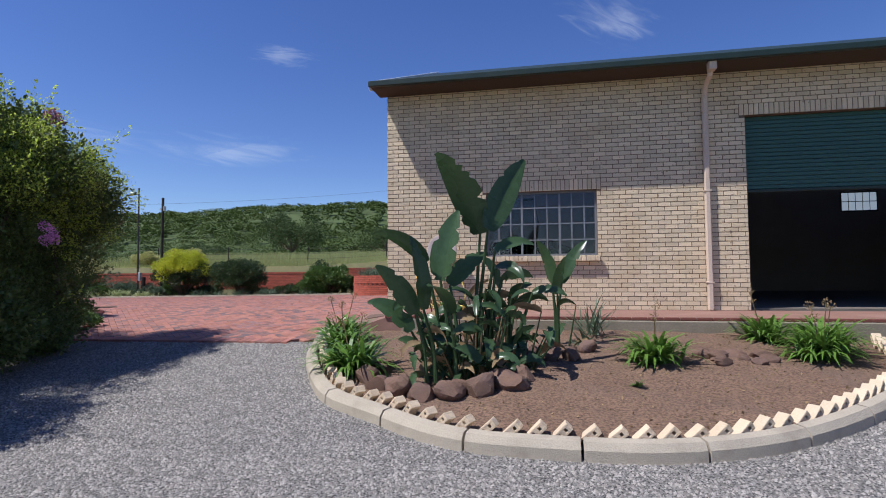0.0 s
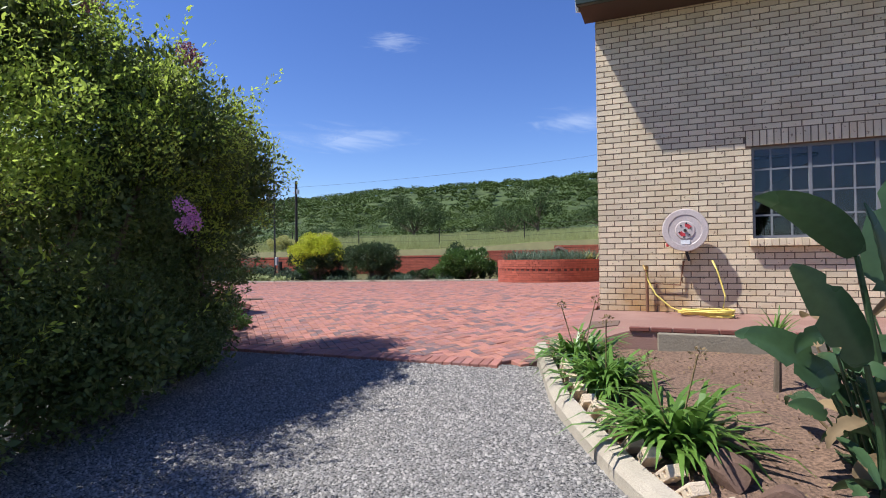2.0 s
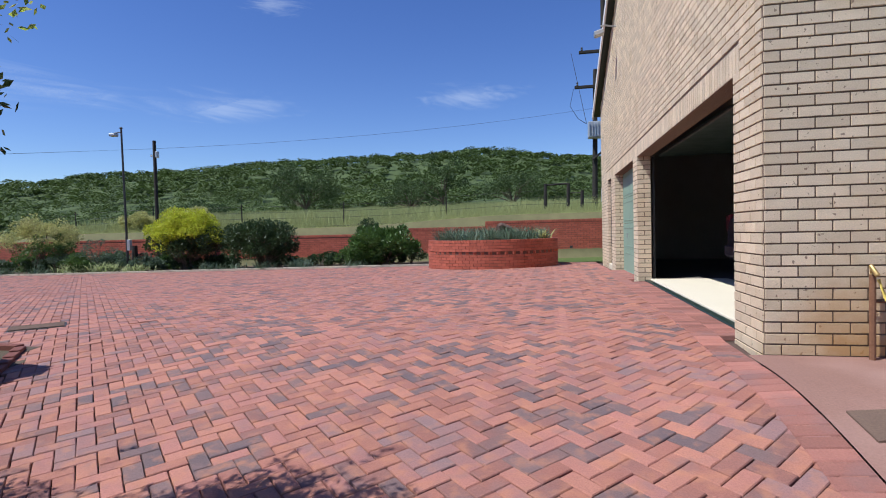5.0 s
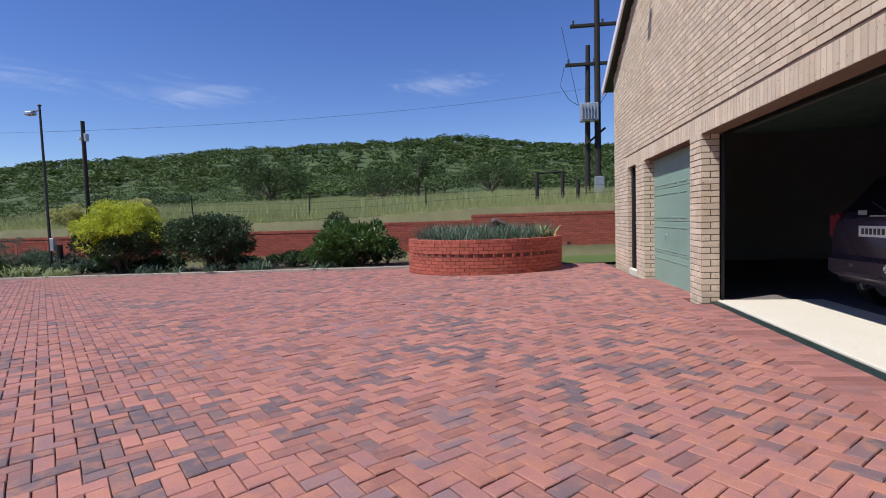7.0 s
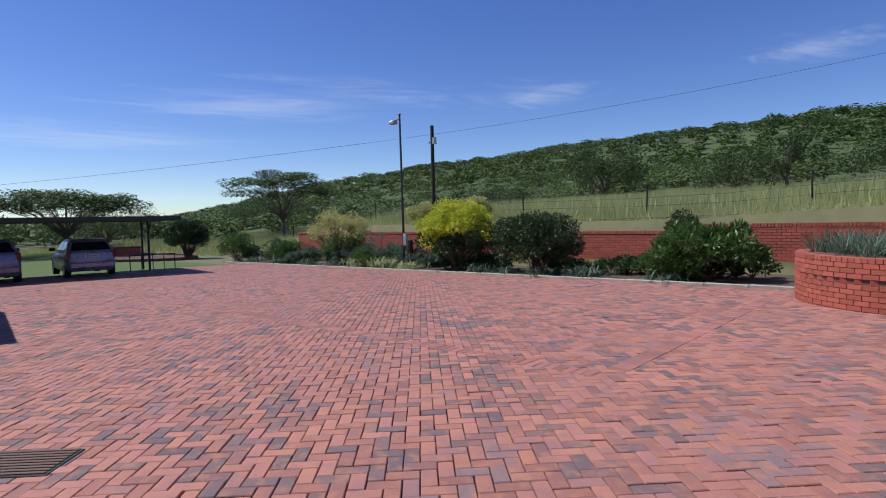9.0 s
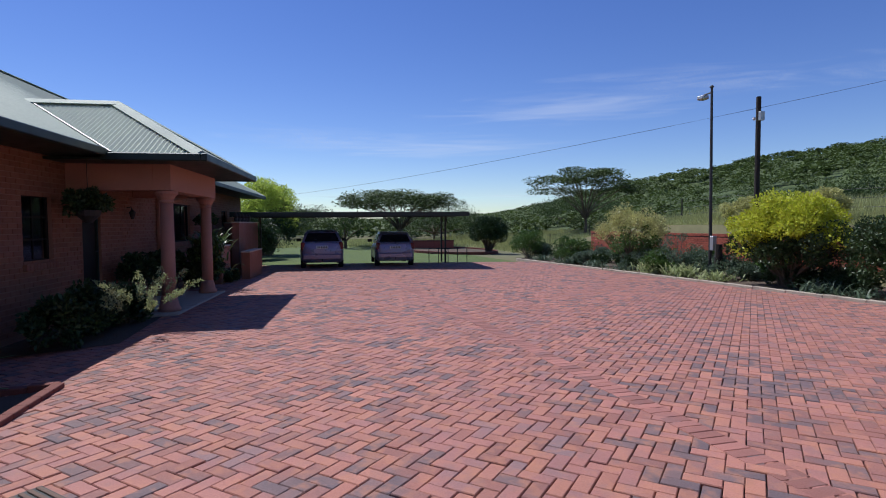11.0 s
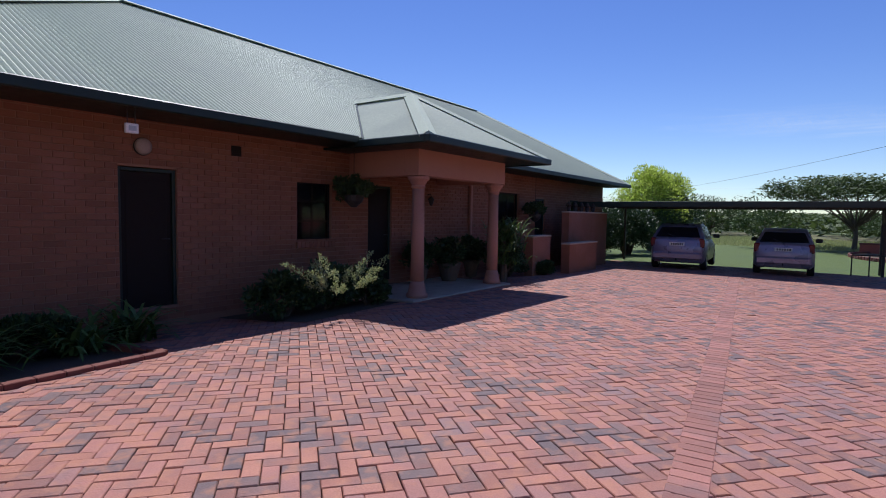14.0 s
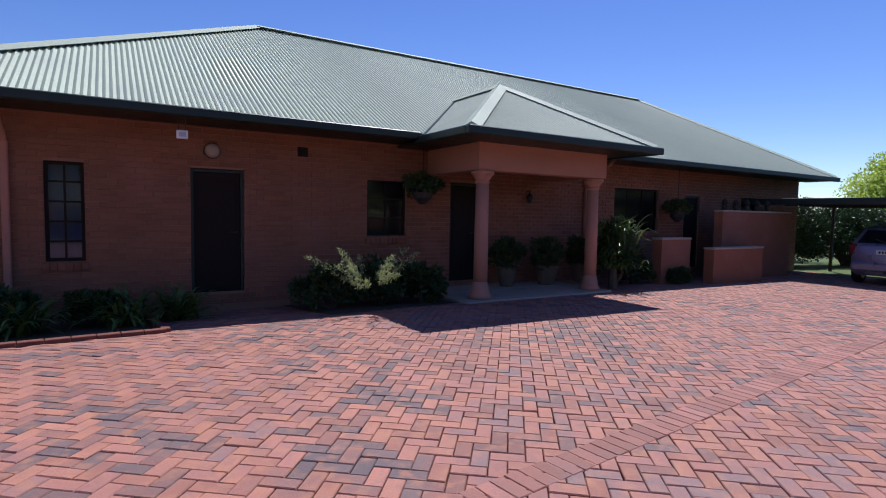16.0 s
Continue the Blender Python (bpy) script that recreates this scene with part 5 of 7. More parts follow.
for k in range(6):
    part("fin", box(-0.79 + k * 0.14, -0.73 + k * 0.14, -0.62, -0.5, 4.25, 4.95, bevel=0.01), steel_mat, tr)
part("meter_cabinet", box(-0.2, 0.24, -0.4, -0.16, 0.75, 1.6, bevel=0.02), steel_mat, tp, "grey meter cabinet")
part("brace", tube([(-0.6, -0.1, 3.1), (0.35, -0.1, 3.9)], 0.06, 6), pole_mat, tp)
for x in (-1.6, 0.9):
    part("cable", tube(sag((x, 0, 8.75), (-0.4 + x * 0.3, -0.2, 5.0), 0.0) if x < 0 else [(0.95, 0, 8.7), (1.2, 0, 7.6), (0.9, 0, 6.2), (0.1, -0.2, 5.0)], 0.015, 4), pole_mat, tp)
part("cable", tube([(-1.5, 0, 6.9), (-1.7, 0, 6.0), (-1.3, -0.1, 5.3), (-0.9, -0.2, 5.0)], 0.015, 4), pole_mat, tp)
fence_post = None
for x in (-44, -38.5, -33, -30.0, -25.2, -20.1, -14.7, -9.6, -1.66, 2.5):
    z = terrain(x, 31)
    m = pose(x, 31, z - 0.1, rng.uniform(-2, 2), rng.uniform(-2, 2), 0)
    if fence_post is None:
        fence_post = root("fence_post", m, "thin rusty steel fence post in tall grass", "fence post", "fence posts")
        part("post", tube([(0, 0, 0), (0, 0, 1.35)], 0.03, 6), pole_mat, fence_post)
    else:
        copy_thing(fence_post, m)
fw = root("fence_wire", pose(0, 0, 0), "thin strands of wire between the fence posts", "wire fence")
for h in (0.5, 0.8, 1.1):
    part("wire", tube([(x, 31, terrain(x, 31) + h) for x in range(-60, 6, 3)], 0.006, 4), dark_steel, fw)
gate = root("gate_frame", pose(-5.05, 31, terrain(-5, 31)), "rough timber gate frame in the fence", "gate")
for x, h in ((0, 1.4), (1.0, 1.4), (1.6, 1.05)):
    part("post", tube([(x, 0, -0.1), (x + 0.03, 0, h)], 0.075, 8), pole_mat, gate)
part("lintel", tube([(-0.02, 0, 1.34), (1.05, 0, 1.38)], 0.045, 6), pole_mat, gate)
part("rail", tube([(1.0, 0, 0.95), (1.6, 0, 0.95)], 0.025, 6), pole_mat, gate)


# ---- plants ----
def leaf_material(name, c1, c2, rough=0.45, vary=0.5, trans=0.3, scale=1.5):
    return material(name, c1, c2, scale, rough, 0.0, 20, vary=vary, translucent=trans, spec=0.35)


# bright and dark copies of one shrub's leaf: sunlight and shade in the colour
sunlit_leaf = leaf_material("sunlit_shrub_leaf", (0.32, 0.43, 0.06), (0.52, 0.6, 0.11), 0.45, 0.4, 0.62)
shade_leaf = leaf_material("shaded_shrub_leaf", (0.085, 0.12, 0.032), (0.145, 0.175, 0.046), 0.5, 0.5, 0.25)
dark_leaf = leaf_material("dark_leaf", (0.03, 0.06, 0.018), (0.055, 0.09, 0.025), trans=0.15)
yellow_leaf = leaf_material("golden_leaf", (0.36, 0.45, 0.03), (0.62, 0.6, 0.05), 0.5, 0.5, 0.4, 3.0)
mid_leaf = leaf_material("mid_leaf", (0.06, 0.12, 0.025), (0.1, 0.17, 0.035))
pale_leaf = leaf_material("variegated_leaf", (0.42, 0.42, 0.13), (0.54, 0.52, 0.22), 0.5, 0.5, 0.4)
banana_leaf = leaf_material("strelitzia_leaf", (0.042, 0.082, 0.036), (0.07, 0.118, 0.05), 0.28, 0.4, 0.25)
strap_leaf = leaf_material("strap_leaf", (0.1, 0.2, 0.03), (0.16, 0.27, 0.05), 0.35, 0.5)
yucca_leaf = leaf_material("yucca_leaf", (0.07, 0.12, 0.03), (0.13, 0.2, 0.05), 0.4, 0.6, 0.2)
bluegrey_leaf = leaf_material("bluegrey_leaf", (0.09, 0.14, 0.08), (0.14, 0.19, 0.12), 0.5, 0.4)
flower_mat = leaf_material("pink_flower", (0.64, 0.2, 0.46), (0.78, 0.36, 0.64), 0.6, 0.4)
rusty_flower = leaf_material("faded_flower", (0.3, 0.13, 0.16), (0.36, 0.17, 0.2), 0.6, 0.4)
dry_leaf = leaf_material("dry_leaf", (0.26, 0.18, 0.09), (0.34, 0.24, 0.13), 0.8, 0.4)
hill_leaf = leaf_material("bush_foliage", (0.058, 0.094, 0.022), (0.1, 0.14, 0.038), 0.7, 0.3, 0.25, 0.03)
acacia_leaf = leaf_material("acacia_foliage", (0.05, 0.085, 0.025), (0.085, 0.125, 0.035), 0.7, 0.5, 0.2, 0.2)
grass_leaf = leaf_material("tall_grass", (0.32, 0.36, 0.12), (0.46, 0.46, 0.2), 0.7, 0.5, 0.3, 0.25)
fern_leaf = leaf_material("pale_plume", (0.3, 0.36, 0.14), (0.42, 0.46, 0.22), 0.5, 0.4, 0.35)
bark_mat = material("bark", (0.1, 0.075, 0.05), (0.17, 0.13, 0.09), 7, 0.9, 0.6, 50)


def quads(name, v, mat, parent=None, corners=4):
    """A mesh of separate leaves from an array (n, corners, 3)."""
    n = len(v)
    me = bpy.data.meshes.new(name)
    me.vertices.add(n * corners)
    me.vertices.foreach_set("co", np.asarray(v, dtype=np.float32).reshape(-1))
    me.loops.add(n * corners)
    me.loops.foreach_set("vertex_index", np.arange(n * corners, dtype=np.int32))
    me.polygons.add(n)
    me.polygons.foreach_set("loop_start", np.arange(0, n * corners, corners, dtype=np.int32))
    me.polygons.foreach_set("loop_total", np.full(n, corners, dtype=np.int32))
    me.update(calc_edges=True)
    me.materials.append(mat)
    ob = new(name, me)
    ob.parent = parent
    return ob


def unit(a):
    return a / np.maximum(1e-6, np.linalg.norm(a, axis=1, keepdims=True))


def leaves_at(r, p, outward, size, aspect=0.45, lift=0.35, spread=0.9):
    """Rhombic leaves at points p that lean outward."""
    n = len(p)
    d = unit(outward * 0.8 + r.normal(0, spread, (n, 3)) + np.array([0, 0, lift]))
    side = unit(np.cross(d, unit(r.normal(0, 1, (n, 3)))))
    s = (size * r.uniform(0.6, 1.3, n))[:, None]
    mid = p + d * s * 0.5
    return np.stack([p, mid + side * s * aspect * 0.5, p + d * s, mid - side * s * aspect * 0.5], axis=1)


def flat_leaves(r, p, size, aspect=0.8, tilt=0.4):
    """Sprays that lie nearly level, as in umbrella crowns."""
    n = len(p)
    a = r.uniform(0, math.tau, n)
    d = unit(np.stack([np.cos(a), np.sin(a), r.normal(0, tilt, n)], 1))
    side = unit(np.stack([-np.sin(a), np.cos(a), r.normal(0, tilt, n)], 1))
    s = (size * r.uniform(0.5, 1.3, n))[:, None]
    return np.stack([p - d * s * 0.5, p + side * s * aspect * 0.5, p + d * s * 0.5, p - side * s * aspect * 0.5], axis=1)


def blob_points(r, n, c, rad, shell=0.55):
    d = unit(r.normal(0, 1, (n, 3)))
    k = r.uniform(shell ** 3, 1.0, n) ** (1 / 3)
    return np.array(c) + d * k[:, None] * np.array(rad), d


def bush(name, x, y, z, radii, label, mat, seed, blobs=40, per=160, size=0.06, blob_r=0.28, category="shrub", trunk=0.25, aspect=0.5, group="", top_mat=None, low=-0.75):
    """A shrub of many small leaf clumps round branching stems; z is the ground."""
    r = np.random.default_rng(seed)
    ob = root(name, pose(x, y, z), label, category, group)
    rx, ry, rz_ = radii
    cz = trunk + rz_
    bm = bmesh.new()
    v, v2 = [], []
    for i in range(blobs):
        d = unit(r.normal(0, 1, (1, 3)))[0]
        if d[2] < low:
            d[2] = -d[2]
        k = r.uniform(0.45, 1.0)
        c = np.array([d[0] * rx * k, d[1] * ry * k, cz + d[2] * rz_ * k])
        br = blob_r * r.uniform(0.7, 1.25) * min(rx, ry, rz_)
        p, o = blob_points(r, per, c, (br, br, br * 0.8))
        p[:, 2] = np.maximum(p[:, 2], 0.03)
        q = leaves_at(r, p, unit(o + 0.6 * d), size, aspect)
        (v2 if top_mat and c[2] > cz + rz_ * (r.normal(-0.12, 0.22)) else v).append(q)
        if i % 4 == 0:
            add_tube(bm, [(r.uniform(-0.12, 0.12) * rx, r.uniform(-0.12, 0.12) * ry, -0.05), tuple(c * np.array([0.4, 0.4, 0.45])), tuple(c)], [0.03 * max(rx, 0.6), 0.02, 0.008], 5)
    part("branchwork", bm, bark_mat, ob)
    quads("foliage", np.concatenate(v), mat, ob)
    if v2:
        quads("upper_foliage", np.concatenate(v2), top_mat, ob)
    return ob


def straps(r, n, length, width, height, droop=1.0, z0=0.0, spread=0.08):
    """Arching strap leaves from one base, as quads."""
    out = []
    for i in range(n):
        a = r.uniform(0, math.tau)
        L, up = length * r.uniform(0.6, 1.1), r.uniform(0.5, 1.35)
        b = np.array([r.normal(0, spread), r.normal(0, spread), z0])
        d = np.array([math.cos(a), math.sin(a), 0.0])
        s = np.array([-math.sin(a), math.cos(a), 0.0])
        pts = []
        th = up
        p = b.copy()
        for k in range(6):
            pts.append(p.copy())
            p = p + (d * math.cos(th) + np.array([0, 0, 1]) * math.sin(th)) * L / 5
            th -= droop * (0.25 + 0.15 * k) * r.uniform(0.8, 1.2) * 0.7
        ws = [0.7, 1.0, 1.0, 0.85, 0.55, 0.05]
        for k in range(5):
            out.append([pts[k] - s * width * ws[k] / 2, pts[k] + s * width * ws[k] / 2, pts[k + 1] + s * width * ws[k + 1] / 2, pts[k + 1] - s * width * ws[k + 1] / 2])
    q = np.array(out)
    q[:, :, 2] = np.maximum(q[:, :, 2], 0.015)
    return q


def clump(name, x, y, z, seed, label, mat, n=70, length=0.5, width=0.03, droop=1.0, stalks=0, group="", category="plant", spread=0.08):
    r = np.random.default_rng(seed)
    ob = root(name, pose(x, y, z), label, category, group)
    quads("leaves", straps(r, n, length, width, length, droop, 0.0, spread), mat, ob)
    for k in range(stalks):
        a, h = r.uniform(0, math.tau), r.uniform(0.5, 0.72)
        tip = (0.18 * math.cos(a), 0.18 * math.sin(a), h)
        st = part("flower_stalk", tube([(0, 0, 0), (tip[0] * 0.6, tip[1] * 0.6, h * 0.6), tip], 0.006, 5), dry_leaf, ob)
        p, o = blob_points(r, 40, tip, (0.05, 0.05, 0.05), 0.3)
        quads("seed_head", leaves_at(r, p, o, 0.03), dry_leaf, st)["kind"] = "stuff"
    return ob


# the big flowering shrub beside the drive
r = np.random.default_rng(11)
lilac = root("flowering_shrub", pose(-7.7, 5.4, yard(-7.7, 5.4)), "tall dense shrub with a few pink flower heads", "shrub")
bm = bmesh.new()
for i in range(16):
    a = r.uniform(0, math.tau)
    b = (r.uniform(-0.5, 0.5), r.uniform(-2.4, 2.0))
    add_tube(bm, [(b[0] * 0.6, b[1], -0.1), (b[0] + 0.3 * math.cos(a), b[1] + 0.3 * math.sin(a), 1.3), (b[0] + 0.8 * math.cos(a), b[1] + 0.8 * math.sin(a), 2.9)], [0.06, 0.04, 0.012], 6)
part("branchwork", bm, bark_mat, lilac)
# young collects upper leaves coloured as sunlit, v the others coloured as shaded
v, young = [], []
# masses beyond y = -6 are unseen, added to keep sky light off the gravel
masses = [((0.4, -2.9, 1.75), (1.35, 1.2, 1.75), 60), ((0.3, -1.2, 1.9), (1.3, 1.3, 1.85), 80), ((0.1, 0.3, 2.0), (1.25, 1.1, 1.95), 70), ((0.0, 1.5, 1.75), (0.95, 0.8, 1.5), 50), ((0.25, 2.0, 2.5), (0.7, 0.65, 0.75), 34), ((0.0, 0.9, 3.3), (0.7, 0.7, 0.6), 26), ((-1.3, 1.6, 1.8), (0.9, 0.9, 1.6), 40), ((0.4, -4.2, 1.65), (1.3, 1.0, 1.7), 40), ((0.55, 1.0, 2.8), (0.7, 0.75, 0.65), 32), ((0.1, -0.3, 3.5), (0.7, 1.0, 0.6), 24), ((0.6, -2.6, 3.3), (0.9, 1.3, 0.65), 34), ((1.15, -2.7, 1.9), (0.95, 1.3, 1.4), 40), ((0.95, -2.2, 0.6), (1.0, 1.6, 0.65), 50), ((0.5, 0.0, 0.6), (0.8, 1.2, 0.65), 36), ((-0.1, 1.6, 0.5), (0.65, 0.6, 0.55), 22), ((-0.2, -5.6, 1.7), (1.3, 1.1, 1.8), 44), ((0.9, -4.4, 0.6), (1.0, 1.4, 0.65), 34), ((-0.2, -7.0, 1.7), (1.3, 1.1, 1.8), 34), ((0.3, -6.2, 0.6), (1.0, 1.4, 0.65), 30)]
for c, rad, n in masses:
    for i in range(n):
        d = unit(r.normal(0, 1, (1, 3)))[0]
        k = r.uniform(0.6, 1.0)
        cc = np.array(c) + d * k * np.array(rad)
        br = r.uniform(0.2, 0.38)
        p, o = blob_points(r, 330, cc, (br, br, br * 0.9), 0.3)
        p = p[p[:, 2] > 0.02 + yard(-7.7 + p[0, 0], 5.4 + p[0, 1]) - yard(-7.7, 5.4)]
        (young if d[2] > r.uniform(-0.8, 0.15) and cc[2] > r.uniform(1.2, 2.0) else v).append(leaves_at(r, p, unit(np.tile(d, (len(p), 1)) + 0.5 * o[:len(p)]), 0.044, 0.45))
        if d[2] > 0.1 and i % 2 == 0:
            tw = np.linspace(0, 1, 26)[:, None] * (d * 0.6 + np.array([0, 0, 0.45]) + r.normal(0, 0.2, 3)) * r.uniform(0.5, 0.85) + cc
            young.append(leaves_at(r, tw + r.normal(0, 0.015, tw.shape), np.tile(d, (26, 1)), 0.07, 0.4))
core = []
for c, rad, n in masses:
    for i in range(46):
        d = unit(r.normal(0, 1, (1, 3)))[0]
        cc = np.array(c) + d * r.uniform(0.1, 0.8) * np.array(rad)
        p, o = blob_points(r, 170, cc, (0.36, 0.36, 0.36), 0.1)
        core.append(leaves_at(r, p[p[:, 2] > 0.0], o[p[:, 2] > 0.0], 0.08, 0.5))
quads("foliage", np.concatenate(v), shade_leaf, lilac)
quads("young_foliage", np.concatenate(young), sunlit_leaf, lilac, 4)["label"] = "yellow-green upper leaves with sunlight put into their colour"
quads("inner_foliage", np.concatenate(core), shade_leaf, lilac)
for (x, y, z), s, m in (((1.37, 0.37, 1.83), 0.13, flower_mat), ((0.7, -0.6, 3.75), 0.16, rusty_flower), ((0.5, -1.6, 3.8), 0.18, rusty_flower), ((0.9, 0.8, 3.5), 0.14, rusty_flower), ((0.8, -1.9, 3.6), 0.16, flower_mat), ((1.0, -3.0, 3.7), 0.15, rusty_flower), ((0.5, 0.1, 3.85), 0.14, rusty_flower)):
    fv = []
    for k in range(5):
        p, o = blob_points(r, 110, (x + r.normal(0, s * 0.35), y + r.normal(0, s * 0.45), z + r.normal(0, s * 0.45)), (s * 0.55,) * 3, 0.4)
        fv.append(leaves_at(r, p, o, 0.026, 0.8))
    quads("flower_head", np.concatenate(fv), m, lilac)["kind"] = "stuff"
bush("low_shrub", -8.9, 8.7, yard(-8.9, 8.7), (0.55, 0.5, 0.22), "low leafy ground shrub at the bed's edge", mid_leaf, 12, 26, 120, 0.06, 0.5, trunk=0.0)
bush("low_shrub", -9.9, 9.7, yard(-9.9, 9.7), (0.7, 0.6, 0.25), "low leafy ground shrub at the bed's edge", mid_leaf, 13, 26, 120, 0.06, 0.5, trunk=0.0)


# strelitzias
def big_leaf(bm, L, W, elev, az, bend, base, seed):
    """A long folded blade that arches and has torn edges."""
    q = random.Random(seed)
    d0 = Vector((math.cos(az), math.sin(az), 0))
    s = Vector((-math.sin(az), math.cos(az), 0))
    n, rows, p, th = 22, [], Vector(base), elev
    twist = q.choice((-1, 1)) * (q.uniform(0.7, 1.25) if abs(math.cos(az)) > 0.6 else q.uniform(0.0, 0.5))
    for i in range(n + 1):
        t = i / n
        d = d0 * math.cos(th) + Vector((0, 0, math.sin(th)))
        up = (-d0 * math.sin(th) + Vector((0, 0, math.cos(th))))
        w = W * 0.37 * (math.sin(math.pi * min(1.0, t * 0.93 + 0.05) ** 0.75)) ** 0.7
        sd = (s * math.cos(twist) + up * math.sin(twist))
        uu = sd.cross(d)
        tear = [1.0 if q.random() > 0.13 else q.uniform(0.55, 0.8) for _ in range(2)]
        rows.append([bm.verts.new(p - sd * w * tear[0] + uu * w * -0.3), bm.verts.new(p - sd * w * 0.5 + uu * w * -0.2), bm.verts.new(p), bm.verts.new(p + sd * w * 0.5 + uu * w * -0.2), bm.verts.new(p + sd * w * tear[1] + uu * w * -0.3)])
        if i % 2:
            for vert in rows[-1][::4]:
                vert.co += uu * w * 0.06
        p = p + d * (L / n)
        th -= bend / n * (0.4 + 1.2 * t)
    for a, b in zip(rows, rows[1:]):
        for k in range(4):
            bm.faces.new((a[k], a[k + 1], b[k + 1], b[k]))


def strelitzia(x, y, specs, label, seed, small=14):
    z = bed_height(x, y)
    ob = root("strelitzia", pose(x, y, z), label, "plant")
    q = random.Random(seed)
    for i, (bx, by, tx, ty, tz, L, W, elev, az, bend) in enumerate(specs):
        part("stalk", tube([(bx, by, -0.03), (bx + (tx - bx) * 0.3, by + (ty - by) * 0.3, tz * 0.55), (tx, ty, tz)], [0.03, 0.022, 0.014], 7), banana_leaf, ob)
        bm = bmesh.new()
        big_leaf(bm, L, W, radians(elev), radians(az), radians(bend), (tx, ty, tz), seed * 50 + i)
        part("leaf", bm, banana_leaf, ob, smooth=True)
    for i in range(small):
        bm = bmesh.new()
        a = q.uniform(0, 360)
        b = (q.uniform(-0.6, 0.5), q.uniform(-0.55, 0.3), 0.05 + 0.8 * q.random() ** 2)
        part("stalk", tube([(b[0] * 0.6, b[1] * 0.6, -0.02), b], [0.013, 0.007], 6), dry_leaf if i % 3 == 0 else banana_leaf, ob)
        big_leaf(bm, q.uniform(0.22, 0.45), q.uniform(0.1, 0.18), radians(q.uniform(-10, 60)), radians(a), radians(q.uniform(40, 130)), b, seed * 90 + i)
        part("leaf", bm, dry_leaf if i % 4 == 0 else banana_leaf, ob, smooth=True)
    return ob


strelitzia(-0.9, 6.15, [
    (0.05, 0.0, 0.12, 0.0, 1.58, 1.12, 0.52, 62, 238, 38), (0.08, 0.0, 0.22, -0.1, 1.62, 1.08, 0.44, 62, 50, 20),
    (-0.2, -0.2, -0.3, -0.25, 1.05, 0.82, 0.42, 82, 20, 20), (-0.3, -0.2, -0.45, -0.3, 1.25, 0.68, 0.3, 48, 205, 50),
    (-0.3, -0.5, -0.4, -0.65, 0.75, 0.78, 0.29, 88, 210, 25), (-0.4, -0.5, -0.5, -0.6, 0.7, 0.68, 0.3, 62, 215, 35),
    (-0.1, -0.2, -0.2, -0.2, 1.0, 0.6, 0.32, 50, 30, 35), (0.15, 0.0, 0.3, -0.1, 1.38, 0.5, 0.22, 30, 25, 60),
    (0.2, 0.1, 0.35, 0.1, 1.05, 0.48, 0.2, 25, 40, 60), (0.2, 0.0, 0.3, 0.0, 1.2, 0.5, 0.18, 10, 320, 90),
    (-0.1, -0.4, -0.15, -0.5, 0.7, 0.55, 0.34, 60, 250, 70), (0.1, -0.1, 0.2, -0.15, 0.95, 0.45, 0.18, -10, 300, 60),
    (-0.45, -0.3, -0.6, -0.4, 0.5, 0.6, 0.3, 55, 190, 60)],
    "tall strelitzia with large torn green leaves", 3, 110)
strelitzia(-0.5, 6.5, [(0, 0, 0.1, 0, 0.7, 0.42, 0.16, 40, 10, 90), (0, 0, -0.1, 0.1, 0.9, 0.5, 0.2, 75, 200, 50), (0.1, 0, 0.3, -0.05, 0.85, 0.42, 0.16, 20, 350, 70), (0, 0, 0.05, -0.2, 0.7, 0.45, 0.2, 60, 300, 60)], "strelitzia clump with drooping brown-edged leaves", 4, 40)
strelitzia(0.08, 7.5, [(0, 0, -0.05, 0, 0.85, 0.62, 0.28, 82, 180, 30), (0, 0, 0.08, 0, 0.85, 0.68, 0.26, 70, 10, 30), (0.02, 0, 0.02, -0.05, 0.7, 0.55, 0.26, 78, 300, 30)], "young strelitzia with three upright leaves", 6, 3)
for i, (x, y, n, L) in enumerate([(-2.85, 7.2, 100, 0.5), (-2.3, 6.1, 110, 0.55), (-3.2, 8.0, 100, 0.52), (1.2, 6.75, 80, 0.5), (3.2, 7.3, 110, 0.55), (3.45, 7.8, 100, 0.55), (2.95, 8.35, 80, 0.5)]):
    clump("agapanthus", x, y, bed_height(x, y) - 0.02, 20 + i, "clump of glossy green agapanthus straps", strap_leaf, int(n * 1.8), L * 1.25, 0.046, 1.0, 2, "agapanthus clumps in the bed")
clump("sword_plant", 0.6, 8.3, bed_height(0.6, 8.3), 41, "upright blue-green sword-leaved plant", bluegrey_leaf, 46, 0.75, 0.022, 0.3)
clump("seedling", 0.85, 5.75, bed_height(0.85, 5.75), 42, "small green seedling in bare soil", mid_leaf, 12, 0.13, 0.035, 0.8, spread=0.02)
clump("grey_aloe", 0.45, 7.45, bed_height(0.45, 7.45), 43, "grey-leaved aloe among the stones", bluegrey_leaf, 14, 0.3, 0.07, 0.4, spread=0.03)
clump("young_palm", -1.49, 7.5, bed_height(-1.49, 7.5) + 0.45, 44, "little palm with a fan of stiff leaves", strap_leaf, 26, 0.3, 0.02, 0.4, spread=0.01)
part("trunk", tube([(0, 0, -0.5), (0.02, 0, 0.0)], [0.035, 0.02], 6), bark_mat, bpy.data.objects["young_palm"])

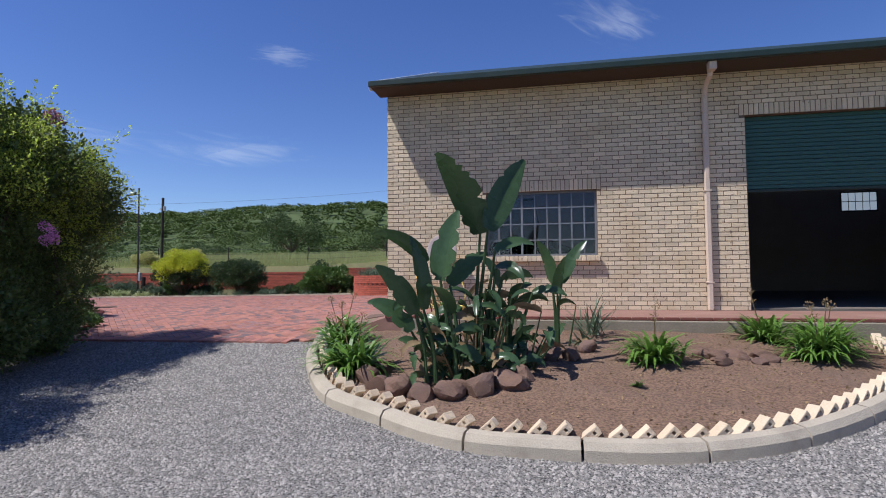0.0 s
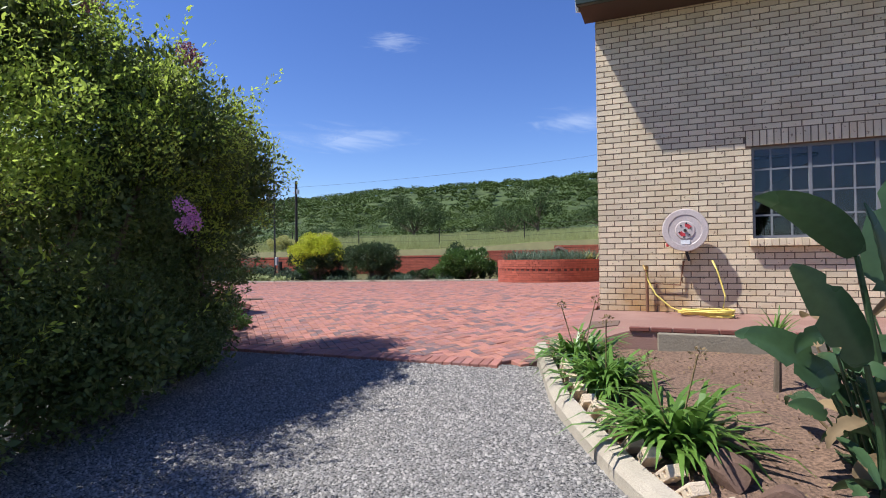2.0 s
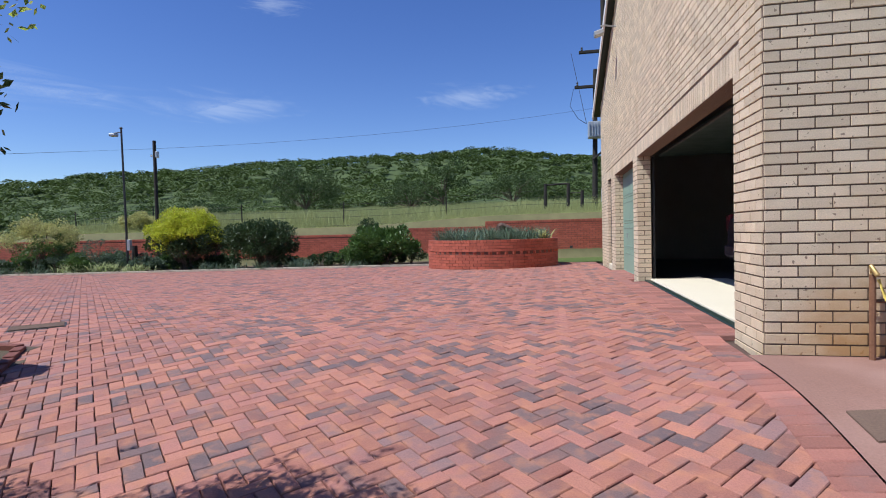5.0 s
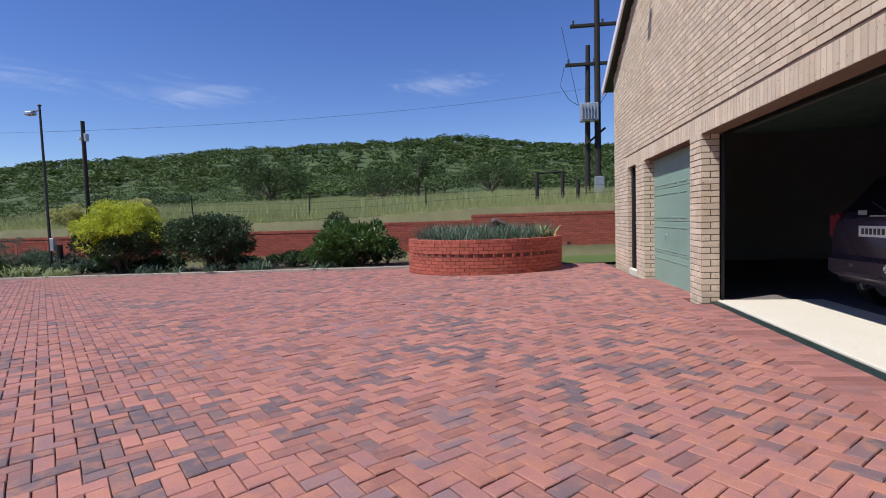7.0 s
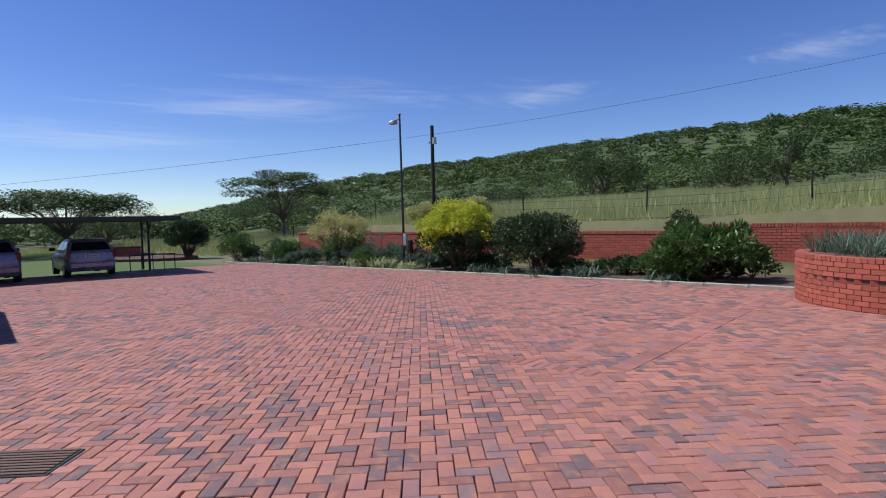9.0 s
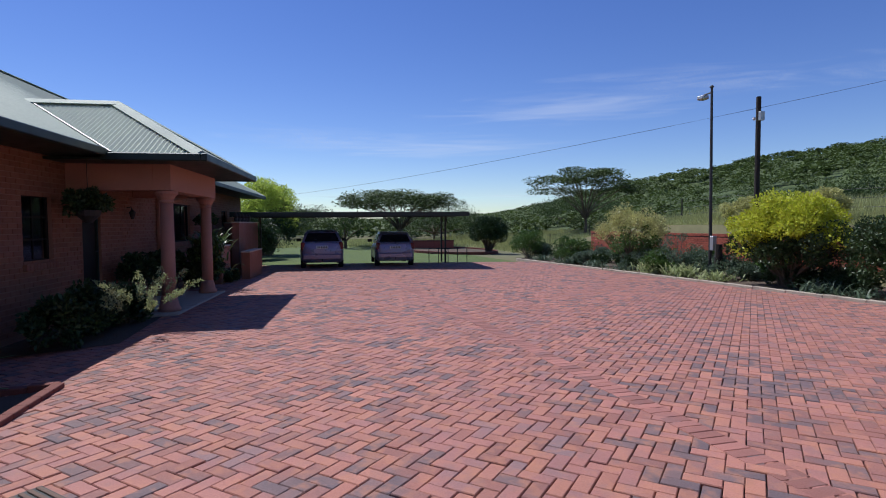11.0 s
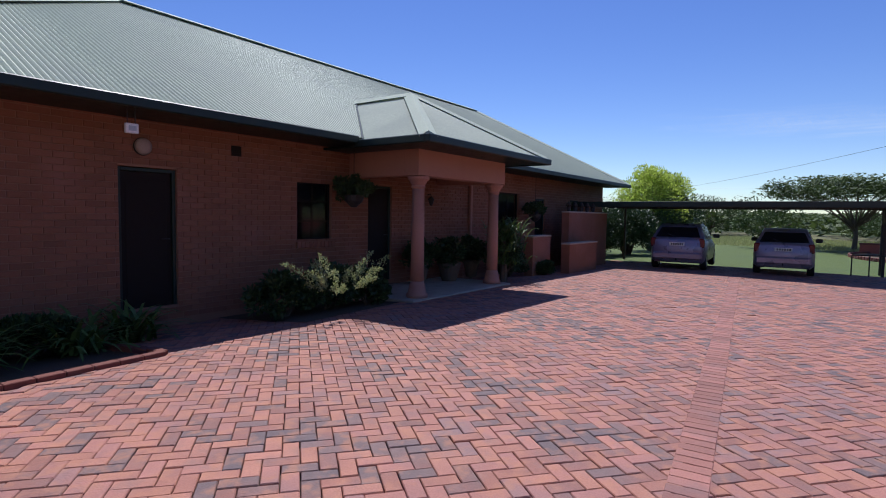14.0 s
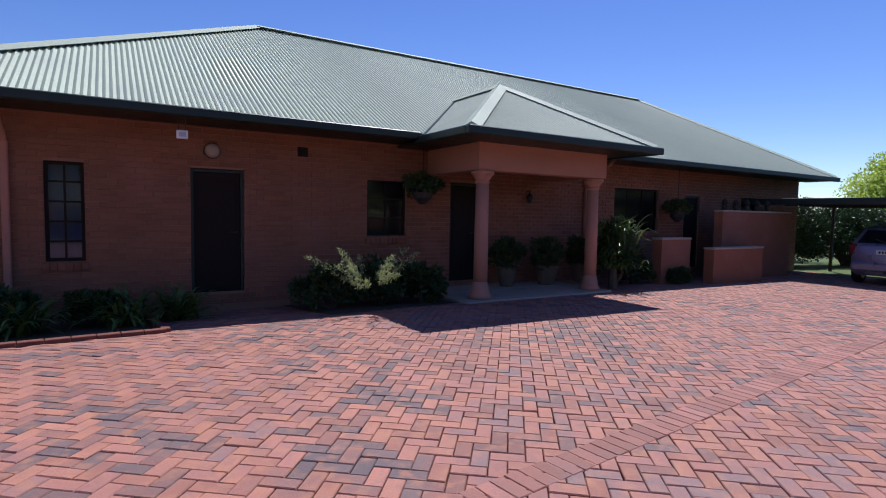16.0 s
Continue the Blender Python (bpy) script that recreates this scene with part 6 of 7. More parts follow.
# north border
G = lambda x, y: yard(x, y) + 0.02
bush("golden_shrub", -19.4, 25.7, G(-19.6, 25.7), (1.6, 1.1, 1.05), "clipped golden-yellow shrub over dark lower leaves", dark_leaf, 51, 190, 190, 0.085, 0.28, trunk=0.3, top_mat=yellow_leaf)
bush("dark_shrub", -16.1, 25.8, G(-16, 25.8), (1.6, 1.0, 0.9), "dark green rounded shrub with several stems", dark_leaf, 52, 150, 180, 0.08, 0.3, trunk=0.1)
bush("dark_shrub", -17.5, 26.0, G(-17.5, 26), (0.5, 0.5, 0.7), "dark green rounded shrub with several stems", dark_leaf, 53, 36, 140, 0.07, 0.4, trunk=0.3)
bush("climber", -12.2, 27.4, G(-12.2, 27.4), (0.7, 0.6, 0.8), "dark climber growing up the brick wall", dark_leaf, 54, 50, 140, 0.07, 0.35, trunk=0.1)
bush("leafy_shrub", -11.15, 25.9, G(-10.9, 25.9), (1.3, 0.9, 0.72), "broad glossy shrub with long pointed leaves", mid_leaf, 55, 80, 120, 0.17, 0.3, trunk=0.05, aspect=0.3)
bush("low_shrub", -12.3, 25.8, G(-12.3, 25.8), (0.8, 0.5, 0.35), "low grey-green shrub in the border", mid_leaf, 56, 40, 120, 0.06, 0.4, trunk=0.0)
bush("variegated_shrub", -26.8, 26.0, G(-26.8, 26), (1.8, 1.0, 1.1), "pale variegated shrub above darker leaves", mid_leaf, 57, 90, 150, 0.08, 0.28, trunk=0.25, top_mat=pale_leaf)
bush("variegated_shrub", -25.3, 30.0, terrain(-25.3, 30), (1.0, 0.7, 0.45), "pale variegated shrub above the wall", pale_leaf, 58, 50, 150, 0.08, 0.35, trunk=0.1)
bush("variegated_shrub", -21.6, 29.6, terrain(-21.6, 29.6), (0.7, 0.6, 0.5), "pale variegated shrub above the wall", pale_leaf, 59, 40, 130, 0.08, 0.35, trunk=0.1)
bush("round_shrub", -35.2, 25.4, G(-35, 25.4), (1.3, 0.9, 0.7), "mid-green rounded border shrub", mid_leaf, 60, 60, 140, 0.08, 0.33, trunk=0.05)
bush("low_shrub", -31.0, 25.8, G(-31, 25.8), (1.3, 0.8, 0.55), "low mixed grey-green border shrub", mid_leaf, 61, 60, 130, 0.07, 0.33, trunk=0.05)
bush("low_shrub", -29.0, 25.4, G(-29, 25.4), (0.8, 0.5, 0.3), "low mixed grey-green border shrub", bluegrey_leaf, 62, 36, 120, 0.07, 0.4, trunk=0.0)
bush("rose_bush", -23.6, 25.7, G(-23.6, 25.7), (0.8, 0.5, 0.55), "sparse rose bush with pale blooms", bluegrey_leaf, 63, 24, 60, 0.06, 0.35, trunk=0.35)
bush("ball_tree", -43.6, 26.1, terrain(-43.6, 26.1) + 0.05, (1.35, 1.35, 1.0), "round clipped dark green tree", dark_leaf, 64, 200, 190, 0.085, 0.26, trunk=0.55, category="tree")
for i, (x, y, n, L) in enumerate([(-24.4, 25.3, 130, 0.75), (-22.9, 25.3, 120, 0.7), (-21.4, 25.2, 90, 0.5), (-18.0, 25.2, 80, 0.55), (-15.6, 25.1, 80, 0.5), (-14.2, 25.3, 110, 0.6), (-28.0, 25.2, 80, 0.5), (-30.5, 25.1, 70, 0.5), (-33.0, 25.2, 70, 0.5), (-11.9, 25.2, 60, 0.4), (-26.0, 25.2, 70, 0.45), (-17.0, 25.2, 50, 0.45)]):
    clump("border_grass", x, y, G(x, y), 70 + i, "tufted pale green border plant", fern_leaf if i in (0, 1, 2) else bluegrey_leaf, int(n * 1.5), L, 0.035, 0.9, 0, "tufts along the border", spread=0.22)
q6 = random.Random(66)
for i in range(30):
    x, y = -20.5 - 14.5 * q6.random(), 25.3 + 2.6 * q6.random()
    s = q6.uniform(0.35, 0.75)
    m_, l_ = q6.choice(((mid_leaf, "low green leafy shrub in the border"), (bluegrey_leaf, "low grey-green shrub in the border"), (dark_leaf, "low dark shrub in the border")))
    bush("low_shrub", x, y, G(x, y), (s * 1.3, s, s * 0.6), l_, m_, 400 + i, 24, 90, 0.08, 0.45, trunk=0.0)
for i in range(20):
    x, y = -9.6 - 10.5 * q6.random(), 25.5 + 1.6 * q6.random()
    s = q6.uniform(0.3, 0.5)
    bush("low_shrub", x, y, G(x, y), (s * 1.3, s, s * 0.6), "low dark shrub in the border", dark_leaf, 440 + i, 20, 90, 0.08, 0.45, trunk=0.0)
ag = root("planter_grass", pose(PX, PY, yard(PX, PY) + 0.82), "dense blue-green strap plants filling the planter", "plant")
vv = []
r = np.random.default_rng(90)
for i in range(230):
    a, k = r.uniform(0, math.tau), math.sqrt(r.uniform(0, 1)) * 1.75
    q = straps(r, 14, 0.55, 0.016, 0.4, 0.35, 0.0, 0.06)
    q[:, :, 0] += k * math.cos(a)
    q[:, :, 1] += k * math.sin(a)
    vv.append(q)
quads("leaves", np.concatenate(vv), bluegrey_leaf, ag)
clump("aloe", PX + 1.6, PY - 0.5, yard(PX, PY) + 0.84, 92, "pale aloe at the planter's rim", pale_leaf, 26, 0.5, 0.05, 0.7)
pr_ = stone(PX + 0.4, PY + 0.3, yard(PX, PY) + 1.05, 0.3)
pr_["label"] = "pale rounded boulder standing in the planter"


def hx(s, v):
    p = HF @ Vector((s, -v, 0))
    return p.x, p.y, yard(p.x, p.y)


# plants along the house
for i, (s, v, rr, h) in enumerate([(1.9, 1.1, 0.6, 0.3), (2.8, 1.0, 0.6, 0.35), (3.5, 1.2, 0.45, 0.3)]):
    x, y, z = hx(s, v)
    bush("dark_shrub", x, y, z, (rr, rr * 0.8, h), "dark shrub in the shade by the porch", dark_leaf, 110 + i, 34, 120, 0.08, 0.4, trunk=0.05)
r = np.random.default_rng(118)
x, y, z = hx(2.15, 2.0)
fern = root("foxtail_fern", pose(x, y, z), "foxtail fern with pale upright plumes", "fern")
for k in range(20):
    a, h = k * 2.4 + r.uniform(-0.2, 0.2), r.uniform(0.45, 1.0)
    k_ = r.uniform(0.35, 1.15)
    tip = np.array([math.cos(a) * h * k_, math.sin(a) * h * k_, h])
    t = np.linspace(0.5, 1, 130)[:, None]
    p = t * tip + np.array([0, 0, 0.15]) * np.sin(t * 3.1)
    quads("plume", leaves_at(r, p + r.normal(0, 1, p.shape) * (0.036 * np.sin(np.clip((t - 0.5) * 6.0 + 0.15, 0.15, 2.95))), np.tile(unit(tip[None])[0], (130, 1)), 0.04, 0.4), fern_leaf, fern)["kind"] = "stuff"
x, y, z = hx(8.15, 1.35)
yucca = root("yucca", pose(x, y, z), "dense arching yucca beside the porch column", "plant")
quads("leaves", np.concatenate([straps(r, 110, 0.62, 0.042, 0.6, dr, zz, 0.17) for zz, dr in ((0.45, 1.2), (0.75, 1.25), (1.0, 1.1), (1.2, 0.9))]), yucca_leaf, yucca)
part("trunk", tube([(0, 0, -0.1), (0.05, 0, 1.2)], [0.1, 0.06], 7), bark_mat, yucca)
for i, (s, v, rr, h) in enumerate([(8.35, 1.2, 0.55, 0.62), (9.6, 0.7, 0.6, 0.3), (10.4, 1.4, 0.35, 0.15), (-2.6, 0.9, 0.7, 0.26), (-1.2, 0.8, 0.5, 0.2), (-3.6, 1.2, 0.8, 0.28)]):
    x, y, z = hx(s, v)
    bush("dark_shrub", x, y, z, (rr, rr * 0.7, h), "low dark shrub against the house wall", dark_leaf, 125 + i, 34, 120, 0.08, 0.4, trunk=0.05)
for i, (s, v) in enumerate([(-2.0, 1.3), (-0.9, 1.15), (-0.3, 0.9)]):
    x, y, z = hx(s, v)
    clump("sword_fern", x, y, z, 160 + i, "dark arching fern in the shaded house bed", yucca_leaf, 90, 0.8, 0.05, 0.95, spread=0.1)
for i, (s, v, zz) in enumerate([(3.85, 0.55, 1.62), (11.5, 0.5, 1.35)]):
    p = HF @ Vector((s, -v, zz))
    b = bush("hanging_basket", p.x, p.y, zz, (0.38, 0.35, 0.2), "hanging basket of trailing plants below the eave", dark_leaf, 140 + i, 30, 90, 0.07, 0.45, category="plant basket", trunk=0.02)
    part("basket", lathe([(0.05, -0.12), (0.17, 0.0), (0.2, 0.1)], 14), dark_steel, b)
    part("chain", tube([(0, 0, 0.1), (0, 0, 2.6 - zz)], 0.008, 4), dark_steel, b)
for i, (s, v, rr) in enumerate([(5.9, 0.5, 0.2), (6.9, 0.6, 0.26), (8.0, 0.5, 0.2)]):
    p = HF @ Vector((s, -v, -0.14))
    b = bush("potted_plant", p.x, p.y, -0.14, (0.3, 0.3, 0.3), "dark leafy plant in a clay pot on the porch", dark_leaf, 150 + i, 26, 80, 0.09, 0.45, category="potted plant", trunk=0.35)
    part("pot", lathe([(rr * 0.65, 0), (rr, 0.35), (rr * 1.08, 0.37), (rr * 1.08, 0.42), (rr * 0.9, 0.42)], 18), bark_mat, b, "brown clay pot")


# ---- trees ----
def acacia(name, x, y, h, w, seed, label, mat=None, flat=True, leaf=0.22, density=1.0, trunk_r=0.14):
    r = np.random.default_rng(seed)
    z = terrain(x, y)
    ob = root(name, pose(x, y, z), label, "tree", "veld trees")
    bm = bmesh.new()
    v = []
    fork = h * (0.35 if flat else 0.2)
    add_tube(bm, [(0, 0, -0.3), (0.1, 0.05, fork * 0.6), (0.05, 0, fork)], [trunk_r * 1.3, trunk_r, trunk_r * 0.85], 8)
    for i in range(int(26 * density)):
        a = i * 2.4 + r.uniform(-0.4, 0.4)
        k = math.sqrt(r.uniform(0.05, 1.0)) * w
        top = h * (r.uniform(0.8, 1.0) - (0.14 * (k / w) ** 2 if flat else 0.45 * (k / w) ** 1.5)) if flat else h * r.uniform(0.3, 1.0 - 0.35 * k / w)
        tip = np.array([math.cos(a) * k, math.sin(a) * k, top])
        if i % 2 == 0:
            add_tube(bm, [(0.05, 0, fork * r.uniform(0.7, 1)), tuple(tip * np.array([0.45, 0.45, 0.75])), tuple(tip)], [trunk_r * 0.5, trunk_r * 0.28, 0.02], 5)
        br = w * r.uniform(0.2, 0.34)
        p, o = blob_points(r, int(150 * density), tip, (br, br, br * (0.32 if flat else 0.75)), 0.2)
        v.append(flat_leaves(r, p, leaf * 1.2, 0.55, 0.35) if flat else leaves_at(r, p, o * np.array([1, 1, 0.3]), leaf, 0.5, 0.1))
    part("trunk", bm, bark_mat, ob)
    quads("crown", np.concatenate(v), mat or acacia_leaf, ob)
    return ob


acacia("acacia_tree", -57.8, 22.5, 5.2, 5.2, 201, "flat-topped acacia behind the carport", density=2.0)
acacia("acacia_tree", -56.5, 41.0, 6.9, 5.0, 202, "wide flat-topped acacia in the veld", density=1.8)
acacia("acacia_tree", -54, 17.0, 3.6, 2.0, 204, "thin young acacia on the lawn", density=0.7, flat=False)
acacia("acacia_tree", -30.2, 59.5, 6.2, 3.6, 205, "tall airy veld tree below the hill", flat=False, density=1.5)
acacia("acacia_tree", -15.2, 58.5, 6.8, 2.2, 206, "slender airy veld tree below the hill", flat=False, density=1.0)
acacia("acacia_tree", -8.5, 62, 4.6, 3.4, 207, "spreading veld tree below the hill", flat=False, density=1.2)
acacia("acacia_tree", -20.5, 66, 4.0, 3.6, 208, "spreading veld tree below the hill", flat=False, density=1.2)
acacia("acacia_tree", -44, 62, 4.8, 3.2, 209, "spreading veld tree below the hill", flat=False, density=1.2)
acacia("acacia_tree", -75, 30, 5.2, 5.5, 210, "dark spreading veld tree past the lawn", flat=False, density=1.6)
acacia("acacia_tree", -80, 12, 5.0, 5.0, 211, "dark spreading veld tree past the lawn", flat=False, density=1.5)
acacia("acacia_tree", -82, 2, 5.0, 6.0, 213, "dark spreading veld tree past the lawn", flat=False, density=1.5)
acacia("acacia_tree", -78, 52, 5.5, 6.0, 214, "dark spreading veld tree past the field", flat=False, density=1.6)
# shade is put into the dark lower leaf colour, sunlight into the top
bush("garden_tree", -44.0, 11.3, terrain(-44, 11.3), (2.5, 2.2, 2.25), "bright yellow-green garden tree behind the carport", dark_leaf, 220, 190, 150, 0.14, 0.26, category="tree", trunk=0.3, top_mat=sunlit_leaf)
bush("hedge_shrub", -38.8, 10.8, terrain(-38.8, 10.8), (1.7, 1.5, 1.2), "dark garden shrub beside the house's end", dark_leaf, 221, 170, 150, 0.1, 0.3, trunk=0.05)

bush("hedge_shrub", -36.6, 9.2, terrain(-36.6, 9.2), (2.0, 1.7, 1.3), "dark garden shrub beside the house's end", dark_leaf, 222, 190, 150, 0.1, 0.3, trunk=0.05)
bush("hedge_shrub", -41.0, 7.0, terrain(-41, 7), (2.2, 2.0, 1.5), "green garden shrub behind the house", mid_leaf, 223, 90, 150, 0.12, 0.3, trunk=0.1)

# ---- wooded hill, one stand of bush ----
r = np.random.default_rng(300)
v = []
made = 0
while made < 3900:
    az, d = math.radians(r.uniform(-25, 100)), 58 + 225 * r.uniform(0, 1) ** 0.8
    x, y = -8 - d * math.sin(az), 15 + d * math.cos(az)
    if y < 34 and x > -95:
        continue
    made += 1
    z = terrain(x, y)
    w, h = r.uniform(1.2, 3.2), r.uniform(1.5, 3.0)
    n = 150 if d < 130 else 66
    p, o = blob_points(r, n, (x, y, z + h * 0.72), (w, w, h * 0.3), 0.3)
    v.append(flat_leaves(r, p, 0.42 if d < 130 else 0.85, 0.8, 0.4))
for i in range(150):
    az, d = math.radians(r.uniform(-20, 66)), r.uniform(215, 275)
    x, y = -8 - d * math.sin(az), 15 + d * math.cos(az)
    w, h = r.uniform(2.2, 4.2), r.uniform(1.9, 2.8)
    p, o = blob_points(r, 130, (x, y, terrain(x, y) + h), (w, w, 1.0), 0.1)
    v.append(flat_leaves(r, p, 0.95, 0.8, 0.3))
hill = tagged(new("hill_bush"), "dense green thorn bush covering the hill", "bush", kind="stuff")
quads("hill_foliage", np.concatenate(v), hill_leaf, hill)["kind"] = "stuff"

# bush line past the lawn
v = []
for i in range(420):
    x, y = -78 - 130 * r.uniform(0, 1) ** 1.5, r.uniform(-70, 75)
    w, h = r.uniform(1.5, 3.2), r.uniform(1.4, 3.0)
    p, o = blob_points(r, 80, (x, y, terrain(x, y) + h * 0.6), (w, w, h * 0.45), 0.3)
    v.append(flat_leaves(r, p, 0.7, 0.8, 0.5))
far = tagged(new("far_bush"), "dark green bush line beyond the lawn", "bush", kind="stuff")
quads("far_foliage", np.concatenate(v), hill_leaf, far)["kind"] = "stuff"

# ---- tall grass ----
n = 190000
d, az = 15 + 55 * r.uniform(0, 1, n) ** 0.75, np.radians(r.uniform(-25, 96, n))
x, y = -8 - d * np.sin(az), 15 + d * np.cos(az)
ok = (y > 28.85) | ((x < -56) & (y > 4))
x, y = x[ok], y[ok]
z = np.array([terrain(a, b) for a, b in zip(x, y)])
h = r.uniform(0.4, 1.0, len(x)) * np.where(y < 30.0, 0.4, np.where(y < 31.5, 0.7, 1.0))
lean = r.normal(0, 0.16, (len(x), 2))
w = r.uniform(0.006, 0.017, len(x)) * (1 + d[ok] / 30)
a = r.uniform(0, math.tau, len(x))
base = np.stack([x, y, z - 0.03], 1)
sd = np.stack([np.cos(a) * w, np.sin(a) * w, np.zeros(len(x))], 1)
tip = base + np.stack([lean[:, 0], lean[:, 1], h], 1)
m = 80000
x2, y2 = r.uniform(-36, 4, m), 28.72 + 3.2 * r.uniform(0, 1, m)
z2 = np.array([terrain(p_, q_) for p_, q_ in zip(x2, y2)])
h2, a2 = r.uniform(0.08, 0.36, m) * np.clip((y2 - 28.3) / 1.6, 0.35, 1.4), r.uniform(0, math.tau, m)
b2 = np.stack([x2, y2, z2 - 0.03], 1)
s2 = np.stack([np.cos(a2), np.sin(a2), np.zeros(m)], 1) * r.uniform(0.006, 0.014, m)[:, None]
t2 = b2 + np.stack([r.normal(0, 0.08, m), r.normal(0, 0.08, m), h2 + 0.03], 1)
grass = tagged(new("veld_grass"), "tall seeding veld grass behind the wall", "grass", kind="stuff")
quads("grass_blades", np.concatenate([np.stack([base - sd, base + sd, tip], 1), np.stack([b2 - s2, b2 + s2, t2], 1)]), grass_leaf, grass, 3)["kind"] = "stuff"

# ---- loose gravel ----
n = 160000
x, y = r.uniform(-7.0, 4.6, n), r.uniform(0.2, 7.95, n)
ok = np.array([not in_bed(a, b, -0.06) for a, b in zip(x, y)])
x, y = x[ok], y[ok]
z = np.array([yard(a, b) for a, b in zip(x, y)]) - 0.032
s = r.uniform(0.006, 0.016, len(x))
ang = r.uniform(0, math.tau, len(x))
ring = [np.stack([x + s * np.cos(ang + k * 1.5708) * r.uniform(0.7, 1.3, len(x)), y + s * np.sin(ang + k * 1.5708) * r.uniform(0.7, 1.3, len(x)), z + s * r.uniform(0.0, 0.5, len(x))], 1) for k in range(4)]
top = np.stack([x + r.normal(0, 0.3, len(x)) * s, y + r.normal(0, 0.3, len(x)) * s, z + s * r.uniform(0.8, 1.5, len(x))], 1)
m = len(x)
verts = np.concatenate(ring + [top])
idx = np.arange(m)
tri_ = np.concatenate([np.stack([idx + k * m, idx + ((k + 1) % 4) * m, idx + 4 * m], 1) for k in range(4)])
me = bpy.data.meshes.new("gravel_stones")
me.vertices.add(len(verts))
me.vertices.foreach_set("co", verts.astype(np.float32).reshape(-1))
me.loops.add(len(tri_) * 3)
me.loops.foreach_set("vertex_index", tri_.astype(np.int32).reshape(-1))
me.polygons.add(len(tri_))
me.polygons.foreach_set("loop_start", np.arange(0, len(tri_) * 3, 3, dtype=np.int32))
me.polygons.foreach_set("loop_total", np.full(len(tri_), 3, dtype=np.int32))
me.update(calc_edges=True)
me.materials.append(gravel_mat)
gs = new("gravel_stones", me)
gs.parent = gravel
gs["kind"] = "stuff"
# clods and chips on the bed
n = 2600
v = []
x, y = r.uniform(-3.4, 4.0, n), r.uniform(4.4, 8.7, n)
ok = np.array([in_bed(a, b, 0.25) for a, b in zip(x, y)])
pts = np.array([(a, b, bed_height(a, b) + 0.003) for a, b in zip(x[ok], y[ok])])
quads("bed_litter", leaves_at(r, pts, np.tile([0, 0, 0.1], (len(pts), 1)), 0.035, 0.5, 0.0, 0.5), dry_leaf, tagged(new("litter"), "dry leaf litter and clods on the soil", "litter", kind="stuff"))["kind"] = "stuff"

# ---- herringbone pavers ----
C45 = math.sqrt(0.5)
PITCH = 0.1065


def in_yard(x, y):
    if y < 8.02 or y > 24.68 or x > -3.42 or x < -32.5:
        return False
    if y < 10.98 and x < -8.75 - (y - 8.85) * 0.78 and x > -14.1:
        return False
    if x < -14.1 and y < 8.85 + (-14.81 - x) * 0.105 + 0.02:
        return False
    return x > -14.1 or y > 8.7


def paver_block(c, a, L, W, lift):
    """Corners of a paver: a flat top with a narrow chamfer, laid on the slope."""
    ca, sa = math.cos(a), math.sin(a)
    out = []
    for inset, dz in ((0.005, 0.0), (0.0, -0.006), (0.0, -0.05)):
        for u, w in ((-1, -1), (1, -1), (1, 1), (-1, 1)):
            px, py = u * (L / 2 - inset), w * (W / 2 - inset)
            x, y = c[0] + px * ca - py * sa, c[1] + px * sa + py * ca
            out.append((x, y, yard(x, y) + dz + lift))
    return out


PAVER_FACES = [(0, 1, 2, 3)] + [(i, 4 + i, 4 + (i + 1) % 4, (i + 1) % 4) for i in range(4)] + [(4 + i, 8 + i, 8 + (i + 1) % 4, 4 + (i + 1) % 4) for i in range(4)]
far_v, far_f, singles = [], [], 0
q = random.Random(77)
paver_shared = {}
N = 260
for i in range(-N, N):
    for j in range(-N, N):
        d = (i - j) % 4
        if d not in (0, 3):
            continue
        cx, cy = (i + 1, j + 0.5) if d == 0 else (i + 0.5, j + 1)
        x, y = -17.0 + (cx * C45 - cy * C45) * PITCH, 16.0 + (cx * C45 + cy * C45) * PITCH
        if not in_yard(x, y):
            continue
        ang = radians(45 if d == 0 else 135) + q.gauss(0, 0.008)
        L, W = 2 * PITCH - 0.0052 + q.gauss(0, 0.0028), PITCH - 0.0058 + q.gauss(0, 0.002)
        lift = q.gauss(0, 0.0022)
        if -7.2 < x < -4.6 and 9.4 < y < 11.6 and singles < 290:
            if d not in paver_shared:
                me = bpy.data.meshes.new("paver")
                z = []
                for inset, dz in ((0.006, 0.0), (0.0, -0.005), (0.0, -0.05)):
                    z += [(u * (PITCH - 0.003 - inset), w * (PITCH / 2 - 0.003 - inset), dz) for u, w in ((-1, -1), (1, -1), (1, 1), (-1, 1))]
                me.from_pydata(z, [], PAVER_FACES)
                me.materials.append(paver_mat)
                paver_shared[d] = me
            ob = new("paver", paver_shared[d])
            ob.parent = paving
            rise = (yard(x, y + 0.1) - yard(x, y - 0.1)) / 0.2
            ob.matrix_world = pose(x, y, yard(x, y) + lift, math.degrees(math.atan(rise)), 0, 0) @ pose(0, 0, 0, 0, 0, math.degrees(ang))
            singles += 1
            continue
        k = len(far_v)
        far_v += paver_block((x, y), ang, L, W, lift)
        far_f += [tuple(k + t for t in f) for f in PAVER_FACES]
tagged(raw("herringbone", far_v, far_f, paver_mat, paving), kind="stuff")
bv, bf = [], []


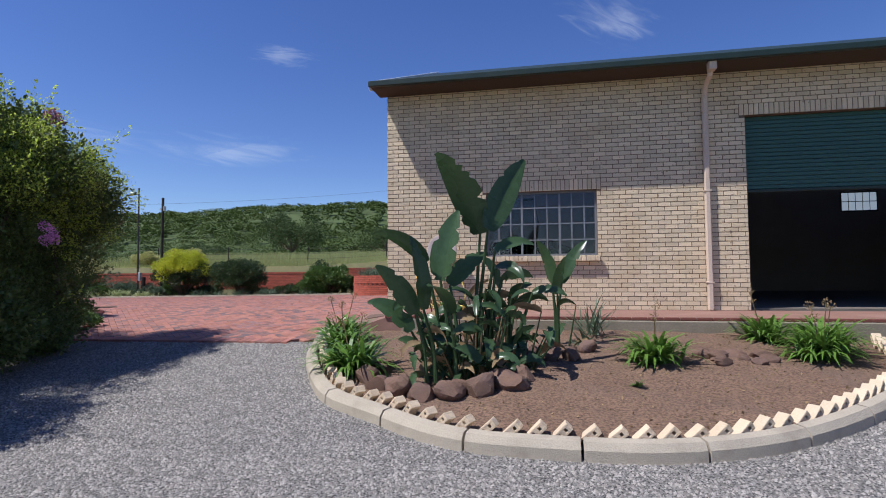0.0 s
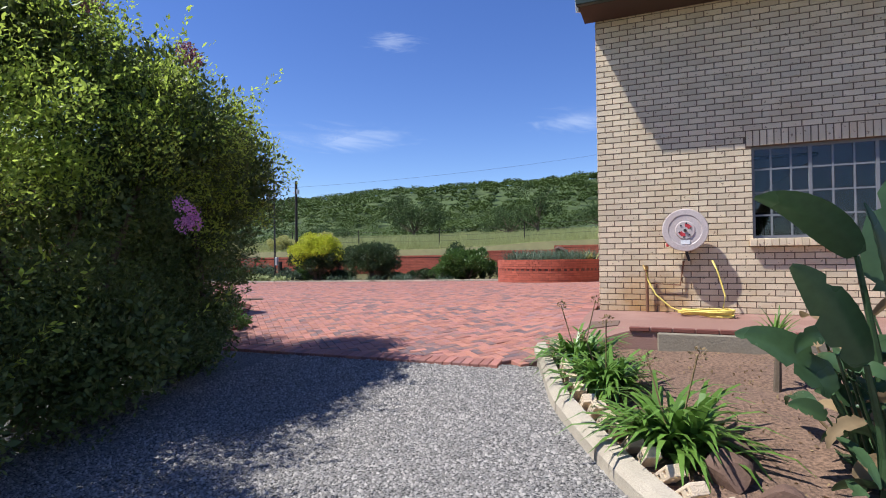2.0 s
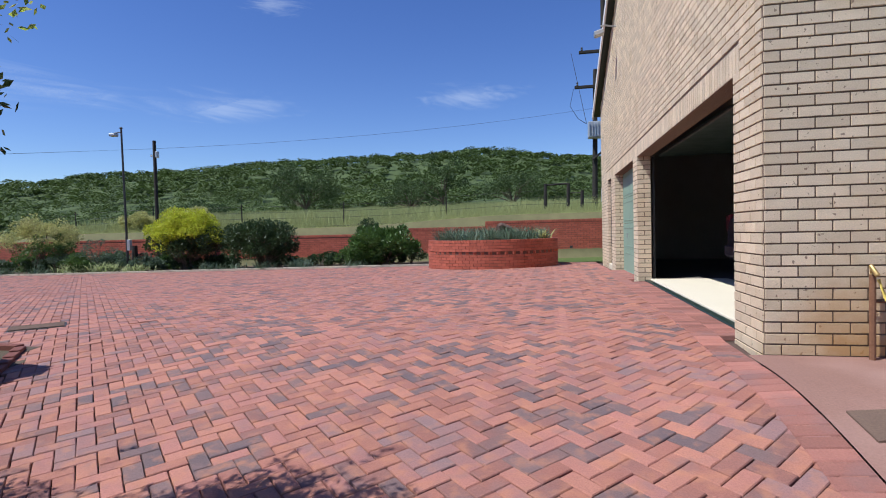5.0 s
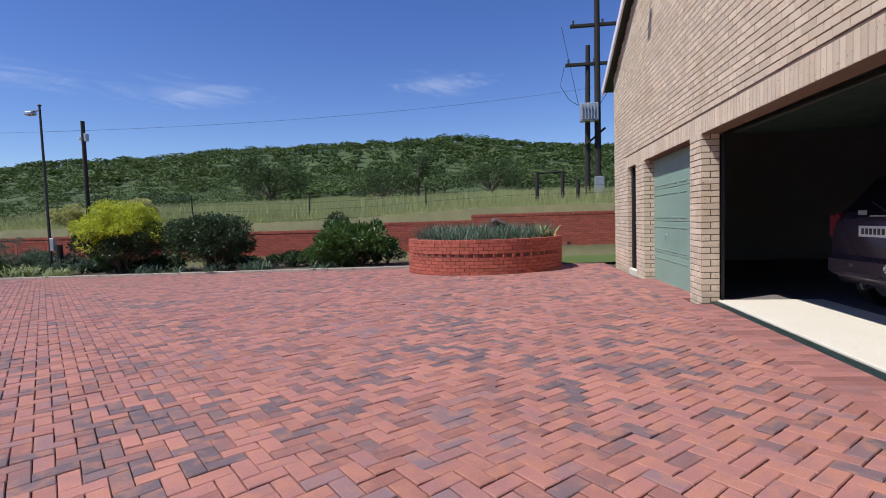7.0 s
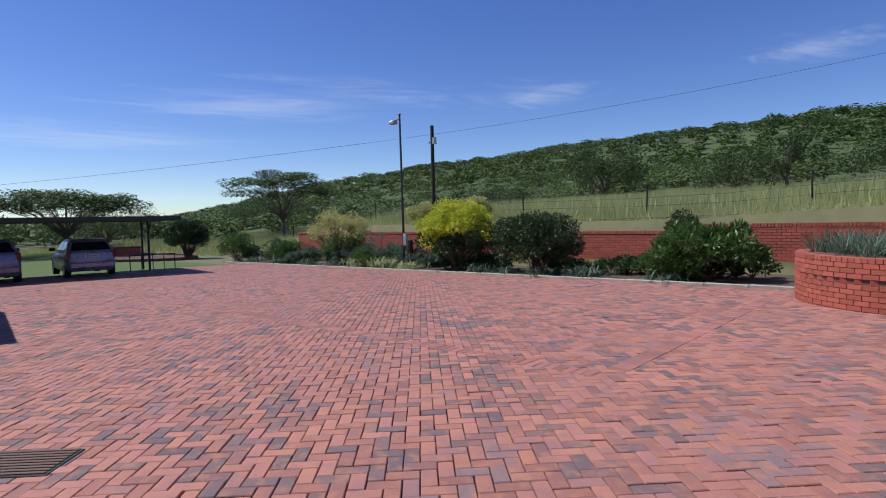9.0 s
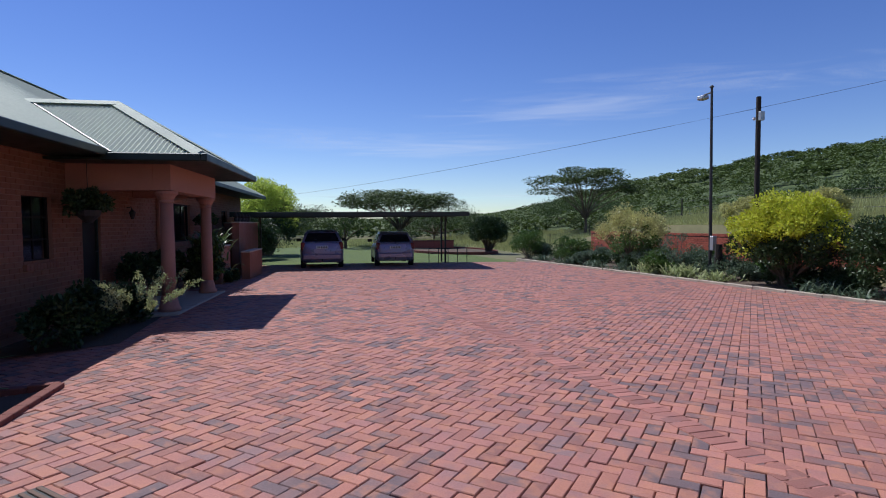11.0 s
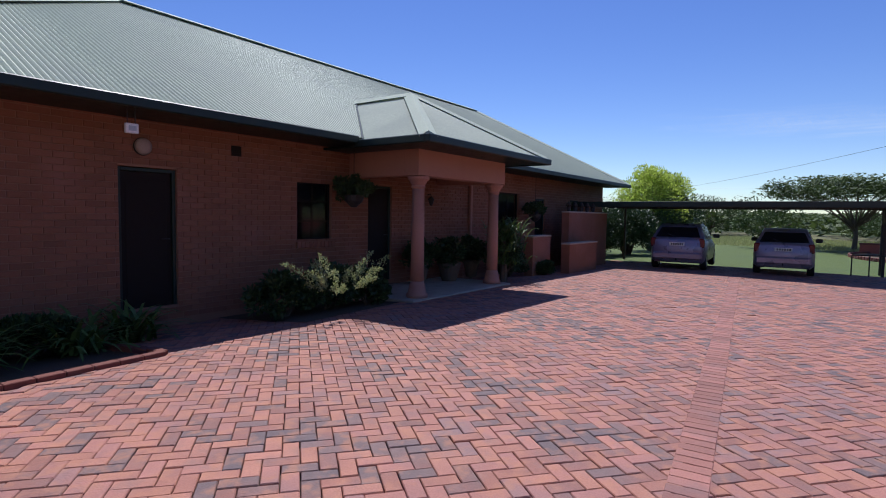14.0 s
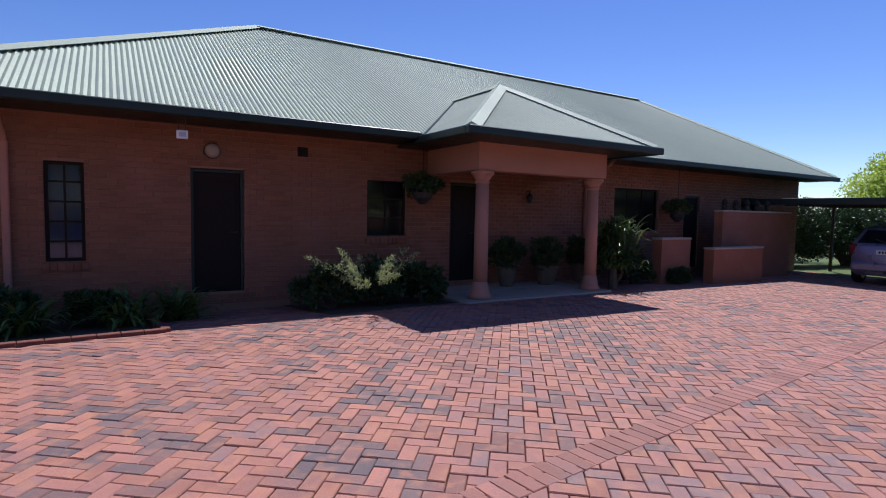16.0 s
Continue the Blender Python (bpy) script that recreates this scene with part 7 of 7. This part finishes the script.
def band(x0, y0, x1, y1, width=0.22, step=0.108, lift=0.005):
    L = math.hypot(x1 - x0, y1 - y0)
    a = math.atan2(y1 - y0, x1 - x0)
    for i in range(int(L / step)):
        t = (i + 0.5) * step / L
        k = len(bv)
        bv.extend(paver_block((x0 + (x1 - x0) * t, y0 + (y1 - y0) * t), a + q.gauss(0, 0.01), step - 0.007, width, lift + q.gauss(0, 0.001)))
        bf.extend(tuple(k + n_ for n_ in f) for f in PAVER_FACES)


band(-9.2, 16.05, -30, 15.88)
band(-9.1, 16.3, -9.1, 24.6)
band(-3.53, 8.85, -3.53, 24.6)
band(-3.31, 11.45, -3.31, 16.58)
band(-3.31, 17.13, -3.31, 20.02)
band(-3.09, 17.13, -3.09, 20.02)
band(-8.7, 7.96, -3.95, 7.96)
band(-8.8, 24.62, -4.7, 24.62)
tagged(raw("band_pavers", bv, bf, band_mat, paving), kind="stuff")

# drain grate in the yard
dg = root("drain_grate", pose(-11.25, 11.9, yard(-11.25, 11.9) + 0.005, 0, 0, 45), "rusty iron drain grate set in the pavers", "drain")
part("frame", box(-0.3, 0.3, -0.2, 0.2, -0.04, 0.006, bevel=0.004), dark_steel, dg)
for k in range(9):
    part("bar", box(-0.28, 0.28, -0.185 + k * 0.043, -0.16 + k * 0.043, 0.006, 0.016, bevel=0.003), cover_mat, dg)

# ---- thin high cloud ----
cm = bpy.data.materials.new("cirrus")
cm.use_nodes = True
cn, cl = cm.node_tree.nodes, cm.node_tree.links
cn.remove(cn["Principled BSDF"])
co = cn.new("ShaderNodeTexCoord")
info = cn.new("ShaderNodeObjectInfo")
mp = cn.new("ShaderNodeMapping")
mp.inputs["Scale"].default_value = (1.1, 2.0, 1.0)
nz = cn.new("ShaderNodeTexNoise")
nz.noise_dimensions = "4D"
nz.inputs["Scale"].default_value, nz.inputs["Detail"].default_value, nz.inputs["Distortion"].default_value = 1.0, 7.0, 2.2
span = cn.new("ShaderNodeVectorMath")
span.operation = "LENGTH"
fade = cn.new("ShaderNodeMath")
fade.operation, fade.inputs[1].default_value = "MULTIPLY_ADD", -0.6
seed = cn.new("ShaderNodeMath")
seed.operation, seed.inputs[1].default_value = "MULTIPLY", 40.0
ramp = cn.new("ShaderNodeMapRange")
ramp.interpolation_type = "SMOOTHSTEP"
ramp.inputs[1].default_value, ramp.inputs[2].default_value, ramp.inputs[4].default_value = 0.02, 0.75, 0.3
em, tp_, mx = cn.new("ShaderNodeEmission"), cn.new("ShaderNodeBsdfTransparent"), cn.new("ShaderNodeMixShader")
em.inputs[0].default_value, em.inputs[1].default_value = (0.93, 0.96, 1.0, 1), 0.85
cl.new(co.outputs["Object"], mp.inputs[0])
cl.new(mp.outputs[0], nz.inputs["Vector"])
cl.new(info.outputs["Random"], seed.inputs[0])
cl.new(seed.outputs[0], nz.inputs["W"])
cl.new(co.outputs["Object"], span.inputs[0])
cl.new(span.outputs["Value"], fade.inputs[0])
cl.new(nz.outputs[0], fade.inputs[2])
cl.new(fade.outputs[0], ramp.inputs[0])
cl.new(ramp.outputs[0], mx.inputs[0])
cl.new(tp_.outputs[0], mx.inputs[1])
cl.new(em.outputs[0], mx.inputs[2])
cl.new(mx.outputs[0], cn["Material Output"].inputs[0])


def wisp(bearing, elevation, length, width, turn, height=330.0):
    """A level veil of ice cloud, by its bearing west of north and its elevation, in degrees."""
    d = height / math.tan(radians(elevation))
    ob = raw("cirrus_backdrop", [(-1, -1, 0), (1, -1, 0), (1, 1, 0), (-1, 1, 0)], [(3, 2, 1, 0)], cm)
    ob.matrix_world = pose(-8 - d * math.sin(radians(bearing)), 15 + d * math.cos(radians(bearing)), height, 0, 0, bearing + turn) @ Matrix.Diagonal((length, width, 1.0, 1.0))
    tagged(ob, "thin white cirrus wisp in the blue sky", "cloud", "cirrus wisps", kind="structure")


for bearing, elevation, length, width, turn in ((28, 22.5, 60, 60, 0), (33, 12.5, 260, 300, 50), (51, 13, 420, 260, 14), (63, 11.5, 520, 320, -6), (8, 14, 160, 200, 60), (-8, 25, 120, 60, 60), (88, 8.5, 600, 500, 10), (75, 8, 800, 600, 0)):
    wisp(bearing, elevation, length, width, turn)
for bearing, length in ((57, 420), (68, 300), (84, 380), (93, 300), (99, 340), (110, 420)):
    wisp(bearing, 2.9, length, 330, 0, 150.0)
